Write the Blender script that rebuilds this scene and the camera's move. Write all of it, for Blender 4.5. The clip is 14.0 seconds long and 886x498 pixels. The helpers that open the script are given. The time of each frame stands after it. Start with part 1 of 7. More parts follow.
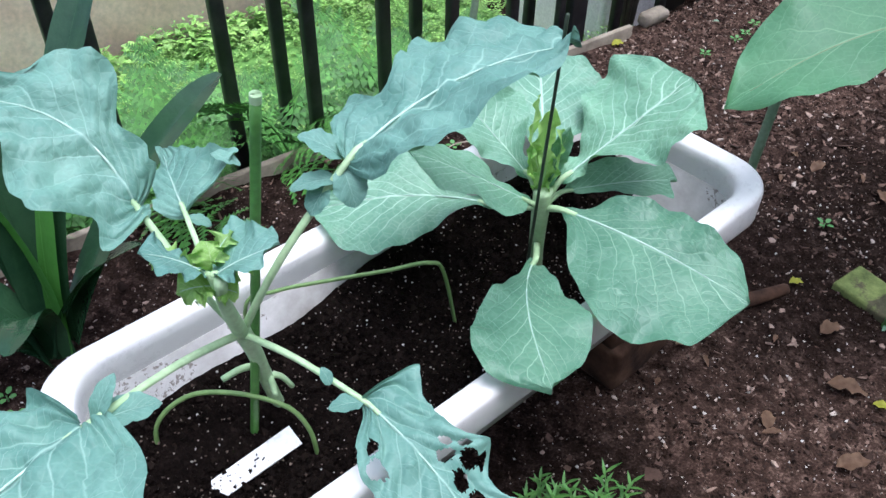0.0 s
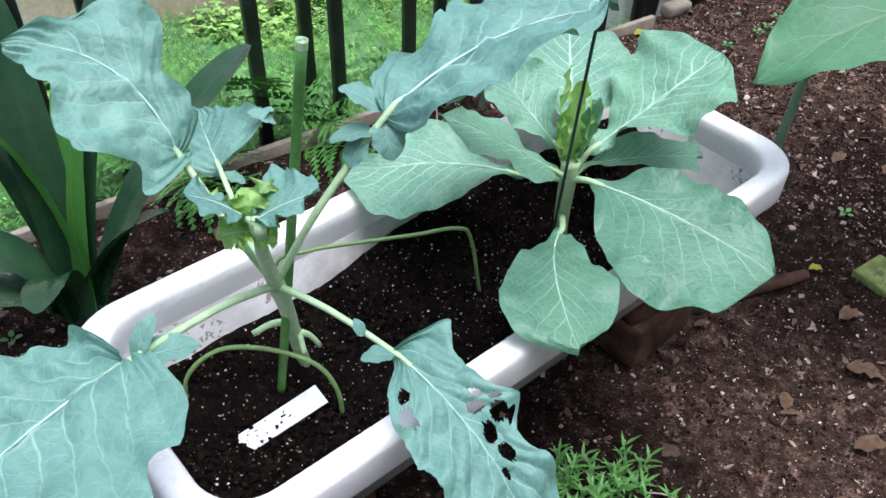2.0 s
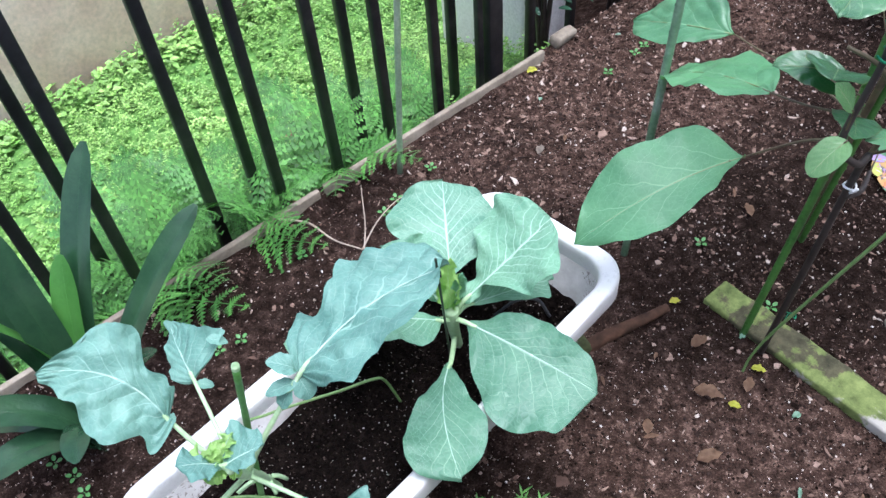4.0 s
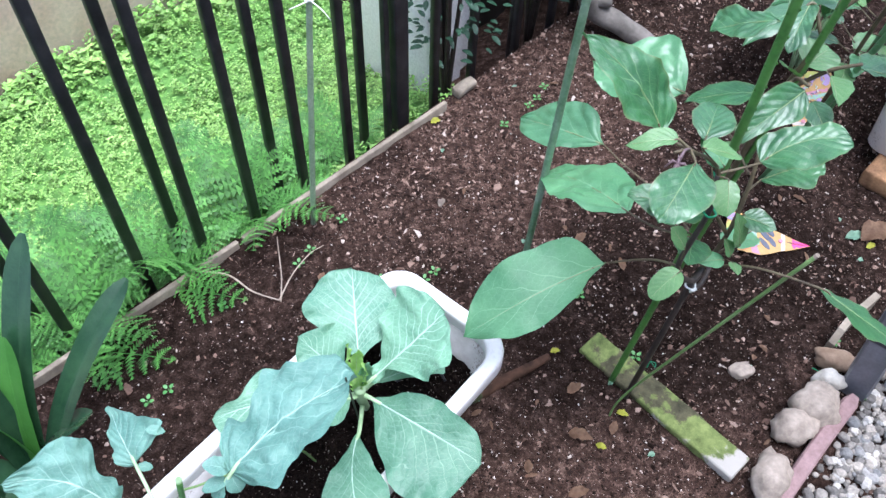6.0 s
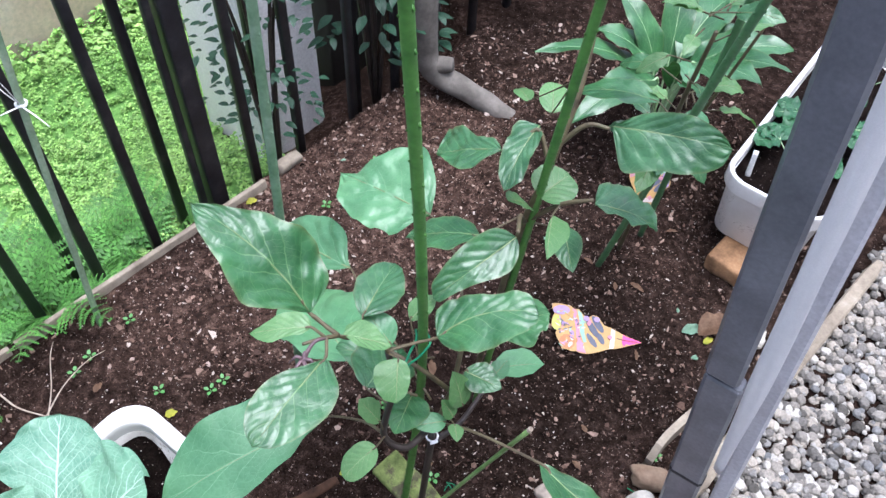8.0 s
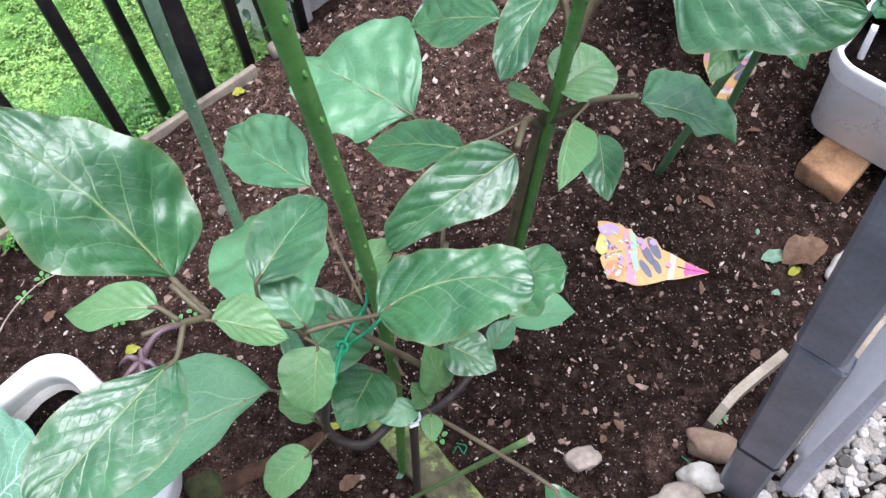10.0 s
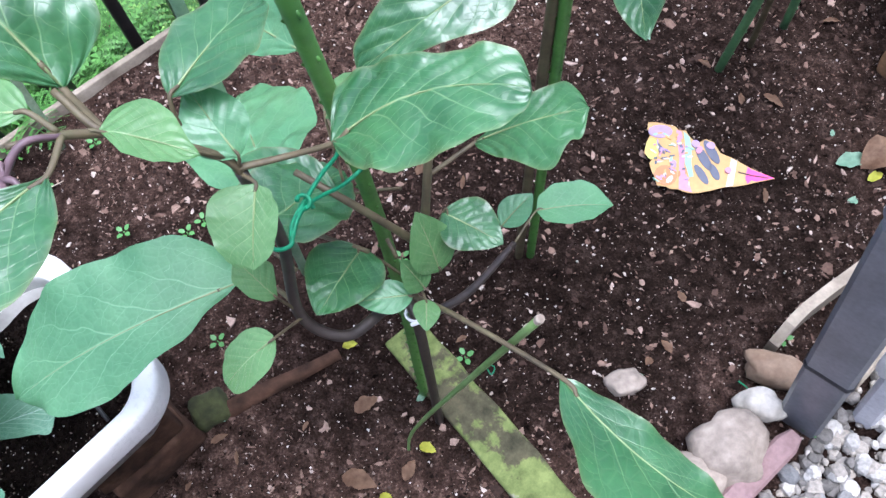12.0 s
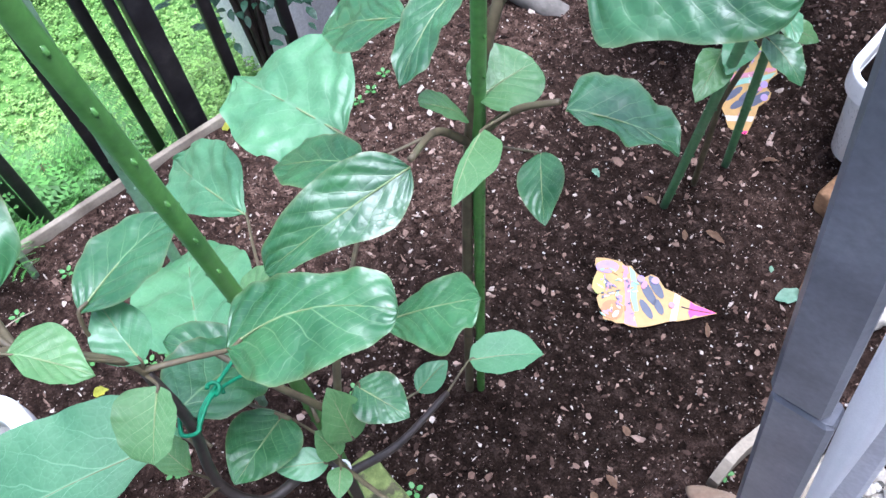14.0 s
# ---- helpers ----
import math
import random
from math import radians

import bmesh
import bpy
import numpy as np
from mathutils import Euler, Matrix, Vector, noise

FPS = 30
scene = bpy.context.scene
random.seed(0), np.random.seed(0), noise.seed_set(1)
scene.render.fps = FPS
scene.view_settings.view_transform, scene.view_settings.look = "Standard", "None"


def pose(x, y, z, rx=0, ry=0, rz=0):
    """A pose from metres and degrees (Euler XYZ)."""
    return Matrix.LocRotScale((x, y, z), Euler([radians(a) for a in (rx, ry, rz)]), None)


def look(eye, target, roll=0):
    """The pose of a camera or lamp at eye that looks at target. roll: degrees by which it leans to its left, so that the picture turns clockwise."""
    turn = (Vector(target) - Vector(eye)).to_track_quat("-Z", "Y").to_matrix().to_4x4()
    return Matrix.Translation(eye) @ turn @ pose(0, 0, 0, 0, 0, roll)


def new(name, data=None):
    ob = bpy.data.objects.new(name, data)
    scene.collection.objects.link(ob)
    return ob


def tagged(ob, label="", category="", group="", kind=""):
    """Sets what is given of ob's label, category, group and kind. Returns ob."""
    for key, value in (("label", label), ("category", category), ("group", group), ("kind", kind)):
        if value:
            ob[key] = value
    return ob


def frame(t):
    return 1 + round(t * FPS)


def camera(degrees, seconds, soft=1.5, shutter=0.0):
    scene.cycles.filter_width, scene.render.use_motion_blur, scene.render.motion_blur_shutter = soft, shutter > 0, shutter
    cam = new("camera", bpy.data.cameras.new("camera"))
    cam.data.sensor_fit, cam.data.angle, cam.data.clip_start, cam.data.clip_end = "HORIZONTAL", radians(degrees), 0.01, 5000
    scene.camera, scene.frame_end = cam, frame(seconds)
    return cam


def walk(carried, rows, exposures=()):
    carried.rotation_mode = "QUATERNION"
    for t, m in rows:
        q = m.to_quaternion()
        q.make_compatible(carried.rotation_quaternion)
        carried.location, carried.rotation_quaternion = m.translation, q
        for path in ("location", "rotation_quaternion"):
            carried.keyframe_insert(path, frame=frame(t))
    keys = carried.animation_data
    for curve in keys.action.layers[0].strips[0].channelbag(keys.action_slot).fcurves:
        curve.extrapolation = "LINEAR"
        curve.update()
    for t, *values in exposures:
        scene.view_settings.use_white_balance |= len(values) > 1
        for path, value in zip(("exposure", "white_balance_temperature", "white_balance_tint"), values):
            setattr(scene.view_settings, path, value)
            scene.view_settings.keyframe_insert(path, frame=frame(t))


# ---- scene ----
cam = camera(55.4, 14.0)
PATH = [
    (0, (0.122, 0.098, 0.692), (0.07, 1.572, -0.658), 1.1),
    (0.5, (0.116, 0.089, 0.679), (0.064, 1.56, -0.675), 1.9),
    (1, (0.109, 0.077, 0.679), (0.03, 1.561, -0.66), 1.9),
    (1.5, (0.106, 0.081, 0.672), (0.023, 1.559, -0.673), 1.8),
    (2, (0.108, 0.073, 0.676), (0.037, 1.548, -0.673), 2.1),
    (2.5, (0.115, 0.065, 0.679), (0.052, 1.55, -0.659), 1.7),
    (3, (0.12, 0.064, 0.678), (0.078, 1.55, -0.661), 1.5),
    (3.5, (0.161, 0.097, 0.781), (0.128, 1.501, -0.642), -2.5),
    (3.7, (0.193, 0.095, 0.896), (0.142, 1.437, -0.586), -4.8),
    (5.8, (0.201, 0.14, 1.249), (0.355, 1.296, -0.375), 2.3),
    (6, (0.213, 0.141, 1.253), (0.379, 1.309, -0.362), 2.7),
    (6.5, (0.338, 0.172, 1.267), (0.523, 1.353, -0.337), 3.4),
    (7, (0.431, 0.198, 1.281), (0.645, 1.395, -0.306), 3.8),
    (7.2, (0.457, 0.217, 1.281), (0.702, 1.415, -0.301), 4.2),
    (9.3, (0.649, 0.46, 1.142), (0.702, 1.5, -0.565), -1.0),
    (9.5, (0.65, 0.472, 1.121), (0.692, 1.489, -0.6), -1.8),
    (10, (0.654, 0.488, 1.046), (0.668, 1.451, -0.706), -3.5),
    (10.5, (0.663, 0.487, 0.981), (0.635, 1.411, -0.792), -6.0),
    (11, (0.669, 0.48, 0.936), (0.584, 1.378, -0.849), -9.2),
    (11.5, (0.68, 0.478, 0.911), (0.555, 1.35, -0.885), -11.3),
    (12, (0.688, 0.482, 0.917), (0.553, 1.362, -0.874), -11.9),
    (12.5, (0.699, 0.479, 0.911), (0.569, 1.373, -0.873), -12.0),
    (13, (0.709, 0.487, 0.928), (0.588, 1.415, -0.839), -11.2),
    (13.5, (0.722, 0.497, 0.946), (0.602, 1.49, -0.786), -10.2),
    (14, (0.75, 0.508, 0.973), (0.633, 1.573, -0.715), -9.6),
]
EXPOSURES = [(0.0, 1.14, 5640, 14), (1.5, 1.13, 5730, 14), (3.2, 1.13, 5800, 14), (3.7, 1.36, 5650, 15), (6.0, 1.5, 5540, 16), (9.5, 1.36, 5800, 17), (12.0, 1.60, 5500, 18), (14.0, 1.70, 5350, 18)]
walk(cam, [(t, look(eye, target, roll)) for t, eye, target, roll in PATH], EXPOSURES)

# ---- world and light ----
world = bpy.data.worlds.new("overcast_sky")
scene.world = world
world.use_nodes = True
wn = world.node_tree.nodes
sky = wn.new("ShaderNodeTexSky")
sky.sky_type = "NISHITA"
sky.sun_disc = False
sky.sun_elevation = radians(80)
sky.sun_rotation = radians(95)
sky.air_density, sky.dust_density, sky.ozone_density = 1.0, 4.0, 1.5
wn["Background"].inputs["Strength"].default_value = 0.145
grey = wn.new("ShaderNodeHueSaturation")
grey.inputs["Saturation"].default_value = 0.6
world.node_tree.links.new(sky.outputs["Color"], grey.inputs["Color"])
world.node_tree.links.new(grey.outputs["Color"], wn["Background"].inputs["Color"])

sun_data = bpy.data.lights.new("sun", "SUN")
sun_data.energy, sun_data.angle, sun_data.color = 1.4, radians(36), (1.0, 0.97, 0.92)
sun_lamp = new("sun", sun_data)
sun_lamp.matrix_world = look((1.05, 0.25, 5.0), (0.3, 0.6, 0.0))


# ---- materials ----
def material(name, rough=0.6, metal=0.0, spec=0.5):
    m = bpy.data.materials.new(name)
    m.use_nodes = True
    b = m.node_tree.nodes["Principled BSDF"]
    b.inputs["Roughness"].default_value = rough
    b.inputs["Metallic"].default_value = metal
    b.inputs["Specular IOR Level"].default_value = spec
    return m, m.node_tree.nodes, m.node_tree.links, b


def math_node(nodes, links, op, a, b=None, c=None, clamp=False):
    n = nodes.new("ShaderNodeMath")
    n.operation, n.use_clamp = op, clamp
    for i, v in enumerate((a, b, c)):
        if v is None:
            continue
        if isinstance(v, (int, float)):
            n.inputs[i].default_value = v
        else:
            links.new(v, n.inputs[i])
    return n.outputs[0]


def noise_node(nodes, links, scale, detail=4.0, rough=0.55, coord="Object", distort=0.0):
    t = nodes.new("ShaderNodeTexCoord")
    n = nodes.new("ShaderNodeTexNoise")
    n.inputs["Scale"].default_value, n.inputs["Detail"].default_value = scale, detail
    n.inputs["Roughness"].default_value, n.inputs["Distortion"].default_value = rough, distort
    links.new(t.outputs[coord], n.inputs["Vector"])
    return n.outputs["Fac"]


def ramp(nodes, links, fac, stops):
    r = nodes.new("ShaderNodeValToRGB")
    e = r.color_ramp.elements
    while len(e) < len(stops):
        e.new(0.5)
    for el, (p, c) in zip(e, stops):
        el.position, el.color = p, (*c, 1)
    links.new(fac, r.inputs["Fac"])
    return r.outputs["Color"]


def mix(nodes, links, fac, a, b, blend="MIX"):
    n = nodes.new("ShaderNodeMix")
    n.data_type, n.blend_type = "RGBA", blend
    for sock, v in ((n.inputs["Factor"], fac), (n.inputs["A"], a), (n.inputs["B"], b)):
        if isinstance(v, (int, float)):
            sock.default_value = v
        elif isinstance(v, tuple):
            sock.default_value = (*v, 1)
        else:
            links.new(v, sock)
    return n.outputs["Result"]


def bump(nodes, links, bsdf, height, strength, dist):
    n = nodes.new("ShaderNodeBump")
    n.inputs["Strength"].default_value, n.inputs["Distance"].default_value = strength, dist
    links.new(height, n.inputs["Height"])
    links.new(n.outputs["Normal"], bsdf.inputs["Normal"])
    return n


def plain(name, a, b, scale=30.0, rough=0.6, bump_d=0.0005, fine=200.0, spec=0.5, third=None, metal=0.0, islands=0):
    """Two-scale mottled colour with fine relief."""
    m, n, l, bs = material(name, rough, metal, spec)
    big = noise_node(n, l, scale, 5)
    small = noise_node(n, l, fine, 3)
    stops = [(0.3, a), (0.7, b)] if third is None else [(0.28, a), (0.55, b), (0.75, third)]
    col = ramp(n, l, big, stops)
    col = mix(n, l, 0.35, col, ramp(n, l, small, [(0.3, (0.55, 0.55, 0.55)), (0.7, (1.2, 1.2, 1.2))]), "MULTIPLY")
    if islands:
        g = n.new("ShaderNodeNewGeometry")
        col = mix(n, l, 0.8, col, ramp(n, l, g.outputs["Random Per Island"], [(0.0, (0.45, 0.42, 0.4)), (0.5, (0.9, 0.9, 0.9)), (1.0, (1.5, 1.45, 1.35))] if islands is True else [(0.0, (0.15, 0.14, 0.13)), (0.6, (0.6, 0.56, 0.54)), (0.85, (1.3, 1.2, 1.15)), (1.0, (2.4, 2.2, 1.9))]), "MULTIPLY")
    l.new(col, bs.inputs["Base Color"])
    bump(n, l, bs, small, 0.6, bump_d)
    return m


VEINS = {}


def leaf_material(name, deep, light, vein, rough, veins=7.0, relief=0.0012, spec=0.4, glow=0.25, edge=None, vein_w=0.05, blotch=(0.5, 0.75)):
    """Leaf blade: pale midrib and side veins laid out by the blade's own coordinates, blotches and fine netting."""
    m, n, l, bs = material(name, rough, 0.0, spec)
    VEINS[name] = veins
    uv = n.new("ShaderNodeUVMap")
    uv.uv_map = "UVMap"
    sep = n.new("ShaderNodeSeparateXYZ")
    l.new(uv.outputs["UV"], sep.inputs[0])
    u = math_node(n, l, "ABSOLUTE", math_node(n, l, "MULTIPLY_ADD", sep.outputs["X"], 2.0, -1.0))
    v = sep.outputs["Y"]
    wob = noise_node(n, l, 40, 2)
    wob_s = math_node(n, l, "MULTIPLY_ADD", wob, 0.10, -0.05)
    side_sign = math_node(n, l, "MULTIPLY", math_node(n, l, "SIGN", math_node(n, l, "MULTIPLY_ADD", sep.outputs["X"], 2.0, -1.0)), 0.22)
    ph = math_node(n, l, "ADD", math_node(n, l, "MULTIPLY", math_node(n, l, "ADD", math_node(n, l, "SUBTRACT", v, math_node(n, l, "MULTIPLY", math_node(n, l, "POWER", u, 0.85), 0.38)), wob_s), veins), side_sign)
    fr = math_node(n, l, "ABSOLUTE", math_node(n, l, "SUBTRACT", math_node(n, l, "FRACT", ph), 0.5))
    wid = math_node(n, l, "MULTIPLY_ADD", u, -vein_w * 1.6, vein_w * 2.0)
    side = math_node(n, l, "SUBTRACT", 1.0, math_node(n, l, "DIVIDE", fr, wid), clamp=True)
    side = math_node(n, l, "MULTIPLY", side, math_node(n, l, "MULTIPLY_ADD", u, -0.8, 1.0, clamp=True))
    mid = math_node(n, l, "SUBTRACT", 1.0, math_node(n, l, "DIVIDE", u, math_node(n, l, "MULTIPLY_ADD", v, -0.035, 0.05)), clamp=True)
    net = n.new("ShaderNodeTexVoronoi")
    net.feature = "DISTANCE_TO_EDGE"
    net.inputs["Scale"].default_value = 130.0
    tc = n.new("ShaderNodeTexCoord")
    l.new(tc.outputs["Object"], net.inputs["Vector"])
    netm = math_node(n, l, "SUBTRACT", 1.0, math_node(n, l, "MULTIPLY", net.outputs["Distance"], 9.0), clamp=True)
    cross_ph = math_node(n, l, "MULTIPLY", math_node(n, l, "ADD", math_node(n, l, "MULTIPLY_ADD", u, 0.55, v), math_node(n, l, "MULTIPLY", wob_s, 2.2)), veins * 1.7)
    cross_fr = math_node(n, l, "ABSOLUTE", math_node(n, l, "SUBTRACT", math_node(n, l, "FRACT", cross_ph), 0.5))
    cross = math_node(n, l, "MULTIPLY", math_node(n, l, "SUBTRACT", 1.0, math_node(n, l, "DIVIDE", cross_fr, vein_w * 1.3), clamp=True), math_node(n, l, "GREATER_THAN", noise_node(n, l, 26, 2), 0.47))
    mask = math_node(n, l, "MAXIMUM", math_node(n, l, "MULTIPLY", side, 0.72), mid)
    mask = math_node(n, l, "MAXIMUM", mask, math_node(n, l, "MULTIPLY", cross, 0.40))
    mask = math_node(n, l, "MAXIMUM", mask, math_node(n, l, "MULTIPLY", netm, 0.10))
    big = noise_node(n, l, 22, 4)
    base = ramp(n, l, big, [(0.3, deep), (blotch[1], light)])
    oi = n.new("ShaderNodeObjectInfo")
    base = mix(n, l, 0.6, base, ramp(n, l, oi.outputs["Random"], [(0.0, (0.8, 0.84, 0.86)), (1.0, (1.15, 1.12, 1.05))]), "MULTIPLY")
    if edge:
        em = math_node(n, l, "MULTIPLY", math_node(n, l, "MULTIPLY", math_node(n, l, "POWER", u, 22.0), noise_node(n, l, 60, 3)), 0.6)
        base = mix(n, l, em, base, edge)
    col = mix(n, l, mask, base, vein)
    fine = noise_node(n, l, 500, 2)
    col = mix(n, l, 0.2, col, ramp(n, l, fine, [(0.3, (0.7, 0.7, 0.7)), (0.7, (1.2, 1.2, 1.2))]), "MULTIPLY")
    l.new(col, bs.inputs["Base Color"])
    rg = ramp(n, l, noise_node(n, l, 35, 4), [(0.35, (rough * 0.9,) * 3), (0.7, (min(1, rough * 1.15),) * 3)])
    l.new(rg, bs.inputs["Roughness"])
    h = math_node(n, l, "ADD", math_node(n, l, "MULTIPLY", mask, -0.5), math_node(n, l, "ADD", math_node(n, l, "MULTIPLY", noise_node(n, l, 110, 3), 0.6), math_node(n, l, "MULTIPLY", net.outputs["Distance"], 1.2)))
    bump(n, l, bs, h, 0.7, relief)
    tr = n.new("ShaderNodeBsdfTranslucent")
    l.new(mix(n, l, 1.0, col, (0.9, 1.15, 0.5), "MULTIPLY"), tr.inputs["Color"])
    ms = n.new("ShaderNodeMixShader")
    ms.inputs[0].default_value = glow
    l.new(bs.outputs[0], ms.inputs[1])
    l.new(tr.outputs[0], ms.inputs[2])
    l.new(ms.outputs[0], n["Material Output"].inputs["Surface"])
    return m


M_BROC = leaf_material("broccoli_leaf", (0.098, 0.225, 0.185), (0.165, 0.32, 0.265), (0.34, 0.52, 0.44), 0.5, veins=7, glow=0.15, vein_w=0.04, spec=0.35, relief=0.0012)
M_CABB = leaf_material("cabbage_leaf", (0.125, 0.285, 0.185), (0.205, 0.40, 0.265), (0.58, 0.78, 0.64), 0.42, veins=10, glow=0.18, vein_w=0.05)
# Greener lower leaves; the darker tones also paint shade from the leaves above.
M_CABBO = leaf_material("older_shaded_cabbage_leaf", (0.075, 0.195, 0.12), (0.135, 0.29, 0.18), (0.38, 0.56, 0.42), 0.42, veins=9, glow=0.18, vein_w=0.035)
M_YOUNG = leaf_material("young_leaf", (0.25, 0.45, 0.11), (0.40, 0.60, 0.20), (0.55, 0.70, 0.38), 0.45, veins=7, glow=0.3)
M_EGG = leaf_material("aubergine_leaf", (0.013, 0.082, 0.024), (0.060, 0.205, 0.068), (0.19, 0.32, 0.14), 0.37, veins=6, glow=0.16, spec=0.85, edge=(0.3, 0.25, 0.1), relief=0.0006, vein_w=0.035)
M_EGGP = leaf_material("aubergine_leaf_pale", (0.085, 0.205, 0.068), (0.15, 0.305, 0.115), (0.30, 0.42, 0.21), 0.38, veins=6, glow=0.25, spec=0.6, relief=0.0005, vein_w=0.03)
M_EGGB = leaf_material("aubergine_leaf_smooth", (0.085, 0.245, 0.112), (0.14, 0.335, 0.158), (0.23, 0.42, 0.24), 0.36, veins=5, glow=0.25, spec=0.7, relief=0.0006, vein_w=0.025)
M_EGGL = leaf_material("aubergine_leaf_light", (0.095, 0.26, 0.125), (0.15, 0.345, 0.175), (0.28, 0.50, 0.3), 0.45, veins=5, glow=0.3, relief=0.0006, vein_w=0.025)
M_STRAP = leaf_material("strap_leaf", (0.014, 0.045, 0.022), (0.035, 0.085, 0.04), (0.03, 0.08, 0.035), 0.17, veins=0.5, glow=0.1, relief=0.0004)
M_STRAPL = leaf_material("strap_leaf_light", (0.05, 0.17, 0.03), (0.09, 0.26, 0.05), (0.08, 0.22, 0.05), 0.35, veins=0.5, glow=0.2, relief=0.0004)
M_STRAW = leaf_material("strawberry_leaf", (0.018, 0.085, 0.035), (0.04, 0.145, 0.06), (0.08, 0.20, 0.10), 0.42, veins=7, glow=0.15)
M_SHRUB = leaf_material("shrub_leaf", (0.015, 0.05, 0.03), (0.04, 0.11, 0.06), (0.08, 0.16, 0.09), 0.4, veins=5, glow=0.15)
M_PETI = plain("petiole_pale_green", (0.32, 0.49, 0.25), (0.46, 0.62, 0.36), 40, 0.5, 0.0003)
M_RIBB = plain("pale_midrib", (0.38, 0.56, 0.45), (0.52, 0.68, 0.57), 40, 0.5, 0.0003)
M_RIB = plain("aubergine_rib", (0.17, 0.25, 0.09), (0.28, 0.34, 0.16), 60, 0.5, 0.0003)
M_ESTEM = plain("aubergine_stem", (0.055, 0.042, 0.022), (0.115, 0.092, 0.048), 60, 0.6, 0.0004, third=(0.10, 0.105, 0.045))
M_EDARK = plain("aubergine_stem_dark", (0.02, 0.016, 0.014), (0.055, 0.042, 0.035), 60, 0.5, 0.0004)
M_PURPLE = plain("purple_calyx", (0.085, 0.052, 0.06), (0.17, 0.11, 0.12), 90, 0.5, 0.0003)
M_STAKE = plain("green_plastic_stake", (0.05, 0.155, 0.03), (0.095, 0.25, 0.05), 25, 0.42, 0.0004, third=(0.03, 0.10, 0.022))
M_STAKEW = plain("weathered_green_stake", (0.10, 0.20, 0.10), (0.18, 0.29, 0.18), 25, 0.5, 0.0004, third=(0.30, 0.37, 0.29))
M_STAKED = plain("dull_green_stake", (0.06, 0.17, 0.07), (0.10, 0.25, 0.10), 25, 0.45, 0.0004, third=(0.16, 0.27, 0.15))
M_STAKEP = plain("pale_weathered_stake", (0.18, 0.27, 0.16), (0.28, 0.38, 0.24), 25, 0.6, 0.0005, third=(0.40, 0.46, 0.34))
M_DSTICK = plain("dark_thin_stake", (0.012, 0.025, 0.012), (0.04, 0.06, 0.03), 40, 0.5)
M_WIRE = plain("green_coated_wire", (0.12, 0.22, 0.06), (0.2, 0.32, 0.11), 40, 0.5)
M_TWINE = plain("green_twine", (0.0, 0.14, 0.06), (0.01, 0.25, 0.11), 300, 0.6)
M_BLACK = plain("black_painted_metal", (0.010, 0.010, 0.012), (0.024, 0.024, 0.028), 30, 0.45, 0.0004, third=(0.055, 0.052, 0.05))
M_BOARD = plain("weathered_edging_board", (0.16, 0.13, 0.095), (0.31, 0.265, 0.20), 18, 0.85, 0.001, third=(0.42, 0.37, 0.30))
M_WALL = plain("pink_render", (0.70, 0.46, 0.40), (0.86, 0.65, 0.59), 4.5, 0.9, 0.002, fine=90, third=(0.88, 0.75, 0.71))
M_BLOCKER = plain("beige_render", (0.55, 0.52, 0.47), (0.66, 0.63, 0.58), 4.5, 0.9, 0.002, fine=90)
# Near-black timber colour that paints the deep shade beyond the fence.
M_DARKW = plain("shade_dark_timber", (0.012, 0.01, 0.008), (0.03, 0.025, 0.02), 8, 0.8, 0.001, fine=60)
M_WHITE = plain("white_painted_wall", (0.93, 0.93, 0.92), (0.97, 0.97, 0.96), 4, 0.8, 0.0004)
M_STONE = plain("tan_stone", (0.20, 0.165, 0.13), (0.34, 0.285, 0.23), 30, 0.8, 0.002, fine=120, third=(0.42, 0.36, 0.29))
M_STONEW = plain("white_stone", (0.42, 0.39, 0.33), (0.56, 0.53, 0.46), 40, 0.7, 0.0008)
M_STONEB = plain("brown_stone", (0.16, 0.1, 0.06), (0.3, 0.22, 0.15), 40, 0.8, 0.001)
M_EDGE = plain("faded_pink_edging", (0.20, 0.125, 0.12), (0.30, 0.20, 0.195), 40, 0.8, 0.0008)
M_FRAME = plain("dark_grey_plastic", (0.10, 0.105, 0.118), (0.165, 0.17, 0.19), 12, 0.36, 0.0002, third=(0.22, 0.23, 0.25))
M_TUBE = plain("pale_grey_plastic", (0.50, 0.50, 0.53), (0.64, 0.64, 0.67), 20, 0.45, 0.0003)
M_MESH = plain("white_mesh_fabric", (0.80, 0.80, 0.81), (0.90, 0.90, 0.90), 60, 0.85, 0.001, fine=700)
fn, fl = M_MESH.node_tree.nodes, M_MESH.node_tree.links
thin, half = fn.new("ShaderNodeBsdfTranslucent"), fn.new("ShaderNodeMixShader")
thin.inputs["Color"].default_value, half.inputs[0].default_value = (0.92, 0.92, 0.92, 1), 0.6
fl.new(fn["Principled BSDF"].outputs[0], half.inputs[1])
fl.new(thin.outputs[0], half.inputs[2])
fl.new(half.outputs[0], fn["Material Output"].inputs["Surface"])
M_CLAY = plain("terracotta_brick", (0.16, 0.085, 0.04), (0.38, 0.21, 0.10), 25, 0.85, 0.001, third=(0.44, 0.28, 0.15))
# Browns kept darker than the brick's own, to carry the planter's shade.
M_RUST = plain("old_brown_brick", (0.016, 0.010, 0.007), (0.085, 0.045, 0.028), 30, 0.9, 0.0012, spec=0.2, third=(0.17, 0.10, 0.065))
M_BARK = plain("grey_bark", (0.10, 0.09, 0.075), (0.21, 0.19, 0.165), 25, 0.9, 0.002, fine=120)
M_DEAD = plain("dead_leaf", (0.16, 0.085, 0.045), (0.32, 0.2, 0.12), 50, 0.7, 0.0005, islands=True)
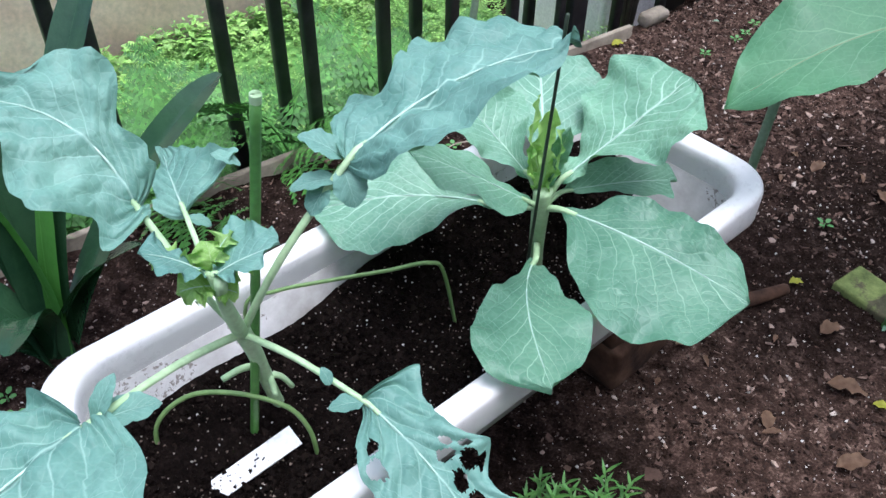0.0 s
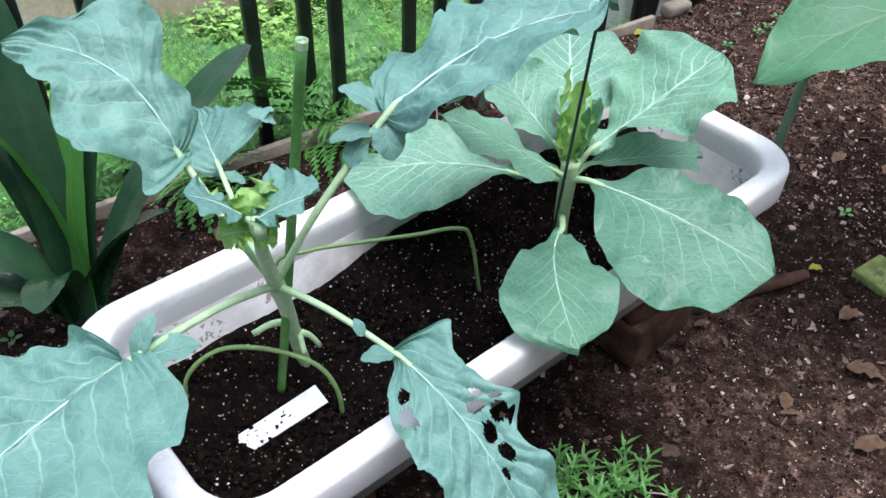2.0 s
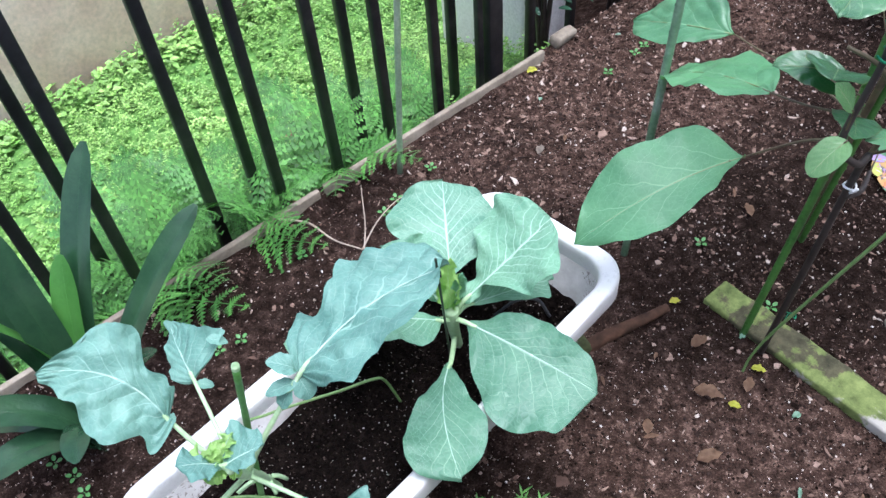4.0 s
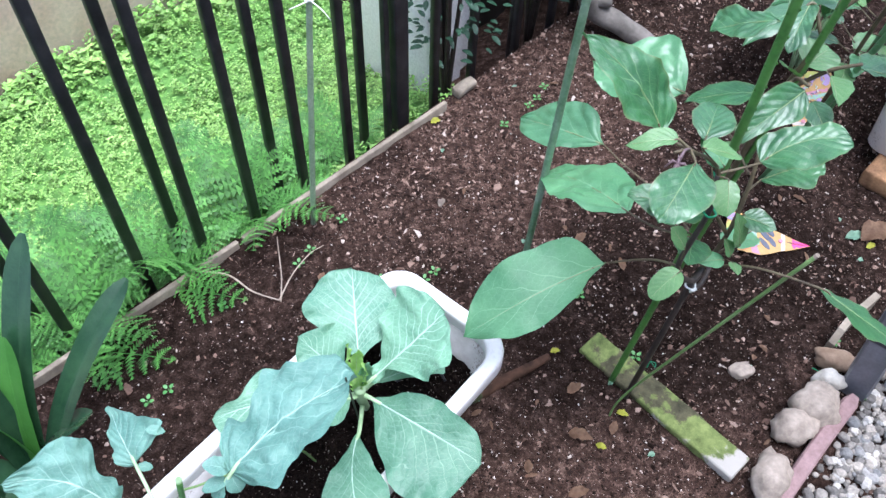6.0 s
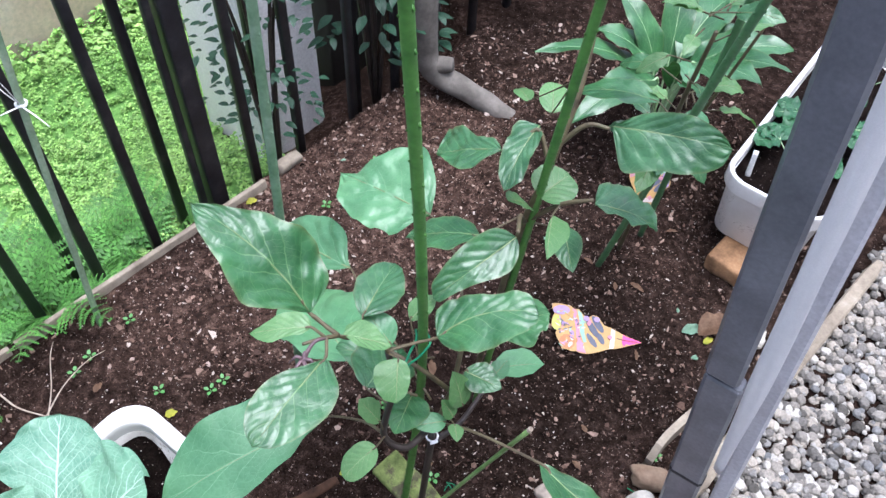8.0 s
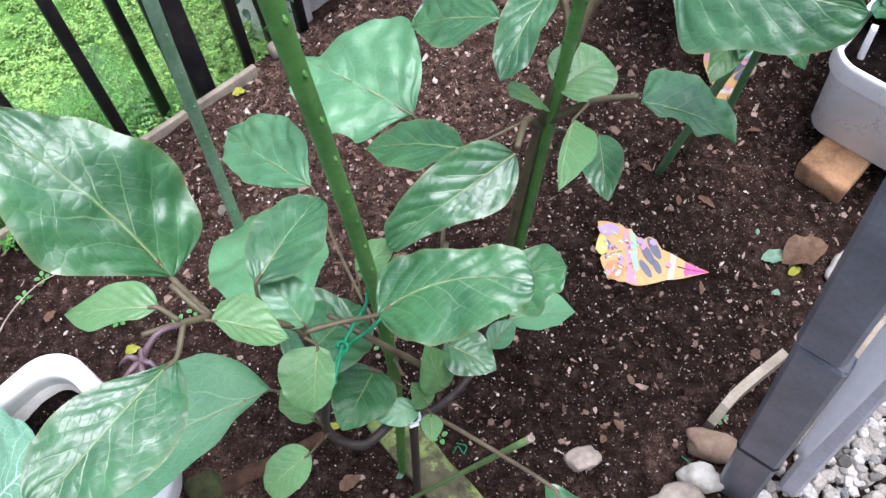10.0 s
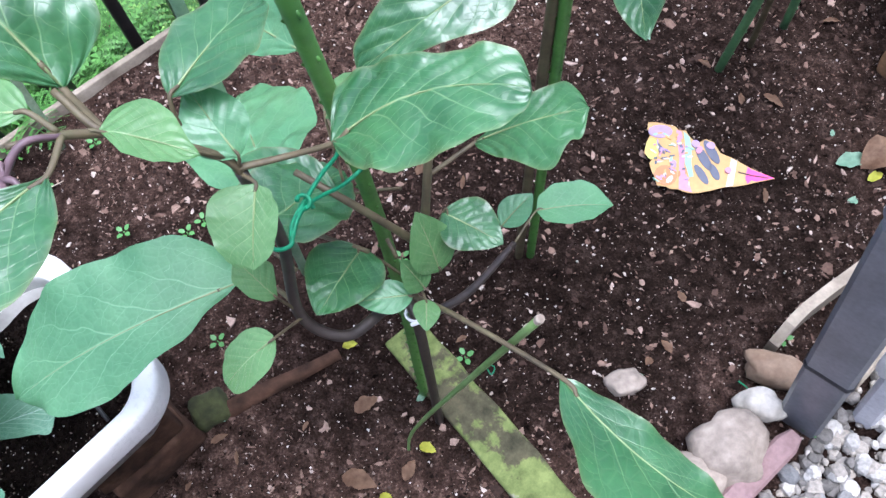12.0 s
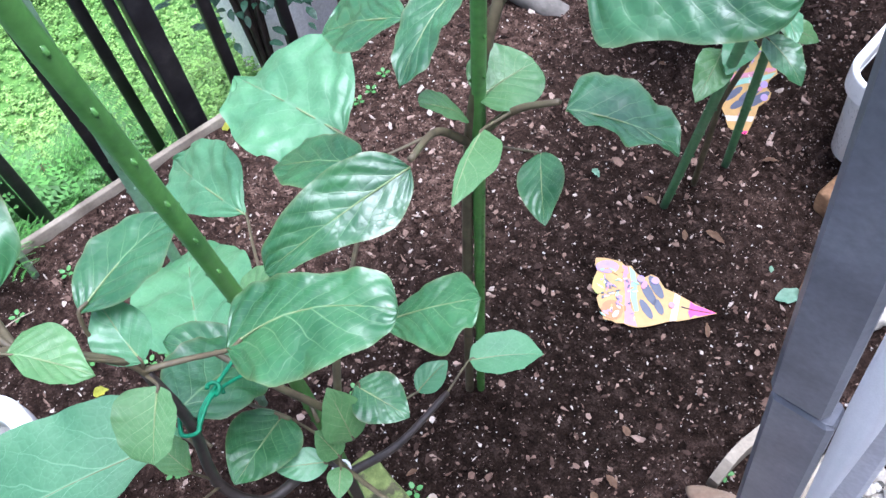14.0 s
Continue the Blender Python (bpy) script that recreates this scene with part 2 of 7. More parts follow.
M_CRUMB = plain("soil_crumbs", (0.010, 0.0065, 0.0052), (0.048, 0.032, 0.026), 60, 0.95, 0.0005, spec=0.03, islands=True)
M_CRUMBD = plain("potting_crumbs", (0.005, 0.0038, 0.0034), (0.018, 0.013, 0.011), 60, 0.95, 0.0005, spec=0.03, islands=True)
M_MINT = plain("faded_mint_leaf", (0.2, 0.38, 0.25), (0.33, 0.5, 0.36), 60, 0.6)
M_GRASS = plain("weed_leaves", (0.14, 0.335, 0.055), (0.33, 0.57, 0.145), 7, 0.55, 0.0003, islands=True)
M_MAT = plain("weed_undergrowth", (0.06, 0.17, 0.03), (0.15, 0.33, 0.06), 60, 0.8, 0.002, fine=300)
M_FERN = plain("fern_green", (0.04, 0.155, 0.025), (0.11, 0.31, 0.055), 12, 0.6, 0.0003, islands=True)
M_SEDUM = plain("tuft_green", (0.05, 0.17, 0.03), (0.14, 0.33, 0.07), 60, 0.5, 0.0003)
M_WEED = plain("seedling_green", (0.05, 0.19, 0.04), (0.11, 0.29, 0.08), 60, 0.5)
M_YELLOW = plain("yellow_fallen_leaf", (0.45, 0.5, 0.04), (0.6, 0.55, 0.08), 80, 0.6)
M_TAG = plain("white_plant_tag", (0.78, 0.78, 0.76), (0.86, 0.86, 0.84), 60, 0.5, 0.0002)
M_TWIG = plain("dry_root", (0.3, 0.24, 0.18), (0.48, 0.4, 0.32), 60, 0.8)


def pieces_material(name, stops, rough=0.8, fine=250.0):
    """Loose pieces, each with a tone of its own and fine mottling."""
    m, n, l, bs = material(name, rough, 0.0, 0.12)
    g = n.new("ShaderNodeNewGeometry")
    col = ramp(n, l, g.outputs["Random Per Island"], stops)
    small = noise_node(n, l, fine, 4)
    col = mix(n, l, 0.6, col, ramp(n, l, small, [(0.3, (0.5, 0.5, 0.5)), (0.7, (1.3, 1.3, 1.3))]), "MULTIPLY")
    l.new(col, bs.inputs["Base Color"])
    bump(n, l, bs, small, 0.6, 0.0006)
    return m


M_GRAV = pieces_material("gravel_stone", [(0.0, (0.08, 0.075, 0.065)), (0.2, (0.17, 0.16, 0.145)), (0.45, (0.31, 0.285, 0.245)), (0.65, (0.38, 0.345, 0.29)), (0.8, (0.17, 0.175, 0.175)), (0.9, (0.46, 0.44, 0.395))], 0.6)
M_PERL = pieces_material("pale_grit", [(0.0, (0.06, 0.042, 0.033)), (0.4, (0.14, 0.10, 0.08)), (0.75, (0.28, 0.22, 0.18)), (0.94, (0.66, 0.62, 0.57))])
M_CHIP = pieces_material("bark_chips", [(0.0, (0.02, 0.012, 0.009)), (0.35, (0.06, 0.036, 0.027)), (0.6, (0.14, 0.088, 0.066)), (0.82, (0.25, 0.17, 0.13)), (0.93, (0.36, 0.27, 0.22)), (0.99, (0.50, 0.43, 0.37))])


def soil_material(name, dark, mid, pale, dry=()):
    """Fine damp earth: mottled at several sizes, with dry and moist patches, some painted shade, and scattered pale
    specks.
    """
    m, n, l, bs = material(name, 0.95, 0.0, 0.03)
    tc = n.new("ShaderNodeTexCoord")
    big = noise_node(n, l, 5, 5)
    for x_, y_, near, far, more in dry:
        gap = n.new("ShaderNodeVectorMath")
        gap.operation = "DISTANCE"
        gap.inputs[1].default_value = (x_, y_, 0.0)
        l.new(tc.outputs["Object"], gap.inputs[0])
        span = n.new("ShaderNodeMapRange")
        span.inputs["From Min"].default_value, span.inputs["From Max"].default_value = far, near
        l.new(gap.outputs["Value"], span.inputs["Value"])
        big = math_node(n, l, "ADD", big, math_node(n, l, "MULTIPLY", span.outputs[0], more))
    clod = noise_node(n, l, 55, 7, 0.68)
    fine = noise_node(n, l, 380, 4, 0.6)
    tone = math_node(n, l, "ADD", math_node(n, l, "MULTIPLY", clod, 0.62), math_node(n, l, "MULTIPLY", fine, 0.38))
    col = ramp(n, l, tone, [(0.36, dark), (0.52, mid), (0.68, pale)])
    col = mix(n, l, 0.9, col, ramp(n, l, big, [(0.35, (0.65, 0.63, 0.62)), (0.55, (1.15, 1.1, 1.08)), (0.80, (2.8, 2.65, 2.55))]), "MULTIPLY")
    grain = n.new("ShaderNodeTexVoronoi")
    grain.inputs["Scale"].default_value = 420.0
    l.new(tc.outputs["Object"], grain.inputs["Vector"])
    sp = n.new("ShaderNodeSeparateColor")
    l.new(grain.outputs["Color"], sp.inputs[0])
    speck = math_node(n, l, "MULTIPLY", math_node(n, l, "GREATER_THAN", sp.outputs[0], 0.965), math_node(n, l, "LESS_THAN", grain.outputs["Distance"], 0.32))
    col = mix(n, l, speck, col, (0.34, 0.29, 0.25))
    l.new(col, bs.inputs["Base Color"])
    h = math_node(n, l, "ADD", clod, math_node(n, l, "MULTIPLY", fine, 0.35))
    bump(n, l, bs, h, 1.0, 0.010)
    return m


# Negative entries at (0.27, 0.52) and (0.66, 0.80) paint shade under planter and plants.
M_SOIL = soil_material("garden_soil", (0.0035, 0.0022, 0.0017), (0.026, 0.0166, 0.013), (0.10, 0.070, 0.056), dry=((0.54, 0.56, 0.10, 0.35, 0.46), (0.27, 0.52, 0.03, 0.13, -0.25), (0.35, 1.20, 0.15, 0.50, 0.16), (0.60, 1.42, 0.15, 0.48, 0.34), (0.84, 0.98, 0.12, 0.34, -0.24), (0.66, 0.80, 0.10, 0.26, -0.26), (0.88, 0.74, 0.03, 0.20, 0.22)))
M_POTSOIL = soil_material("potting_soil", (0.003, 0.0022, 0.002), (0.012, 0.0085, 0.0075), (0.030, 0.022, 0.019))


def plastic_material(name, soiled):
    m, n, l, bs = material(name, 0.38, 0.0, 0.5)
    stain = noise_node(n, l, 14, 6, 0.65)
    dots = noise_node(n, l, 170, 5, 0.7)
    zone = noise_node(n, l, 7, 3)
    geo = n.new("ShaderNodeNewGeometry")
    sep = n.new("ShaderNodeSeparateXYZ")
    tc = n.new("ShaderNodeTexCoord")
    l.new(tc.outputs["Object"], sep.inputs[0])
    # Soiled plastic: grey from staining, and darker still to paint the trough's inner shade.
    col = ramp(n, l, stain, [(0.3, (0.22, 0.205, 0.185)), (0.65, (0.50, 0.49, 0.475))] if soiled > 0.5 else [(0.3, (0.74, 0.72, 0.69)), (0.62, (0.86, 0.85, 0.83))])
    dirt = math_node(n, l, "MULTIPLY", math_node(n, l, "GREATER_THAN", dots, 0.56), math_node(n, l, "GREATER_THAN", zone, 0.48))
    col = mix(n, l, math_node(n, l, "MULTIPLY", dirt, soiled), col, (0.09, 0.065, 0.045))
    l.new(col, bs.inputs["Base Color"])
    bump(n, l, bs, stain, 0.2, 0.0008)
    return m


M_PLAST = plastic_material("dirty_shaded_white_plastic", 0.75)
M_CREAM = plastic_material("cream_plastic", 0.3)
M_RIM = plastic_material("white_plastic_rim", 0.08)


def moss_plank_material():
    m, n, l, bs = material("mossy_plank", 0.9, 0.0, 0.3)
    a = noise_node(n, l, 16, 6, 0.65)
    b = noise_node(n, l, 45, 5, 0.7)
    wood = ramp(n, l, b, [(0.3, (0.03, 0.03, 0.015)), (0.7, (0.11, 0.10, 0.055))])
    moss = ramp(n, l, b, [(0.3, (0.06, 0.085, 0.022)), (0.7, (0.22, 0.27, 0.085))])
    col = mix(n, l, ramp(n, l, a, [(0.46, (0, 0, 0)), (0.51, (1, 1, 1))]), wood, moss)
    col = mix(n, l, ramp(n, l, noise_node(n, l, 11, 5, 0.6), [(0.60, (0, 0, 0)), (0.64, (1, 1, 1))]), col, (0.36, 0.34, 0.30))
    l.new(col, bs.inputs["Base Color"])
    bump(n, l, bs, b, 0.9, 0.003)
    return m


M_PLANK = moss_plank_material()
M_MOSSD = plain("dark_moss", (0.02, 0.025, 0.008), (0.06, 0.07, 0.02), 60, 0.95, 0.002)


def flat(name, c, rough=0.4):
    m, n, l, bs = material(name, rough)
    nz = noise_node(n, l, 120, 3)
    l.new(mix(n, l, 0.5, c, ramp(n, l, nz, [(0.3, tuple(x * 0.8 for x in c)), (0.7, tuple(min(1, x * 1.15) for x in c))])), bs.inputs["Base Color"])
    return m


M_LYEL = flat("label_yellow", (0.47, 0.29, 0.10))
M_LROSE = flat("label_rose", (0.52, 0.22, 0.29))
M_LPINK = flat("label_pink", (0.8, 0.05, 0.25))
M_LDARK = flat("label_dark_blue", (0.09, 0.10, 0.14))
M_LTEAL = flat("label_mint", (0.26, 0.46, 0.35))
M_LLIME = flat("label_lime", (0.42, 0.45, 0.10))
M_LLIL = flat("label_lilac", (0.34, 0.24, 0.46))
M_LWHITE = flat("label_white", (0.55, 0.50, 0.45))
M_LORA = flat("label_orange", (0.5, 0.19, 0.07))
M_INK = flat("smudged_ink", (0.03, 0.03, 0.035), 0.7)


# ---- builders ----
def part(name, bm, mat, parent=None, label="", smooth=True):
    me = bpy.data.meshes.new(name)
    bm.to_mesh(me)
    bm.free()
    me.materials.append(mat)
    if smooth:
        for p in me.polygons:
            p.use_smooth = True
    ob = new(name, me)
    if parent:
        ob.parent = parent
    if label:
        ob["label"] = label
    return ob


def thing(name, at, label, category, group=""):
    return tagged(bpy_empty(name, at), label, category, group)


def bpy_empty(name, at):
    e = new(name)
    e.empty_display_size = 0.02
    e.location = at
    bpy.context.view_layer.update()
    return e


def child_part(name, bm, mat, parent, label="", smooth=True):
    """A part whose mesh was built in world coordinates, hung under a thing that stands elsewhere."""
    off = Vector((0, 0, 0))
    o = parent
    while o:
        off += o.location
        o = o.parent
    bmesh.ops.translate(bm, verts=bm.verts, vec=-off)
    return part(name, bm, mat, parent, label, smooth)


def spline(points, steps=6):
    """Smooth curve through points."""
    p = [Vector(q) for q in points]
    p = [2 * p[0] - p[1]] + p + [2 * p[-1] - p[-2]]
    out = []
    for i in range(1, len(p) - 2):
        for k in range(steps):
            t = k / steps
            a, b, c, d = p[i - 1], p[i], p[i + 1], p[i + 2]
            out.append(0.5 * (2 * b + (c - a) * t + (2 * a - 5 * b + 4 * c - d) * t * t + (3 * b - a - 3 * c + d) * t ** 3))
    out.append(p[-2].copy())
    return out


def tube(bm, pts, r0, r1=None, sides=8, cap=True, squash=1.0):
    """A tapered round bar along points."""
    r1 = r0 if r1 is None else r1
    pts = [Vector(p) for p in pts]
    rings = []
    ref = Vector((0.31, 0.17, 0.93))
    for i, p in enumerate(pts):
        d = (pts[min(i + 1, len(pts) - 1)] - pts[max(i - 1, 0)]).normalized()
        s = d.cross(ref)
        if s.length < 0.05:
            s = d.cross(Vector((1, 0, 0)))
        s.normalize()
        up = s.cross(d)
        r = r0 + (r1 - r0) * i / (len(pts) - 1)
        rings.append([bm.verts.new(p + s * r * math.cos(a) + up * r * squash * math.sin(a)) for a in (2 * math.pi * k / sides for k in range(sides))])
    for a, b in zip(rings, rings[1:]):
        for k in range(sides):
            bm.faces.new((a[k], a[(k + 1) % sides], b[(k + 1) % sides], b[k]))
    if cap:
        bm.faces.new(rings[0][::-1])
        bm.faces.new(rings[-1])
    return bm


def box(bm, size, m=None, bevel=0.0, seg=2):
    """A bevelled box of the given size about the origin, then moved by m."""
    got = bmesh.ops.create_cube(bm, size=1.0)["verts"]
    bmesh.ops.scale(bm, vec=size, verts=got)
    if bevel:
        edges = list({e for v in got for e in v.link_edges})
        r = bmesh.ops.bevel(bm, geom=edges, offset=bevel, segments=seg, affect="EDGES", profile=0.5)
        got = list({v for f in r["faces"] for v in f.verts} | {v for v in got if v.is_valid})
    if m is not None:
        bmesh.ops.transform(bm, matrix=m, verts=got)
    return got


BED_DIR, BED_NRM, BED_AT = Vector((0.783, 0.622, 0)), Vector((-0.622, 0.783, 0)), Vector((0.018, 1.12, 0))


def smooth_step(x, a, b):
    k = min(1.0, max(0.0, (x - a) / (b - a)))
    return k * k * (3 - 2 * k)


def along_fence(s_, o_, z=0.0):
    p = BED_AT + BED_DIR * s_ + BED_NRM * o_
    return Vector((p.x, p.y, z))


def ground_z(x, y):
    """Height of the soil: gentle swells and clods, and the lower strip of weeds beyond the fence."""
    q = Vector((x, y, 0)) - BED_AT
    o_, s_ = q.dot(BED_NRM), q.dot(BED_DIR)
    low = (0.13 * smooth_step(o_, 0.012, 0.10) + 0.29 * smooth_step(o_, 0.05, 0.75)) * (1 - smooth_step(s_, 1.0, 1.15) * (1 - smooth_step(o_, 0.4, 0.6)))
    return 0.010 * noise.noise(Vector((x * 3.1, y * 3.1, 0.3))) + 0.007 * noise.noise(Vector((x * 14, y * 14, 2.0))) + 0.0045 * noise.noise(Vector((x * 42, y * 42, 5.0))) - low


OUTLINE = {
    "round": lambda v: (1 - abs(2 * v ** 0.86 - 1) ** 2.3) ** 0.52,
    "spoon": lambda v: (1 - abs(2 * v ** 1.25 - 1) ** 2.2) ** 0.62,
    "broad": lambda v: math.sin(math.pi * v ** 0.72) ** 0.55,
    "ovate": lambda v: math.sin(math.pi * v ** 0.78) ** 0.80,
    "egg": lambda v: (math.sin(math.pi * v ** 0.74) ** 0.72),
    "lance": lambda v: math.sin(math.pi * v ** 0.7) ** 1.0,
    "taper": lambda v: math.sin(math.pi * v ** 0.86) ** 1.15,
    "strap": lambda v: min(1.0, 0.75 + 0.5 * v) * (1 - max(0.0, (v - 0.8) / 0.2) ** 2.2) ** 0.5,
    "ear": lambda v: math.sin(math.pi * v ** 0.9) ** 0.6,
}


def profile(widths, v):
    """Half width of a blade at v, from values closer together towards base and tip."""
    f = math.acos(max(-1.0, min(1.0, 1 - 2 * v))) / math.pi * (len(widths) - 1)
    k = min(int(f), len(widths) - 2)
    t = f - k
    a, b, c, d = widths[max(k - 1, 0)], widths[k], widths[k + 1], widths[min(k + 2, len(widths) - 1)]
    w = 0.5 * (2 * b + (c - a) * t + (2 * a - 5 * b + 4 * c - d) * t * t + (3 * b - a - 3 * c + d) * t ** 3)
    ends = min(1.0, v / 0.045, (1 - v) / 0.045)
    return 0.001 * max(w, 0.0) * math.sqrt(max(0.0, 1 - (1 - ends) ** 2))


def blade(bm, B, T, S, N, width, kind, sag, fold, wave, lobes, pucker, seed, nu=10, nv=30, holes=(), lw=None, rw=None, bend=0.0, veins=6.0, sweep=(0.0, 0.0)):
    """One leaf blade from its base B to its tip T; S and N are its side and upper directions."""
    rnd = random.Random(seed)
    ph = [rnd.uniform(0, 6.28) for _ in range(8)]
    ax = T - B
    L = ax.length
    fwd = ax.normalized()
    uvl = bm.loops.layers.uv.get("UVMap") or bm.loops.layers.uv.new("UVMap")
    vs = [(1 - math.cos(math.pi * j / nv)) / 2 if lw else j / nv for j in range(nv + 1)]

    def middle(v):
        return B + ax * v + N * (sag * L * 4 * v * (1 - v)) + S * (bend * 4 * v * (1 - v))

    rough_edge = lobes * (0.3 if lw else 1.0)
    grid = []
    for v in vs:
        mid = middle(v)
        row = []
        for i in range(-nu, nu + 1):
            u = i / nu
            sg = 1 if u > 0 else -1
            if lw:
                w = profile(rw if u > 0 else lw, v)
            else:
                w = 0.5 * width * OUTLINE[kind](min(max(v, 0.004), 0.996))
            ragged = 1 + rough_edge * (0.55 * math.sin(6.3 * v * 2.1 + ph[0] + sg) + 0.35 * math.sin(6.3 * v * 5.3 + ph[1] + 2 * sg) + 0.13 * math.sin(6.3 * v * 11 + ph[2] + 3 * sg)) + lobes * 0.16 * math.sin(6.3 * v * 23 + ph[6] + sg) * noise.noise(Vector((v * 9, seed, sg)))
            x = w * ragged * u
            a = abs(u)
            z = fold * abs(x) + wave * width * a ** 2.2 * math.sin(6.3 * v * 2.6 + ph[3] + 1.3 * sg) + wave * 0.45 * width * a ** 3 * math.sin(6.3 * v * 6.1 + ph[4] + sg)
            quilt = abs(math.cos(math.pi * (veins * (v - 0.38 * a ** 0.85) + 0.22 * sg + 0.35 * noise.noise(Vector((x * 45, v * L * 45, seed)))))) - 0.6
            z += 0.30 * pucker * width * (1 - a ** 5) * a ** 0.5 * quilt
            z += 0.08 * pucker * width * noise.noise(Vector((x * 130 + seed, v * L * 130, seed * 0.7))) + 0.34 * pucker * width * noise.noise(Vector((x * 60 - seed, v * L * 60, seed * 0.3)))
            along = lobes * 0.06 * L * a ** 2 * math.sin(6.3 * v * 3.7 + ph[5]) - 0.001 * sweep[u > 0] * a ** 1.4 * (1 - v) ** 4
            row.append(bm.verts.new(mid + S * x + N * z + fwd * along))
        grid.append(row)
    for j in range(nv):
        for i in range(2 * nu):
            uu, vv = (i + 0.5) / nu - 1, (vs[j] + vs[j + 1]) / 2
            if any(((uu - h[0]) / h[2]) ** 2 + ((vv - h[1]) / h[3]) ** 2 < 1 + 0.3 * math.sin(5 * math.atan2(vv - h[1], uu - h[0]) + h[0] * 20) for h in holes):
                continue
            f = bm.faces.new((grid[j][i], grid[j][i + 1], grid[j + 1][i + 1], grid[j + 1][i]))
            for lp, (a, b) in zip(f.loops, ((i, j), (i + 1, j), (i + 1, j + 1), (i, j + 1))):
                lp[uvl].uv = (a / (2 * nu), vs[b])
    for vt in [q for q in bm.verts if not q.link_faces]:
        bm.verts.remove(vt)
    return [middle(j / 10) for j in range(11)]


def leaf(plant, B, T, width=None, roll=0.0, kind="round", mat=None, rib=None, sag=0.06, fold=0.12, wave=0.04, lobes=0.06, pucker=0.02,
         seed=1, stalk=(), stalk_r=0.0022, label="", holes=(), rib_r=None, nu=10, nv=30, ears=(), petiole=None, side=None, lw=None, rw=None, bend=0.0, sweep=(0.0, 0.0)):
    """A leaf of a plant: blade, raised midrib and the stalk that leads to it."""
    B, T = Vector(B), Vector(T)
    d = (T - B).normalized()
    if side is not None:
        s = Vector(side)
        s = (s - d * s.dot(d)).normalized()
        width = 0.001 * (max(lw) + max(rw))
        nu, nv = max(nu, 14), max(nv, 44)
    else:
        s = d.cross(Vector((0, 0, 1)))
        s = s.normalized() if s.length > 0.05 else Vector((1, 0, 0))
        s = Matrix.Rotation(radians(roll), 3, d) @ s
    n = s.cross(d)
    if n.z < 0:
        s, n = -s, -n
    if petiole == M_ESTEM and width < 0.055:
        lobes, wave = lobes * 0.4, wave * 0.5
    bm = bmesh.new()
    mid = blade(bm, B, T, s, n, width, kind, sag, fold, wave, lobes, pucker, seed, nu, nv, holes, lw, rw, bend, VEINS.get(mat.name, 6.0), sweep)
    for k, (e0, e1, wd) in enumerate(ears):
        e0, e1 = Vector(e0), Vector(e1)
        es = (e1 - e0).cross(Vector((0, 0, 1))).normalized()
        blade(bm, e0, e1, es, es.cross((e1 - e0).normalized()), wd, "ear", 0.08, 0.15, 0.04, 0.06, 0.02, seed + k + 40, 6, 14)
    ob = child_part("leaf", bm, mat, plant, label)
    bm = bmesh.new()
    r = rib_r or max(0.0006, 0.0085 * min(width, 0.12))
    tube(bm, [p + n * r * 0.2 for p in mid[:10]], r, r * 0.2, 6)
    child_part("midrib", bm, rib or M_PETI, ob)
    if stalk:
        bm = bmesh.new()
        pts = spline([*stalk, tuple(B), tuple(mid[1])], 6)
        stalk_r *= 0.8 if petiole == M_ESTEM else 1.0
        tube(bm, pts, stalk_r, max(r, stalk_r * 0.6), 8, squash=0.85)
        child_part("petiole", bm, petiole or rib or M_PETI, ob)
    return ob


def scatter_mesh(name, verts, faces, mat, label, category):
    me = bpy.data.meshes.new(name)
    me.from_pydata(verts, [], faces)
    me.update()
    me.materials.append(mat)
    return tagged(new(name, me), label, category, kind="stuff")


# ---- ground ----
def build_ground():
    xs = [-200, -60, -20, -8, -4, -2.2] + [-2.0 + 0.05 * i for i in range(20)] + [-1.0 + 0.0125 * i for i in range(241)] + [2.3, 3, 5, 10, 30, 80, 200]
    ys = [-200, -60, -20, -8, -4, -2, -1, -0.5] + [-0.2 + 0.0125 * i for i in range(185)] + [2.15 + 0.05 * i for i in range(30)] + [5, 10, 30, 80, 200]
    verts = [(x, y, ground_z(x, y) if -3 < x < 2.6 and -1.1 < y < 3.7 else 0.0) for y in ys for x in xs]
    w = len(xs)
    faces = [(j * w + i, j * w + i + 1, (j + 1) * w + i + 1, (j + 1) * w + i) for j in range(len(ys) - 1) for i in range(w - 1)]
    me = bpy.data.meshes.new("ground")
    me.from_pydata(verts, [], faces)
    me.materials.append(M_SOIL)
    for p in me.polygons:
        p.use_smooth = True
    return tagged(new("ground", me), "dark brown garden soil bed with wood chips", "ground", kind="structure")


build_ground()


def build_wall(name, a, b, thick, height, mat, label, z0=-0.1):
    """A straight rendered wall whose front face runs from a to b."""
    a, b = Vector((*a, 0)), Vector((*b, 0))
    d = (b - a)
    bm = bmesh.new()
    yaw = math.degrees(math.atan2(d.y, d.x))
    nrm = Vector((-d.y, d.x, 0)).normalized()
    c = (a + b) / 2 + nrm * thick / 2
    box(bm, (d.length, thick, height), pose(c.x, c.y, z0 + height / 2, 0, 0, yaw), 0.008, 2)
    return tagged(part(name, bm, mat), label, "wall", kind="structure")


wa, wb = along_fence(-3.0, 1.17), along_fence(1.25, 1.17)
build_wall("wall_back", (wa.x, wa.y), (wb.x, wb.y), 0.2, 1.45, M_WALL, "weathered pinkish rendered wall behind the weeds", -0.55)
build_wall("wall_side", (0.372, 1.612), (0.500, 1.742), 0.10, 1.5, M_WHITE, "white painted wall beyond the black fence", -0.45)
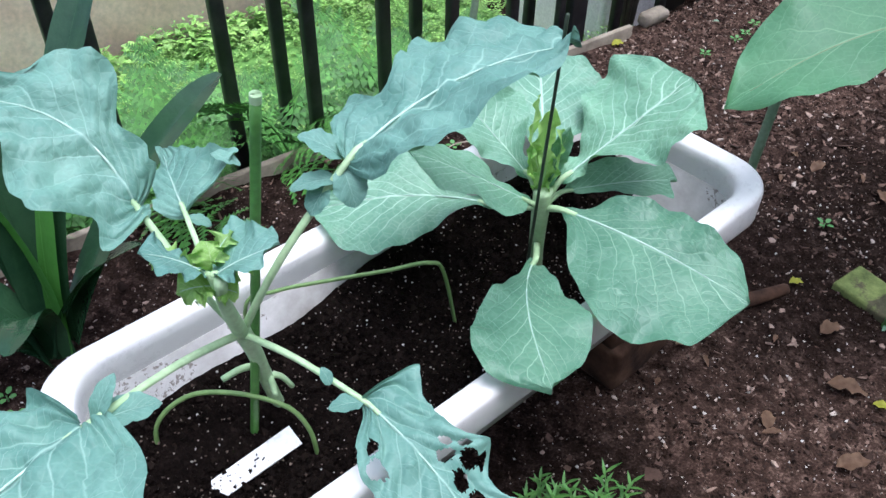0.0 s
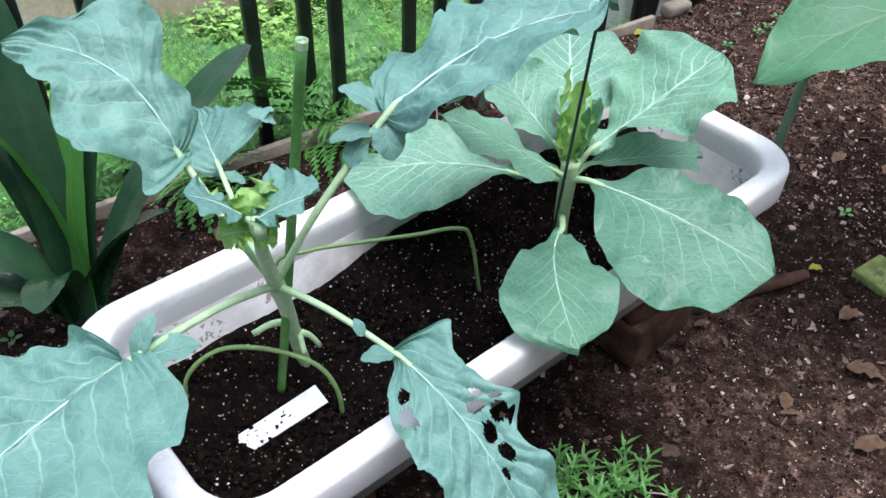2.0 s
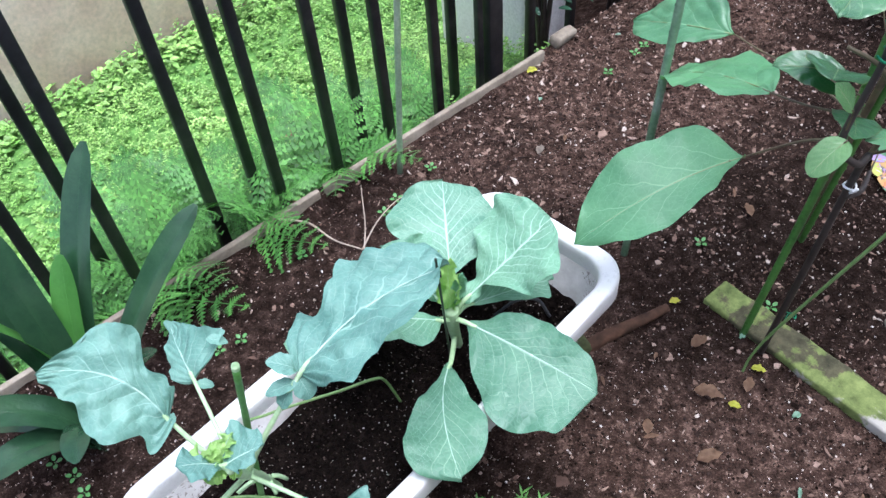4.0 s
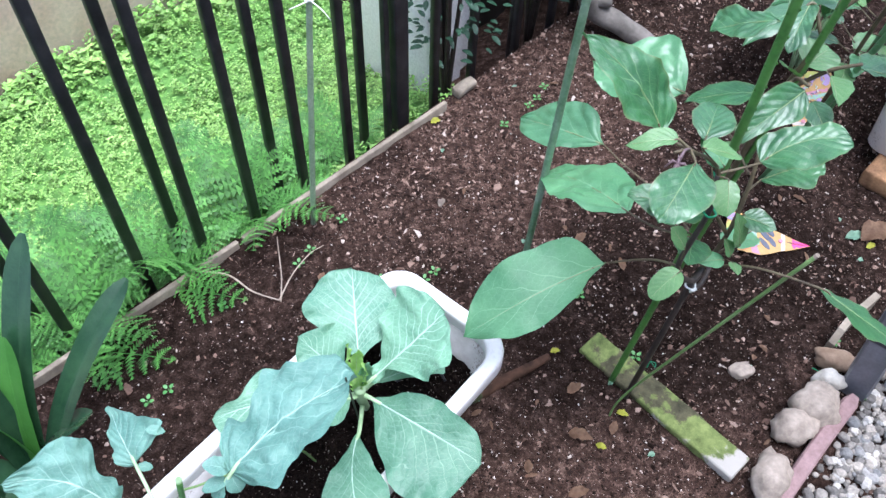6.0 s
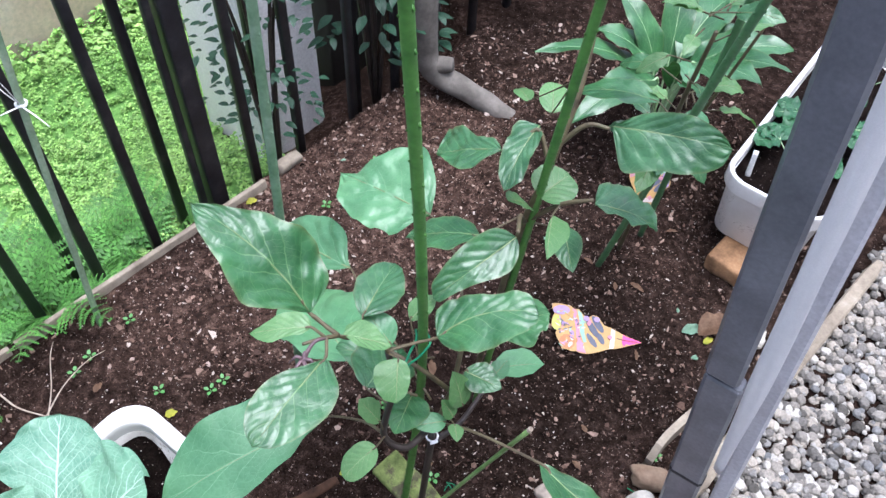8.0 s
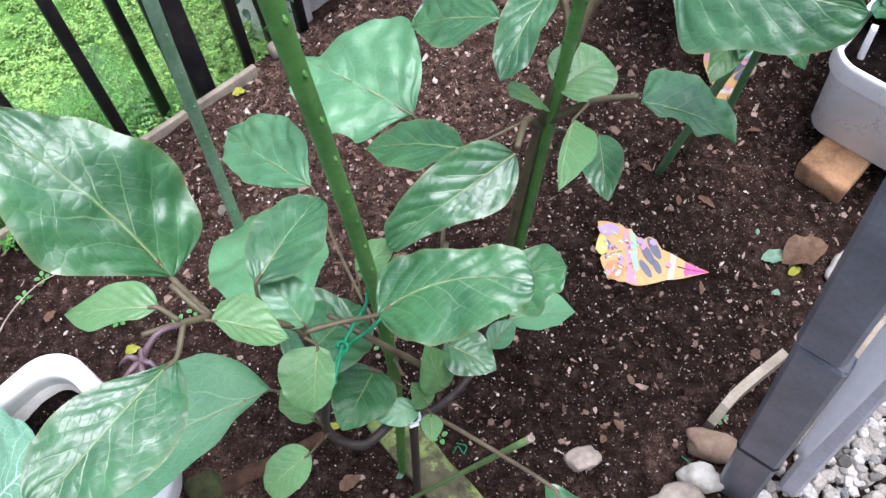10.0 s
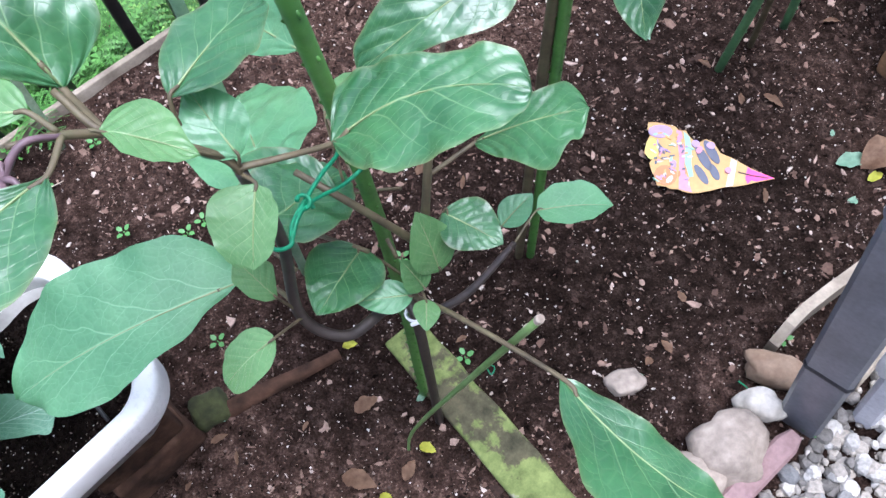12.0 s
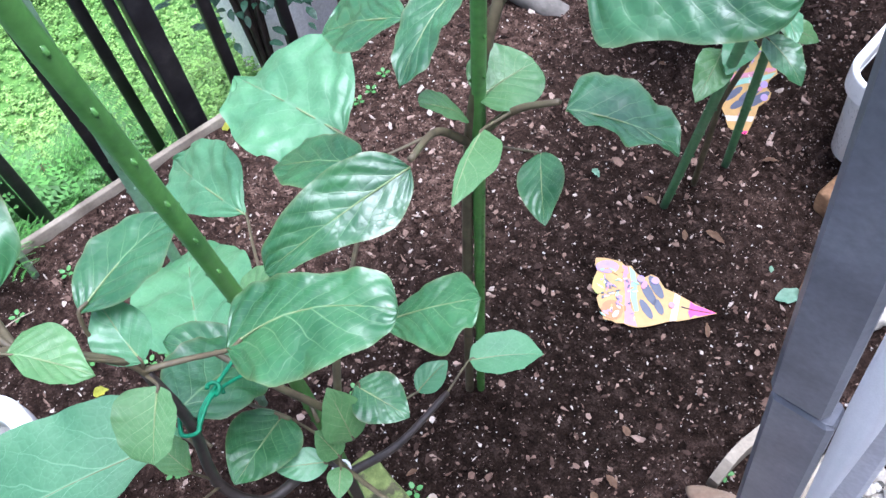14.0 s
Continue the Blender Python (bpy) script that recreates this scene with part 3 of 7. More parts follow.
build_wall("wall_return", (0.195, 1.935), (0.365, 1.615), 0.10, 1.5, M_WHITE, "white painted return wall beyond the black fence", -0.45)
wa, wb = along_fence(0.895, 0.31), along_fence(3.4, 0.42)
# Unseen wall, added to block low sky light from the camera side.
build_wall("wall_blocker", (3.67, 1.81), (-1.55, -2.86), 0.2, 2.1, M_BLOCKER, "unseen plain beige wall added behind the gravel path to block light")
build_wall("wall_far", (wa.x, wa.y), (wb.x, wb.y), 0.08, 1.3, M_DARKW, "dark timber wall, its colour standing in for shade behind the bed", -0.45)


# ---- fence ----
fence = thing("fence", tuple(along_fence(0, 0.05)), "black painted metal fence with upright bars", "fence")


def build_bars():
    front = [-0.60, -0.485, -0.375, -0.223, -0.105, 0.011, 0.130, 0.246, 0.482, 0.595, 0.738, 0.86, 0.98, 1.1, 1.22]
    back = [-0.40, -0.122, 0.106, 0.335, 0.56, 0.80, 1.03, 1.25]
    for offset, row, width in ((0.05, front, 0.018), (0.11, back, 0.018)):
        for s_ in row:
            p = along_fence(s_, offset)
            bm = bmesh.new()
            foot = ground_z(p.x, p.y) - 0.03
            box(bm, (width, width * 0.8, 1.45 - foot), pose(p.x, p.y, (1.45 + foot) / 2, 0, 0, 38.5), 0.002, 1)
            child_part("bar", bm, M_BLACK, fence)
    p = along_fence(0.42, 0.07)
    for dx, wd in ((-0.022, 0.034), (-0.052, 0.014)):
        bm = bmesh.new()
        q = p + BED_DIR * dx
        box(bm, (wd, wd, 1.7), pose(q.x, q.y, 0.67, 0, 0, 38.5), 0.003, 2)
        child_part("post", bm, M_BLACK, fence)


build_bars()

edging = thing("edging_board", tuple(along_fence(0, 0)), "weathered grey timber edging board at the foot of the fence", "board")
for s0, s1, tiltz in ((-0.75, -0.06, 0.0), (-0.05, 0.47, 0.4)):
    bm = bmesh.new()
    c = along_fence((s0 + s1) / 2, 0.0)
    box(bm, (s1 - s0, 0.010, 0.046), pose(c.x, c.y, -0.005, 0, tiltz, 38.5), 0.002, 2)
    for vt in bm.verts:
        vt.co += Vector((noise.noise(vt.co * 30), noise.noise(vt.co * 30 + Vector((5, 0, 0))), noise.noise(vt.co * 25 + Vector((9, 0, 0))))) * 0.002
    child_part("board", bm, M_BOARD, edging)

# ---- planter ----
PL_C, PL_YAW = Vector((0.112, 0.575, 0)), 44.5
PL_M = pose(PL_C.x, PL_C.y, 0, 0, 0, PL_YAW)


def rounded(hl, hw, r, n=10):
    pts = []
    for cx, cy, a0 in ((hl - r, hw - r, 0), (-hl + r, hw - r, 90), (-hl + r, -hw + r, 180), (hl - r, -hw + r, 270)):
        for k in range(n + 1):
            a = radians(a0 + 90 * k / n)
            pts.append((cx + r * math.cos(a), cy + r * math.sin(a)))
    return pts


def rings_mesh(bm, rings, close_bottom=True):
    """Skin a stack of (half length, half width, corner radius, height)."""
    rows = [[bm.verts.new((x, y, z)) for x, y in rounded(hl, hw, r)] for hl, hw, r, z in rings]
    for a, b in zip(rows, rows[1:]):
        for k in range(len(a)):
            bm.faces.new((a[k], a[(k + 1) % len(a)], b[(k + 1) % len(a)], b[k]))
    if close_bottom:
        bm.faces.new(rows[0][::-1])
        bm.faces.new(rows[-1])


def build_planter(hl, hw, top, bottom, lip=1.0, mat=None, lean=0.0):
    """Trough: outer wall, rolled rim and inner wall in one skin."""
    p = thing("planter", (0, 0, 0), "white plastic trough planter, soil-stained inside, standing on old bricks", "planter")
    bm = bmesh.new()
    rings_mesh(bm, [(hl - 0.032, hw - 0.030 - lean, 0.030, bottom), (hl - 0.028, hw - 0.026 - lean, 0.033, bottom + 0.004), (hl - 0.020, hw - 0.019, 0.036, top - 0.040),
                    (hl - 0.0185, hw - 0.0175, 0.037, top - 0.031), (hl - 0.0205, hw - 0.0205, 0.0355, top - 0.031), (hl - 0.031, hw - 0.029 - lean, 0.032, bottom + 0.008), (hl - 0.037, hw - 0.035 - lean, 0.027, bottom + 0.006)])
    part("body", bm, mat or M_PLAST, p)
    e = 0.019

    def ring(d, r, z):
        d = e - (e - d) * lip if d < e else d
        return hl - d, hw - d, r, top - z

    bm = bmesh.new()
    rings_mesh(bm, [ring(*q) for q in ((0.0195, 0.036, 0.034), (0.0188, 0.037, 0.0338), (0.0030, 0.043, 0.0335), (0.0008, 0.044, 0.0325), (0.0, 0.045, 0.030), (0.0, 0.045, 0.0145), (0.0, 0.045, 0.006), (0.0008, 0.044, 0.003),
                                       (0.0028, 0.043, 0.0008), (0.0050, 0.042, 0.0), (0.0160, 0.038, 0.0015), (0.0188, 0.036, 0.003), (0.0203, 0.0355, 0.006), (0.0205, 0.0355, 0.014), (0.0195, 0.036, 0.034))], False)
    part("rim", bm, M_RIM, p, "rolled white rim")
    return p


planter = build_planter(0.299, 0.111, 0.237, 0.118, lean=0.012)
planter.matrix_basis = PL_M


def pot_mound(x, y, k):
    """Soil heaped against the long side of the planter."""
    return k * (0.004 + 0.030 * smooth_step(y, 0.0, 0.080) + 0.018 * smooth_step(x, -0.10, 0.0) * smooth_step(y, 0.01, 0.07))


def build_potsoil(name, hl, hw, z, m, label, seed, heap=0.0):
    bm = bmesh.new()
    nx, ny = 110, 40
    grid = []
    for j in range(ny + 1):
        row = []
        for i in range(nx + 1):
            x, y = hl * (2 * i / nx - 1), hw * (2 * j / ny - 1)
            h = 0.005 * noise.noise(Vector((x * 14, y * 14, seed))) + 0.004 * noise.noise(Vector((x * 45, y * 45, seed + 3))) + 0.002 * noise.noise(Vector((x * 120, y * 120, seed + 5)))
            cx, cy = max(0, abs(x) - hl + 0.03), max(0, abs(y) - hw + 0.03)
            k = math.hypot(cx, cy)
            if k > 0.03:
                x, y = math.copysign(hl - 0.03 + cx * 0.03 / k, x), math.copysign(hw - 0.03 + cy * 0.03 / k, y)
            up = pot_mound(x, y, heap)
            y *= 1 - heap * (0.115 if y < 0 else 0.057)
            row.append(bm.verts.new((x * (1 + 0.5 * up), y * (1 + 1.3 * up), z + h + up)))
        grid.append(row)
    for j in range(ny):
        for i in range(nx):
            bm.faces.new((grid[j][i], grid[j][i + 1], grid[j + 1][i + 1], grid[j + 1][i]))
    ob = part(name, bm, M_POTSOIL)
    ob.matrix_basis = m
    return tagged(ob, label, "soil", kind="stuff")


build_potsoil("potting_soil", 0.2705, 0.0838, 0.1425, PL_M, "dark moist potting soil filling the white planter", 1.0, 1.0)


def build_block(name, size, at, yaw, mat, label, category, rough=0.004, bevel=0.006):
    bm = bmesh.new()
    box(bm, size, None, bevel, 2)
    bmesh.ops.subdivide_edges(bm, edges=[e for e in bm.edges if e.calc_length() > 0.02], cuts=3, use_grid_fill=True)
    for vt in bm.verts:
        vt.co += Vector((noise.noise(vt.co * 40), noise.noise(vt.co * 40 + Vector((7, 0, 0))), noise.noise(vt.co * 40 + Vector((0, 7, 0))))) * rough
    ob = part(name, bm, mat)
    ob.matrix_basis = pose(*at, 0, 0, yaw)
    return tagged(ob, label, category)


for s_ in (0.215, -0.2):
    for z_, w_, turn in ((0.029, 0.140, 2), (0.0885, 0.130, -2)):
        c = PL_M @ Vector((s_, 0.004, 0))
        build_block("brick", (0.10, w_, 0.0585), (c.x, c.y, z_), PL_YAW + turn, M_RUST, "old brown brick stacked under the planter, colour darkened for its shade", "brick")
build_block("brick", (0.045, 0.04, 0.035), (0.350, 0.748, 0.006), 30, M_MOSSD, "small dark mossy brick piece beside the planter", "brick", 0.006, 0.01)

# ---- brassicas ----
broccoli = thing("broccoli_plant", (-0.018, 0.500, 0.150), "young blue-green broccoli plant with insect-eaten leaves in the planter", "broccoli plant")
bm = bmesh.new()
tube(bm, spline([(-0.014, 0.500, 0.135), (-0.019, 0.490, 0.180), (-0.018, 0.470, 0.245), (-0.017, 0.450, 0.293)], 6), 0.0046, 0.0060, 10)
tube(bm, spline([(-0.017, 0.450, 0.290), (-0.016, 0.432, 0.335), (-0.010, 0.418, 0.368)], 5), 0.0052, 0.0035, 10)
child_part("stem", bm, M_PETI, broccoli, "thick pale green stem")
NODE = (-0.017, 0.450, 0.290)
for a, b, r in (((-0.018, 0.478, 0.225), (-0.042, 0.460, 0.229), 0.0028), ((-0.018, 0.486, 0.21), (-0.010, 0.470, 0.200), 0.0028), ((-0.016, 0.49, 0.2), (-0.004, 0.494, 0.182), 0.0026)):
    bm = bmesh.new()
    tube(bm, spline([a, ((a[0] + b[0]) / 2, (a[1] + b[1]) / 2, (a[2] + b[2]) / 2 + 0.004), b], 4), r, r * 0.8, 8)
    child_part("leaf_stub", bm, M_PETI, broccoli, "cut leaf stub")
BK = dict(kind="broad", mat=M_BROC, rib=M_RIBB, petiole=M_PETI, lobes=0.12, wave=0.05, pucker=0.17)
leaf(broccoli, (-0.070, 0.467, 0.379), (-0.166, 0.483, 0.435), side=(0.334, 0.890, 0.311), lw=(8.0, 22.0, 31.0, 35.0, 37.6, 31.6, 30.6, 38.8, 49.5, 54.1, 51.9, 49.9, 39.4, 28.9, 27.1, 25.1, 16.6, 12.3, 10.1, 7.8, 3.5, 0.9, 0.0), rw=(9.4, 20.6, 22.7, 23.7, 20.2, 24.4, 23.9, 19.4, 20.4, 32.4, 40.6, 45.0, 44.5, 44.1, 43.1, 36.1, 20.4, 16.0, 12.2, 9.4, 7.4, 6.2, 5.8), bend=0.0171, sweep=(10, 4), sag=0.10, seed=3, stalk=(NODE, (-0.035, 0.445, 0.335)), stalk_r=0.003, ears=(((-0.072, 0.465, 0.376), (-0.084, 0.447, 0.360), 0.020), ((-0.070, 0.467, 0.375), (-0.063, 0.466, 0.370), 0.013)), **BK)
leaf(broccoli, (-0.079, 0.551, 0.303), (-0.118, 0.628, 0.300), side=(0.808, 0.423, 0.411), lw=(0.0, 7.8, 14.9, 18.9, 17.5, 15.8, 13.7, 11.4, 8.9, 5.2, 2.4, 0.6, 0.0), rw=(35.2, 36.0, 51.6, 54.5, 51.8, 42.1, 32.5, 23.7, 15.8, 9.3, 4.2, 1.1, 0.0), sag=0.05, seed=5, stalk=((-0.017, 0.44, 0.31), (-0.04, 0.48, 0.30)), stalk_r=0.0028, ears=(((-0.077, 0.547, 0.300), (-0.060, 0.548, 0.293), 0.012), ((-0.061, 0.576, 0.336), (-0.041, 0.576, 0.327), 0.013)), **BK)
HK = {**BK, "kind": "round", "lobes": 0.035, "wave": 0.07, "pucker": 0.05}
leaf(broccoli, (-0.016, 0.423, 0.366), (0.023, 0.430, 0.386), side=(0.179, -0.984, 0.012), lw=(21.2, 21.7, 22.9, 24.8, 27.4, 35.3, 31.5, 24.0, 18.9, 19.3, 12.0, 4.6, 0.0), rw=(0.0, 0.7, 2.9, 6.3, 10.7, 15.3, 16.2, 14.9, 9.1, 5.0, 2.4, 0.3, 0.0), sag=0.05, seed=8, stalk=((-0.012, 0.425, 0.345),), stalk_r=0.003, **HK)
leaf(broccoli, (-0.017, 0.423, 0.366), (-0.048, 0.412, 0.392), side=(-0.425, 0.898, -0.115), lw=(0.0, 0.7, 2.8, 6.1, 10.4, 15.4, 20.0, 19.7, 19.4, 14.4, 9.0, 2.4, 0.0), rw=(0.0, 0.2, 0.7, 1.5, 2.6, 4.6, 6.9, 11.4, 17.5, 14.0, 8.2, 2.1, 0.0), sag=0.08, seed=9, stalk=((-0.014, 0.425, 0.345),), stalk_r=0.003, **HK)
leaf(broccoli, (-0.074, 0.351, 0.322), (-0.146, 0.247, 0.302), side=(-0.818, 0.575, -0.027), lw=(12.0, 24.0, 36.0, 47.0, 61.1, 68.5, 74.1, 72.8, 72.0, 86.0, 97.9, 99.0, 98.2, 90.5, 83.1, 74.6, 61.0, 48.9, 38.7, 25.7, 11.5, 2.9, 0.0), rw=(20.0, 30.0, 37.5, 42.1, 42.3, 39.1, 43.3, 42.5, 44.2, 45.0, 44.0, 42.2, 38.2, 34.2, 30.0, 25.2, 20.9, 15.6, 10.2, 5.8, 2.6, 0.7, 0.0), sweep=(16, 3), sag=0.06, seed=12, stalk=(NODE, (-0.04, 0.405, 0.312)), stalk_r=0.0030, ears=(((-0.071, 0.358, 0.317), (-0.064, 0.380, 0.333), 0.013), ((-0.069, 0.359, 0.317), (-0.040, 0.374, 0.316), 0.022)), **BK)
HOLES = ((0.62, 0.2, 0.13, 0.035), (0.72, 0.3, 0.16, 0.05), (-0.35, 0.42, 0.16, 0.03), (-0.62, 0.37, 0.1, 0.025), (-0.75, 0.43, 0.1, 0.02), (-0.58, 0.5, 0.16, 0.05), (-0.28, 0.55, 0.14, 0.05), (-0.45, 0.66, 0.18, 0.045), (-0.78, 0.55, 0.1, 0.03), (-0.12, 0.73, 0.08, 0.03), (0.3, 0.8, 0.06, 0.02))
leaf(broccoli, (0.064, 0.412, 0.277), (0.154, 0.325, 0.226), side=(-0.719, -0.689, -0.094), lw=(31.4, 35.6, 35.2, 27.4, 26.5, 24.8, 36.3, 23.2, 28.8, 31.0, 25.2, 21.5, 0.0), rw=(0.0, 1.5, 7.4, 26.5, 33.5, 35.8, 39.0, 37.4, 38.8, 29.6, 13.6, 3.4, 0.0), bend=-0.0042, sag=0.10, seed=16, holes=HOLES, nu=46, nv=150, stalk=(NODE, (0.02, 0.432, 0.290)), stalk_r=0.0027, ears=(((0.065, 0.411, 0.277), (0.044, 0.405, 0.276), 0.014), ((0.044, 0.416, 0.285), (0.038, 0.423, 0.293), 0.008)), label="insect-eaten leaf full of holes", **{**BK, "lobes": 0.22})
leaf(broccoli, (0.051, 0.491, 0.397), (0.188, 0.569, 0.436), side=(0.455, -0.877, 0.154), lw=(0.0, 21.2, 41.8, 48.3, 29.9, 39.6, 64.9, 54.6, 44.7, 45.0, 45.4, 44.2, 43.7), rw=(0.0, 8.3, 28.2, 53.3, 69.1, 45.7, 47.0, 55.1, 30.7, 19.6, 10.0, 2.6, 0.0), bend=-0.0058, sag=0.08, seed=21, stalk=(NODE, (0.012, 0.462, 0.345)), stalk_r=0.0032, ears=(((0.049, 0.494, 0.398), (0.023, 0.496, 0.411), 0.022), ((0.048, 0.491, 0.394), (0.057, 0.478, 0.374), 0.022), ((0.046, 0.487, 0.388), (0.019, 0.478, 0.385), 0.017), ((0.040, 0.484, 0.385), (0.031, 0.471, 0.372), 0.017)), **{**BK, "lobes": 0.16})

for k, (b_, t_, w_, r_) in enumerate((((-0.018, 0.428, 0.361), (-0.049, 0.424, 0.375), 0.026, 35), ((-0.017, 0.426, 0.356), (-0.036, 0.417, 0.358), 0.022, -20), ((-0.019, 0.431, 0.362), (-0.022, 0.440, 0.377), 0.024, 20),
                                    ((-0.017, 0.432, 0.362), (-0.008, 0.447, 0.379), 0.022, -25), ((-0.014, 0.425, 0.355), (-0.003, 0.423, 0.354), 0.016, 20), ((-0.016, 0.424, 0.356), (-0.025, 0.416, 0.351), 0.014, 50),
                                    ((-0.014, 0.428, 0.358), (0.004, 0.436, 0.366), 0.016, 0))):
    leaf(broccoli, b_, t_, width=w_, roll=r_, seed=70 + k, sag=0.14, nu=10, nv=26, **{**HK, "wave": 0.24, "lobes": 0.16, "pucker": 0.14, "mat": M_YOUNG})

cabbage = thing("cabbage_plant", (0.186, 0.668, 0.150), "young cabbage plant with broad grey-green leaves in the planter", "cabbage plant")
bm = bmesh.new()
tube(bm, spline([(0.190, 0.676, 0.135), (0.186, 0.664, 0.18), (0.184, 0.648, 0.235), (0.184, 0.645, 0.262)], 5), 0.0058, 0.0082, 10)
child_part("stem", bm, M_PETI, cabbage, "pale green stem")
CR = (0.185, 0.648, 0.240)
CK = dict(kind="round", mat=M_CABB, rib=M_RIBB, petiole=M_PETI, lobes=0.028, wave=0.045, pucker=0.06)
leaf(cabbage, (0.198, 0.635, 0.250), (0.330, 0.533, 0.252), side=(-0.590, -0.766, -0.257), lw=(0.0, 2.1, 8.1, 17.2, 28.2, 36.0, 40.5, 35.3, 33.3, 29.6, 17.5, 5.4, 0.0), rw=(0.0, 2.3, 8.9, 22.8, 48.5, 62.2, 78.8, 85.1, 76.9, 64.4, 57.3, 23.5, 13.9), bend=-0.0001, sag=0.06, seed=31, stalk=(CR,), stalk_r=0.004, **{**CK, "mat": M_CABBO})
leaf(cabbage, (0.180, 0.603, 0.223), (0.184, 0.452, 0.247), side=(-0.999, -0.022, 0.038), lw=(0.0, 1.0, 4.1, 9.1, 17.8, 27.2, 35.5, 42.2, 39.4, 30.2, 18.8, 9.2, 0.0), rw=(0.0, 0.7, 2.7, 6.2, 12.3, 21.3, 30.9, 39.5, 46.0, 47.8, 44.4, 37.5, 32.2), bend=0.0132, sag=0.07, seed=32, stalk=((0.185, 0.652, 0.195),), stalk_r=0.0035, **{**CK, "mat": M_CABBO, "kind": "spoon"})
leaf(cabbage, (0.197, 0.650, 0.267), (0.299, 0.703, 0.337), side=(0.377, -0.915, 0.142), lw=(0.0, 1.4, 5.5, 12.2, 23.1, 39.3, 59.3, 69.6, 72.7, 66.6, 46.9, 44.5, 43.7), rw=(0.0, 5.6, 7.9, 3.9, 10.4, 32.1, 59.6, 60.3, 69.1, 46.8, 29.2, 15.6, 0.0), sag=0.00, seed=33, stalk=(CR,), stalk_r=0.0035, **CK)
leaf(cabbage, (0.185, 0.677, 0.267), (0.183, 0.807, 0.301), side=(1.000, 0.023, -0.015), lw=(0.0, 1.5, 6.0, 13.1, 22.4, 44.9, 66.0, 67.8, 57.4, 48.6, 34.6, 25.6, 0.0), rw=(0.0, 2.0, 7.8, 17.1, 39.5, 52.4, 56.8, 56.3, 47.7, 37.3, 25.5, 9.0, 0.0), sag=0.03, seed=34, stalk=(CR,), stalk_r=0.0035, **CK)
leaf(cabbage, (0.174, 0.652, 0.267), (0.111, 0.695, 0.320), side=(0.607, 0.790, 0.080), lw=(0.0, 1.1, 4.3, 9.5, 14.9, 20.1, 25.3, 30.4, 26.7, 20.4, 9.5, 2.4, 0.0), rw=(0.0, 1.0, 4.1, 8.9, 15.7, 28.3, 40.6, 49.2, 40.3, 24.4, 12.4, 3.2, 0.0), sag=0.00, seed=35, stalk=(CR,), stalk_r=0.0035, **CK)
leaf(cabbage, (0.146, 0.645, 0.244), (-0.006, 0.627, 0.243), side=(-0.112, 0.959, 0.259), lw=(0.0, 0.9, 3.6, 9.5, 20.4, 36.1, 50.2, 60.0, 51.8, 42.0, 22.2, 9.4, 0.0), rw=(0.0, 0.6, 2.3, 5.3, 14.7, 32.6, 42.5, 36.4, 14.9, 11.7, 9.5, 5.1, 0.0), bend=0.0072, sag=0.05, seed=36, stalk=(CR,), stalk_r=0.0035, **CK)
leaf(cabbage, (0.175, 0.635, 0.255), (0.076, 0.594, 0.333), side=(-0.260, 0.950, 0.171), lw=(0.0, 2.2, 8.7, 19.1, 30.2, 35.5, 30.0, 30.6, 31.5, 28.5, 24.1, 6.1, 0.0), rw=(0.0, 0.6, 2.2, 4.8, 9.9, 16.1, 20.7, 22.9, 18.1, 12.2, 5.6, 1.4, 0.0), sag=0.02, seed=37, stalk=(CR,), stalk_r=0.0035, **CK)
leaf(cabbage, (0.199, 0.654, 0.252), (0.306, 0.696, 0.238), side=(0.322, -0.909, -0.263), lw=(0.0, 1.4, 5.3, 11.7, 19.9, 25.2, 24.4, 22.7, 17.7, 14.6, 15.9, 16.7, 17.0), rw=(0.0, 0.4, 1.7, 3.8, 6.5, 9.6, 13.0, 16.4, 19.5, 22.2, 0.2, 0.1, 0.0), sag=0.05, seed=38, stalk=(CR,), stalk_r=0.003, **CK)
for k, (t_, w_, m_, r_) in enumerate((((0.176, 0.668, 0.338), 0.024, M_YOUNG, 70), ((0.186, 0.662, 0.330), 0.020, M_YOUNG, 30), ((0.193, 0.650, 0.318), 0.018, M_YOUNG, -20), ((0.183, 0.640, 0.306), 0.018, M_YOUNG, 10), ((0.200, 0.646, 0.322), 0.016, M_CABB, 80), ((0.172, 0.650, 0.305), 0.016, M_YOUNG, -60))):
    leaf(cabbage, (0.183 + 0.003 * (k % 3 - 1), 0.648, 0.258), t_, width=w_, roll=r_, seed=50 + k, kind="round", mat=m_, sag=-0.08, lobes=0.14, wave=0.16, pucker=0.10, nu=8, nv=26)

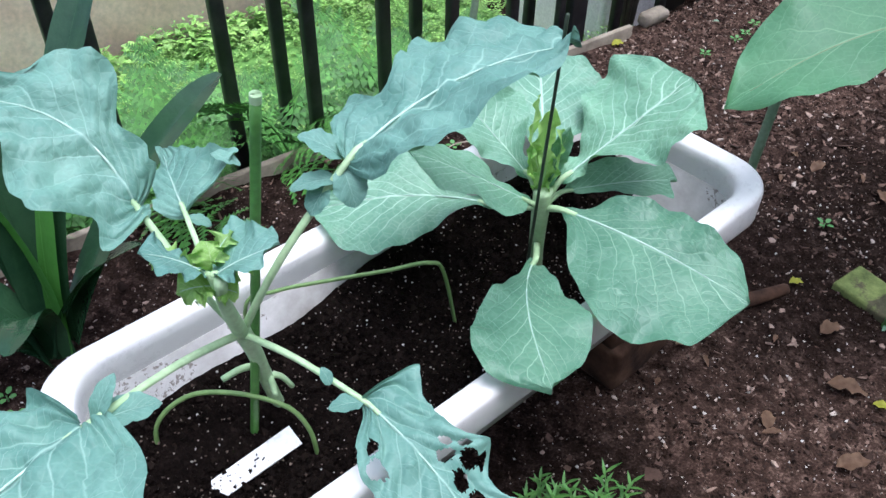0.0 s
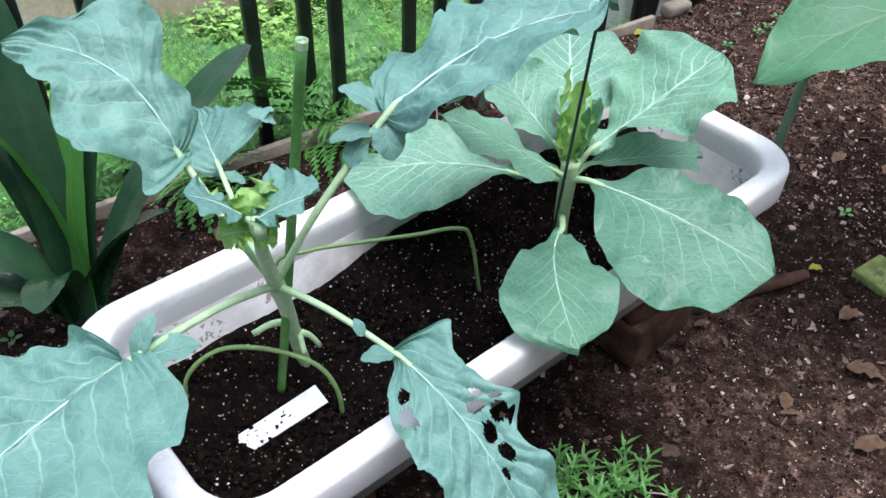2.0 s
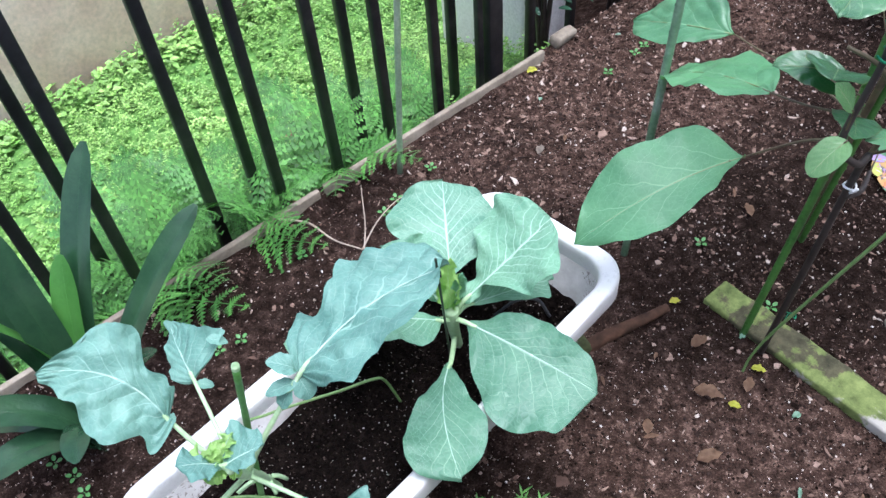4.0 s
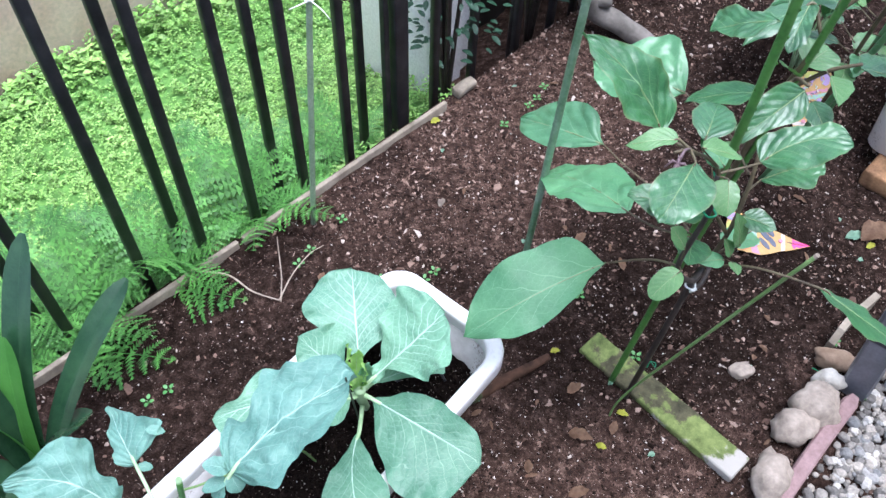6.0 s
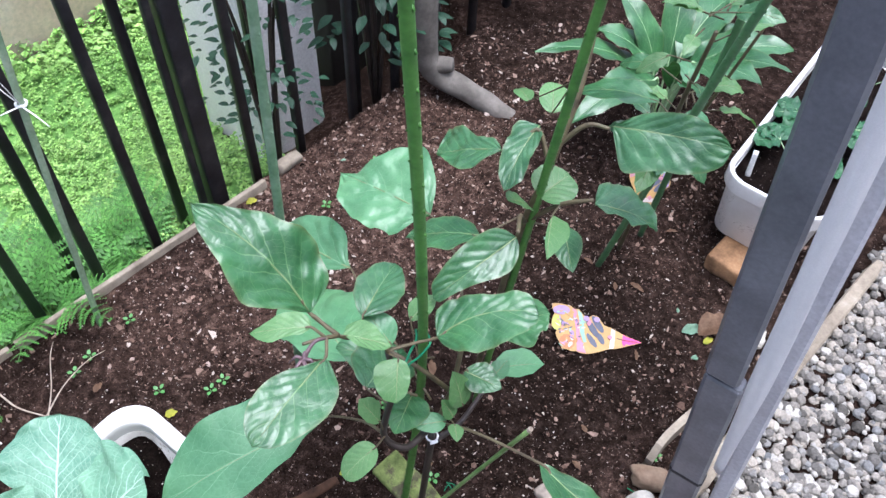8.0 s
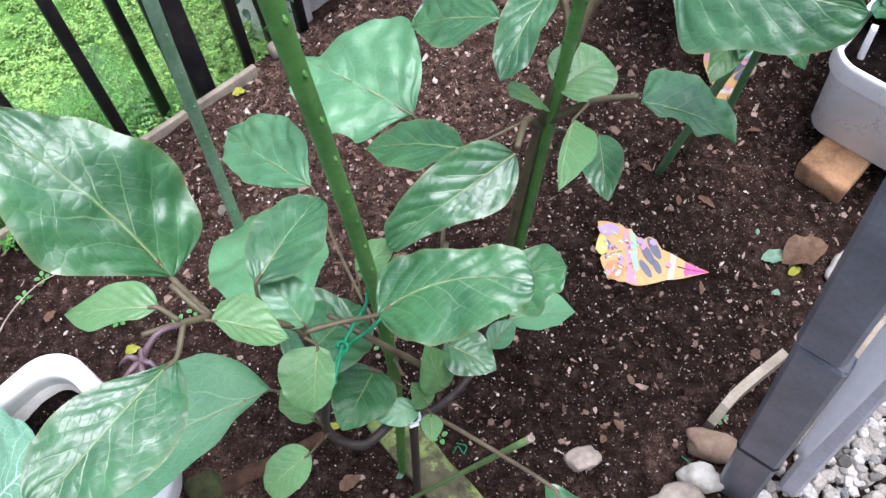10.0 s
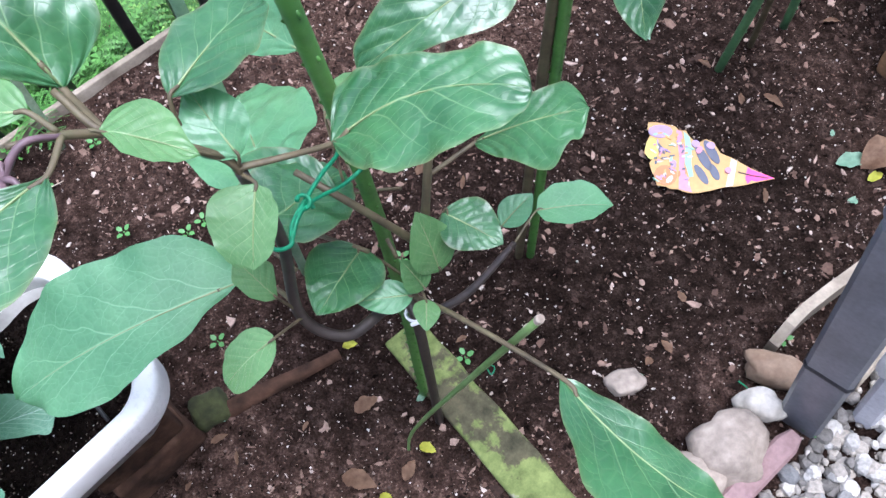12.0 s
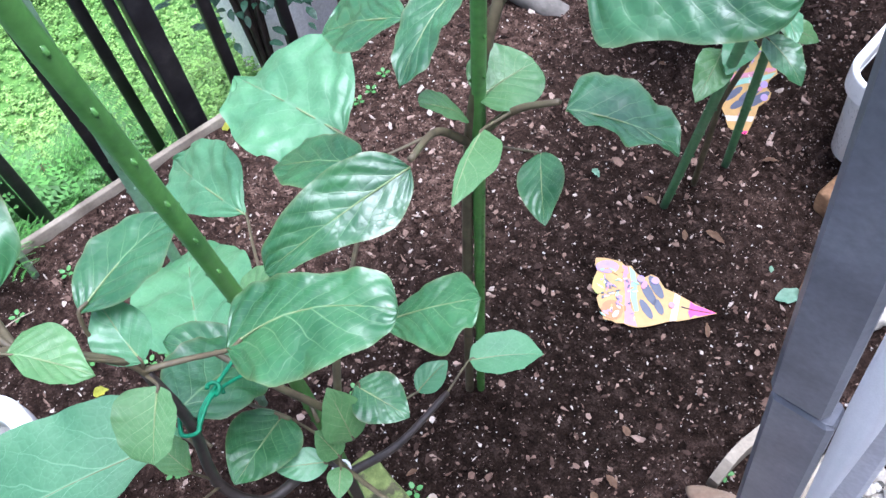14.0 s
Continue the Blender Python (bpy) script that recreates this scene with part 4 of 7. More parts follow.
# ---- stakes in the planter ----
def rod(name, pts, r0, r1, mat, label, category, sides=10, bumps=0, end=None):
    bm = bmesh.new()
    p0 = Vector(pts[0])
    tube(bm, [Vector(q) - p0 for q in spline(pts, 8)], r0, r1, sides)
    if bumps:
        line = [Vector(q) - p0 for q in spline(pts, 8)]
        ax = (line[-1] - line[0]).normalized()
        sx = ax.orthogonal().normalized()
        for k in range(bumps):
            for q in range(3):
                f = (k + 0.5) / bumps * (len(line) - 1.001)
                c_ = line[int(f)].lerp(line[int(f) + 1], f - int(f)) + ax * 0.006 * q
                dvec = Matrix.Rotation(radians(120 * q + 25), 3, ax) @ sx
                r = r0 + (r1 - r0) * (k + 0.5) / bumps
                tube(bm, [c_ + dvec * r * 0.7 - ax * 0.003, c_ + dvec * r * 1.07, c_ + dvec * r * 0.7 + ax * 0.003], r * 0.25, r * 0.25, 5)
    if end is None:
        ob = part(name, bm, mat)
        ob.location = p0
        return tagged(ob, label, category)
    t = thing(name, tuple(p0), label, category)
    part("shaft", bm, mat, t)
    bm = bmesh.new()
    q, q0 = Vector(pts[-1]) - p0, Vector(pts[-2]) - p0
    d = (q - q0).normalized()
    tube(bm, [q - d * 0.004, q + d * 0.0005, q + d * 0.0012, q + d * 0.0012, q - d * 0.004], r1 * 1.06, r1 * 1.06, sides, False)
    rings = [bm.verts[k * sides:(k + 1) * sides] for k in range(5)] if bm.verts.ensure_lookup_table() is None else []
    for ring in rings[3:]:
        c_ = sum((v.co for v in ring), Vector()) / sides
        for v in ring:
            v.co = c_ + (v.co - c_) * 0.62
    part("end_ring", bm, end, t, "pale cut end")
    return t


rod("plant_stake", [(-0.036, 0.471, 0.125), (-0.012, 0.467, 0.290), (0.012, 0.463, 0.458)], 0.0033, 0.0033, M_STAKE, "green hollow plastic stake beside the broccoli", "stake", end=M_PETI)
rod("plant_stake", [(0.178, 0.655, 0.14), (0.177, 0.610, 0.29), (0.176, 0.556, 0.462)], 0.0014, 0.0012, M_DSTICK, "thin dark stake beside the cabbage stem", "stake")
rod("wire_hoop", [(-0.094, 0.441, 0.14), (-0.094, 0.449, 0.185), (-0.072, 0.462, 0.205), (-0.038, 0.465, 0.208), (-0.002, 0.464, 0.197), (0.014, 0.460, 0.175), (0.018, 0.458, 0.14)], 0.0018, 0.0018, M_WIRE, "bent green coated wire hoop pushed into the soil", "wire hoop", 8)
rod("wire_hoop", [(-0.050, 0.545, 0.13), (-0.046, 0.543, 0.215), (-0.020, 0.545, 0.232), (0.020, 0.555, 0.236), (0.062, 0.565, 0.239), (0.094, 0.575, 0.240), (0.106, 0.583, 0.222), (0.117, 0.600, 0.140)], 0.0016, 0.0016, M_WIRE, "bent green coated wire hoop pushed into the soil", "wire hoop", 8)
rod("drip_tube", [(0.235, 0.700, 0.165), (0.262, 0.706, 0.185), (0.290, 0.715, 0.172), (0.305, 0.700, 0.155)], 0.002, 0.002, M_BLACK, "short black drip tube lying on the potting soil", "tube", 8)

tag = thing("plant_tag", (-0.03, 0.455, 0.16), "blank white plastic plant tag with smudges lying on the soil", "plant tag")
bm = bmesh.new()
outline = [(-0.031, -0.0095), (0.033, -0.010), (0.034, 0.009), (-0.034, 0.0085), (-0.037, 0.003)]
top = [bm.verts.new((x, y, 0.0006)) for x, y in outline]
low = [bm.verts.new((x, y, -0.0006)) for x, y in outline]
bm.faces.new(top)
bm.faces.new(low[::-1])
for k in range(5):
    bm.faces.new((low[k], low[(k + 1) % 5], top[(k + 1) % 5], top[k]))
part("plate", bm, M_TAG, tag, smooth=False)
for k, (x, y, a, b) in enumerate(((0.0, 0.001, 0.004, 0.0014), (0.004, -0.002, 0.003, 0.001), (-0.004, -0.003, 0.002, 0.0016), (0.002, 0.004, 0.002, 0.001))):
    bm = bmesh.new()
    box(bm, (a, b, 0.0004), pose(x, y, 0.0010, 0, 0, 20 * k))
    part("smudge", bm, M_INK, tag)
tag.matrix_basis = pose(-0.0244, 0.4457, 0.1535, 3, -4, 44.0)

# ---- aubergine stakes ----
rod("garden_stake", [(0.590, 0.755, -0.04), (0.6117, 0.7367, 0.5), (0.5825, 0.702, 1.15)], 0.0050, 0.0050, M_STAKE, "thick bright green plastic-coated garden stake with dimples", "stake", 12, 40, end=M_STAKED)
rod("garden_stake", [(0.721, 0.917, -0.04), (0.745, 0.877, 0.5), (0.774, 0.828, 1.1)], 0.0048, 0.0048, M_STAKE, "green plastic-coated garden stake", "stake", 10, 34, end=M_STAKED)
rod("garden_stake", [(0.988, 1.174, -0.04), (0.992, 1.045, 0.5), (0.996, 0.95, 0.9)], 0.0055, 0.0055, M_STAKED, "dull green garden stake", "stake", 10, 20, end=M_STAKED)
rod("garden_stake", [(1.087, 1.234, -0.04), (1.042, 1.113, 0.5), (1.006, 1.02, 0.9)], 0.0055, 0.0055, M_STAKED, "dull green garden stake", "stake", 10, 20, end=M_STAKED)
rod("garden_stake", [(0.450, 0.912, -0.04), (0.470, 0.916, 0.5), (0.493, 0.921, 1.1)], 0.0055, 0.0050, M_STAKEW, "weathered dull green garden stake", "stake", 10, 30, end=M_STAKED)
rod("garden_stake", [(0.103, 1.126, -0.04), (0.148, 1.148, 0.5), (0.19, 1.168, 0.95)], 0.0052, 0.0046, M_STAKEP, "pale weathered green stake by the edging board", "stake", 10, 0, end=M_STAKED)

# ---- aubergine plants ----
EK = dict(kind="egg", mat=M_EGG, rib=M_RIB, petiole=M_ESTEM, lobes=0.022, wave=0.028, pucker=0.12)
egg = thing("aubergine_plant", (0.607, 0.722, 0.0), "young aubergine plant with glossy green leaves tied to a green stake", "aubergine plant", "aubergine plants")
for name, pts, r0, r1, m_, lab in (
        ("stem", [(0.607, 0.722, -0.02), (0.616, 0.718, 0.18), (0.622, 0.712, 0.36), (0.612, 0.690, 0.412), (0.588, 0.668, 0.425), (0.566, 0.672, 0.455), (0.578, 0.678, 0.545), (0.574, 0.684, 0.600)], 0.0047, 0.0030, M_EDARK, "dark crooked main stem"),
        ("branch", [(0.575, 0.683, 0.590), (0.571, 0.684, 0.610), (0.552, 0.681, 0.632), (0.533, 0.678, 0.646), (0.514, 0.693, 0.656)], 0.0023, 0.0016, M_ESTEM, "brown upper branch"),
        ("branch", [(0.622, 0.712, 0.36), (0.640, 0.715, 0.45), (0.652, 0.735, 0.52), (0.660, 0.760, 0.56)], 0.0033, 0.0022, M_ESTEM, "brown side branch"),
        ("branch", [(0.640, 0.715, 0.45), (0.605, 0.720, 0.50), (0.575, 0.735, 0.515)], 0.0028, 0.002, M_ESTEM, "brown side branch"),
        ("branch", [(0.533, 0.678, 0.646), (0.520, 0.668, 0.660), (0.505, 0.662, 0.664)], 0.0022, 0.0014, M_ESTEM, "brown side branch"),
        ("branch", [(0.622, 0.712, 0.33), (0.660, 0.745, 0.30), (0.700, 0.800, 0.27)], 0.004, 0.0028, M_EDARK, "dark low side branch")):
    bm = bmesh.new()
    tube(bm, spline(pts, 8), r0, r1, 10)
    child_part(name, bm, m_, egg, lab)
leaf(egg, (0.510, 0.704, 0.643), (0.424, 0.761, 0.730), side=(0.586, 0.809, 0.047), lw=(0.0, 1.9, 7.7, 17.2, 29.3, 41.4, 40.2, 33.1, 24.3, 17.4, 10.1, 3.2, 0.0), rw=(19.5, 26.0, 31.9, 36.4, 41.6, 42.5, 34.7, 30.1, 19.4, 13.0, 6.4, 1.9, 0.0), bend=0.0052, sag=0.08, seed=101, stalk=((0.533, 0.678, 0.646),), stalk_r=0.0028, **{**EK, "kind": "broad"})
leaf(egg, (0.513, 0.675, 0.667), (0.462, 0.679, 0.659), side=(0.060, 0.984, 0.167), lw=(0.0, 0.7, 2.7, 5.8, 6.6, 7.3, 9.1, 11.3, 9.3, 6.4, 3.0, 0.8, 0.0), rw=(0.0, 5.2, 9.0, 12.3, 13.8, 13.7, 12.3, 9.1, 6.1, 3.6, 1.6, 0.4, 0.0), sag=0.06, seed=102, stalk=((0.522, 0.670, 0.660),), stalk_r=0.002, **{**EK, "mat": M_EGGP, "kind": "ovate"})
leaf(egg, (0.523, 0.650, 0.662), (0.467, 0.577, 0.667), side=(-0.776, 0.611, 0.157), lw=(0.0, 2.7, 10.6, 20.0, 27.7, 31.1, 31.3, 28.4, 23.7, 17.9, 11.2, 2.8, 0.0), rw=(0.0, 0.4, 1.7, 5.1, 11.4, 18.2, 22.1, 23.4, 22.6, 18.1, 12.7, 5.7, 0.0), sag=0.05, seed=103, stalk=((0.524, 0.668, 0.660),), stalk_r=0.002, **EK)
leaf(egg, (0.618, 0.689, 0.609), (0.705, 0.688, 0.638), side=(0.006, -1.000, -0.019), lw=(21.2, 22.0, 24.2, 25.4, 24.1, 21.8, 18.5, 17.3, 17.8, 18.0, 18.2, 15.9, 14.9), rw=(0.0, 4.1, 12.5, 22.1, 30.0, 36.9, 36.3, 35.1, 29.0, 21.1, 14.6, 10.6, 9.3), bend=-0.0079, sag=0.08, seed=104, stalk=((0.574, 0.684, 0.603), (0.595, 0.690, 0.600)), stalk_r=0.0024, **{**EK, "kind": "ovate"})
leaf(egg, (0.678, 0.755, 0.500), (0.741, 0.748, 0.536), side=(-0.031, -0.989, -0.146), lw=(0.0, 0.5, 2.1, 4.6, 7.8, 11.0, 13.7, 16.5, 18.5, 17.7, 11.1, 4.6, 0.0), rw=(3.2, 4.2, 7.0, 11.5, 16.1, 20.6, 26.6, 32.0, 31.6, 18.4, 17.9, 6.9, 0.0), sag=0.06, seed=105, stalk=((0.650, 0.735, 0.50),), stalk_r=0.002, **EK)
leaf(egg, (0.543, 0.921, 0.396), (0.448, 1.028, 0.348), side=(0.497, 0.680, 0.539), lw=(0.0, 1.5, 6.1, 11.9, 19.0, 25.1, 30.3, 29.0, 26.9, 23.3, 18.1, 7.2, 0.0), rw=(0.0, 2.6, 10.2, 34.7, 43.6, 45.7, 41.8, 35.8, 27.5, 19.5, 8.9, 2.3, 0.0), sag=0.06, seed=108, stalk=((0.620, 0.722, 0.42), (0.585, 0.800, 0.425), (0.556, 0.880, 0.405)), stalk_r=0.002, rib_r=0.001, **{**EK, "mat": M_EGGB, "kind": "round"})
leaf(egg, (0.554, 0.699, 0.637), (0.588, 0.757, 0.630), side=(0.869, -0.485, 0.092), lw=(0.0, 1.8, 7.2, 12.1, 17.4, 19.9, 21.9, 20.1, 17.9, 14.2, 10.3, 4.1, 0.0), rw=(0.0, 2.3, 9.0, 14.9, 22.5, 24.0, 24.0, 20.5, 16.6, 11.7, 7.9, 2.5, 0.0), sag=0.06, seed=109, stalk=((0.573, 0.684, 0.605), (0.556, 0.692, 0.620)), stalk_r=0.0018, **{**EK, "kind": "ovate"})
leaf(egg, (0.642, 0.932, 0.476), (0.540, 1.027, 0.453), side=(0.622, 0.731, 0.282), lw=(0.0, 4.9, 19.3, 46.3, 43.2, 50.7, 50.7, 46.0, 38.6, 30.6, 14.3, 3.6, 0.0), rw=(0.0, 6.3, 24.4, 43.6, 61.4, 70.9, 65.1, 51.5, 33.1, 12.2, 5.6, 1.4, 0.0), sag=0.05, seed=110, stalk=((0.655, 0.750, 0.52), (0.662, 0.84, 0.50), (0.655, 0.91, 0.47)), stalk_r=0.0022, **{**EK, "mat": M_EGGB, "kind": "round", "lobes": 0.08})
leaf(egg, (0.507, 0.733, 0.380), (0.320, 0.670, 0.330), side=(-0.368, 0.896, 0.248), lw=(0.0, 1.1, 4.4, 10.0, 22.5, 30.9, 37.7, 38.7, 34.5, 22.1, 11.3, 2.9, 0.0), rw=(0.0, 9.9, 33.1, 47.5, 50.7, 54.0, 56.1, 52.6, 45.0, 33.8, 15.5, 3.9, 0.0), sag=0.14, seed=111, stalk=((0.566, 0.674, 0.452), (0.545, 0.700, 0.430)), stalk_r=0.0024, **{**EK, "mat": M_EGGL, "lobes": 0.05, "wave": 0.05, "pucker": 0.02})
leaf(egg, (0.535, 0.775, 0.430), (0.470, 0.935, 0.330), width=0.105, roll=0, seed=112, sag=0.06, stalk=((0.605, 0.718, 0.44), (0.56, 0.74, 0.44)), stalk_r=0.0022, **{**EK, "mat": M_EGGB, "kind": "ovate"})
leaf(egg, (0.582, 0.676, 0.602), (0.577, 0.643, 0.581), side=(-0.992, 0.114, 0.059), lw=(0.0, 1.8, 6.8, 8.7, 11.1, 11.3, 11.4, 10.3, 9.3, 6.6, 3.0, 0.8, 0.0), rw=(0.0, 3.7, 12.8, 17.7, 20.4, 20.7, 20.4, 18.5, 16.6, 13.2, 10.1, 3.6, 0.0), sag=0.05, seed=113, stalk=((0.575, 0.682, 0.600),), stalk_r=0.0015, **{**EK, "mat": M_EGGP, "kind": "ovate", "pucker": 0.01, "lobes": 0.02})
leaf(egg, (0.552, 0.700, 0.505), (0.592, 0.765, 0.462), width=0.066, roll=5, seed=115, stalk=((0.575, 0.680, 0.50),), stalk_r=0.0015, **EK)
leaf(egg, (0.600, 0.722, 0.438), (0.577, 0.670, 0.456), width=0.050, roll=-8, seed=116, stalk=((0.622, 0.714, 0.41),), stalk_r=0.0015, **EK)
leaf(egg, (0.563, 0.667, 0.493), (0.544, 0.682, 0.518), side=(0.741, 0.648, 0.177), lw=(0.0, 0.8, 3.3, 5.9, 7.7, 9.6, 9.7, 9.7, 9.7, 6.3, 2.9, 0.7, 0.0), rw=(0.0, 0.4, 1.7, 3.6, 6.2, 9.1, 12.0, 11.3, 10.7, 7.7, 3.5, 0.9, 0.0), sag=0.06, seed=114, stalk=((0.566, 0.672, 0.462),), stalk_r=0.0015, **{**EK, "mat": M_EGGP, "kind": "ovate"})
leaf(egg, (0.593, 0.742, 0.473), (0.523, 0.765, 0.474), side=(0.316, 0.937, 0.148), lw=(10.9, 13.2, 20.0, 30.7, 34.0, 33.9, 28.5, 22.4, 15.1, 8.8, 4.0, 1.0, 0.0), rw=(0.0, 1.2, 4.7, 10.2, 16.5, 19.4, 20.8, 19.6, 17.7, 15.1, 11.4, 7.5, 6.1), sag=0.06, seed=117, stalk=((0.627, 0.757, 0.45), (0.612, 0.75, 0.462)), stalk_r=0.0015, **{**EK, "mat": M_EGG})
leaf(egg, (0.557, 0.650, 0.476), (0.523, 0.632, 0.452), width=0.031, roll=0, seed=118, stalk=((0.567, 0.670, 0.455),), stalk_r=0.0014, **{**EK, "mat": M_EGGP, "kind": "round"})
leaf(egg, (0.716, 0.621, 0.464), (0.813, 0.543, 0.426), side=(-0.482, -0.787, 0.384), lw=(0.0, 1.6, 6.4, 12.1, 15.8, 18.8, 20.1, 17.8, 12.9, 7.9, 3.6, 0.9, 0.0), rw=(0.0, 5.4, 16.6, 27.4, 40.6, 42.1, 39.2, 29.5, 19.9, 11.6, 5.3, 1.4, 0.0), bend=0.0163, sag=0.06, seed=119, stalk=((0.624, 0.705, 0.40), (0.660, 0.668, 0.445)), stalk_r=0.0026, **{**EK, "kind": "taper", "pucker": 0.02, "lobes": 0.02, "wave": 0.03})
leaf(egg, (0.721, 0.829, 0.272), (0.790, 0.837, 0.257), side=(0.131, -0.985, 0.109), lw=(0.0, 3.7, 13.5, 17.4, 22.4, 23.6, 24.3, 25.0, 21.7, 17.1, 7.8, 2.0, 0.0), rw=(0.0, 3.2, 12.7, 16.2, 18.6, 20.0, 18.7, 17.2, 11.6, 6.8, 3.1, 0.8, 0.0), sag=0.06, seed=120, stalk=((0.700, 0.800, 0.27),), stalk_r=0.0014, **{**EK, "mat": M_EGGB, "kind": "ovate", "pucker": 0.01})
leaf(egg, (0.537, 0.670, 0.658), (0.576, 0.660, 0.651), side=(-0.218, -0.958, 0.185), lw=(0.0, 10.7, 12.0, 14.0, 16.6, 17.9, 16.2, 13.3, 8.6, 4.6, 2.1, 0.5, 0.0), rw=(0.0, 0.5, 1.8, 4.0, 6.8, 9.7, 10.0, 10.1, 8.6, 7.2, 3.3, 0.8, 0.0), sag=0.06, seed=121, stalk=((0.572, 0.684, 0.612),), stalk_r=0.0013, **{**EK, "mat": M_EGGP, "kind": "ovate"})
leaf(egg, (0.577, 0.684, 0.612), (0.556, 0.712, 0.628), width=0.030, roll=-8, seed=122, sag=0.08, stalk=((0.573, 0.684, 0.600),), stalk_r=0.0013, **{**EK, "mat": M_EGGB, "kind": "ovate"})
for k, (b_, t_, w_, m_) in enumerate((((0.650, 0.698, 0.447), (0.640, 0.718, 0.488), 0.032, M_EGGP), ((0.655, 0.726, 0.470), (0.690, 0.702, 0.470), 0.036, M_EGG), ((0.690, 0.740, 0.420), (0.712, 0.760, 0.425), 0.022, M_EGGB),
                                      ((0.640, 0.690, 0.440), (0.628, 0.700, 0.462), 0.020, M_EGGP), ((0.632, 0.688, 0.436), (0.597, 0.684, 0.440), 0.022, M_EGGB), ((0.640, 0.684, 0.436), (0.640, 0.662, 0.440), 0.017, M_EGGP), ((0.600, 0.745, 0.55), (0.628, 0.765, 0.56), 0.03, M_EGGP))):
    leaf(egg, b_, t_, width=w_, roll=10 - 5 * k, seed=130 + k, stalk=((0.632, 0.708, 0.42),) if k < 6 else ((0.605, 0.720, 0.52),), stalk_r=0.0012, **{**EK, "mat": m_, "kind": "ovate"})
bm = bmesh.new()
tube(bm, spline([(0.524, 0.668, 0.660), (0.514, 0.660, 0.668), (0.504, 0.648, 0.660), (0.500, 0.642, 0.652)], 5), 0.0010, 0.0026, 8)
for k in range(5):
    a = 1.257 * k
    tube(bm, [(0.505, 0.650, 0.661), (0.505 + 0.006 * math.cos(a), 0.647 + 0.006 * math.sin(a), 0.664 + 0.003 * math.sin(a)), (0.503 + 0.012 * math.cos(a), 0.643 + 0.011 * math.sin(a), 0.658)], 0.0022, 0.0006, 6)
child_part("calyx", bm, M_PURPLE, egg, "dusky purple calyx")

egg_b = thing("aubergine_plant", (0.712, 0.912, 0.0), "aubergine plant with curled downy leaves tied to a green stake", "aubergine plant", "aubergine plants")
for name, pts, r0, r1 in (
        ("stem", [(0.708, 0.915, -0.02), (0.722, 0.895, 0.25), (0.738, 0.880, 0.50), (0.752, 0.872, 0.60), (0.780, 0.905, 0.68), (0.800, 0.95, 0.74)], 0.0052, 0.003),
        ("branch", [(0.740, 0.878, 0.52), (0.768, 0.855, 0.575), (0.795, 0.838, 0.600)], 0.0032, 0.002),
        ("branch", [(0.740, 0.878, 0.52), (0.722, 0.84, 0.580), (0.709, 0.796, 0.611)], 0.0032, 0.002),
        ("branch", [(0.760, 0.885, 0.63), (0.785, 0.88, 0.665), (0.806, 0.869, 0.670)], 0.003, 0.002),
        ("branch", [(0.756, 0.88, 0.61), (0.748, 0.905, 0.635), (0.735, 0.905, 0.630)], 0.0028, 0.0018)):
    bm = bmesh.new()
    tube(bm, spline(pts, 7), r0, r1, 8)
    child_part(name, bm, M_ESTEM, egg_b, "brown downy " + name)
leaf(egg_b, (0.708, 0.796, 0.604), (0.622, 0.752, 0.576), side=(-0.518, 0.727, 0.451), lw=(0.0, 5.8, 12.7, 18.7, 22.9, 21.7, 16.8, 12.6, 9.9, 8.5, 7.7, 7.4, 7.3), rw=(0.0, 6.0, 14.0, 20.4, 22.9, 24.2, 23.7, 21.5, 18.6, 14.7, 11.4, 4.1, 0.0), sag=0.08, seed=201, **{**EK, "kind": "broad"})
leaf(egg_b, (0.678, 0.820, 0.579), (0.606, 0.861, 0.531), side=(0.521, 0.853, -0.044), lw=(0.0, 3.3, 12.3, 19.7, 27.1, 26.7, 26.2, 20.6, 13.9, 8.1, 3.7, 0.9, 0.0), rw=(0.0, 1.7, 6.8, 14.8, 18.8, 22.4, 23.3, 21.3, 19.4, 16.2, 12.8, 5.7, 0.0), sag=0.05, seed=202, stalk=((0.722, 0.84, 0.580),), stalk_r=0.0014, **EK)
leaf(egg_b, (0.808, 0.870, 0.672), (0.908, 0.819, 0.685), side=(-0.224, -0.641, -0.734), lw=(0.0, 1.2, 4.7, 10.3, 16.1, 19.4, 21.5, 21.8, 18.4, 14.1, 8.4, 2.1, 0.0), rw=(0.0, 4.7, 18.5, 39.6, 42.2, 37.1, 34.3, 34.2, 30.9, 26.7, 20.1, 13.3, 10.3), bend=-0.0020, sag=0.06, seed=203, **{**EK, "kind": "round"})
leaf(egg_b, (0.799, 0.840, 0.589), (0.865, 0.818, 0.567), side=(-0.239, -0.949, 0.206), lw=(26.3, 28.1, 33.4, 35.5, 36.9, 38.4, 35.6, 32.5, 29.6, 27.1, 22.2, 15.9, 13.8), rw=(0.0, 1.4, 5.5, 10.1, 12.2, 15.5, 22.2, 14.7, 9.2, 5.4, 2.5, 0.6, 0.0), sag=0.10, seed=204, **{**EK, "kind": "ovate"})
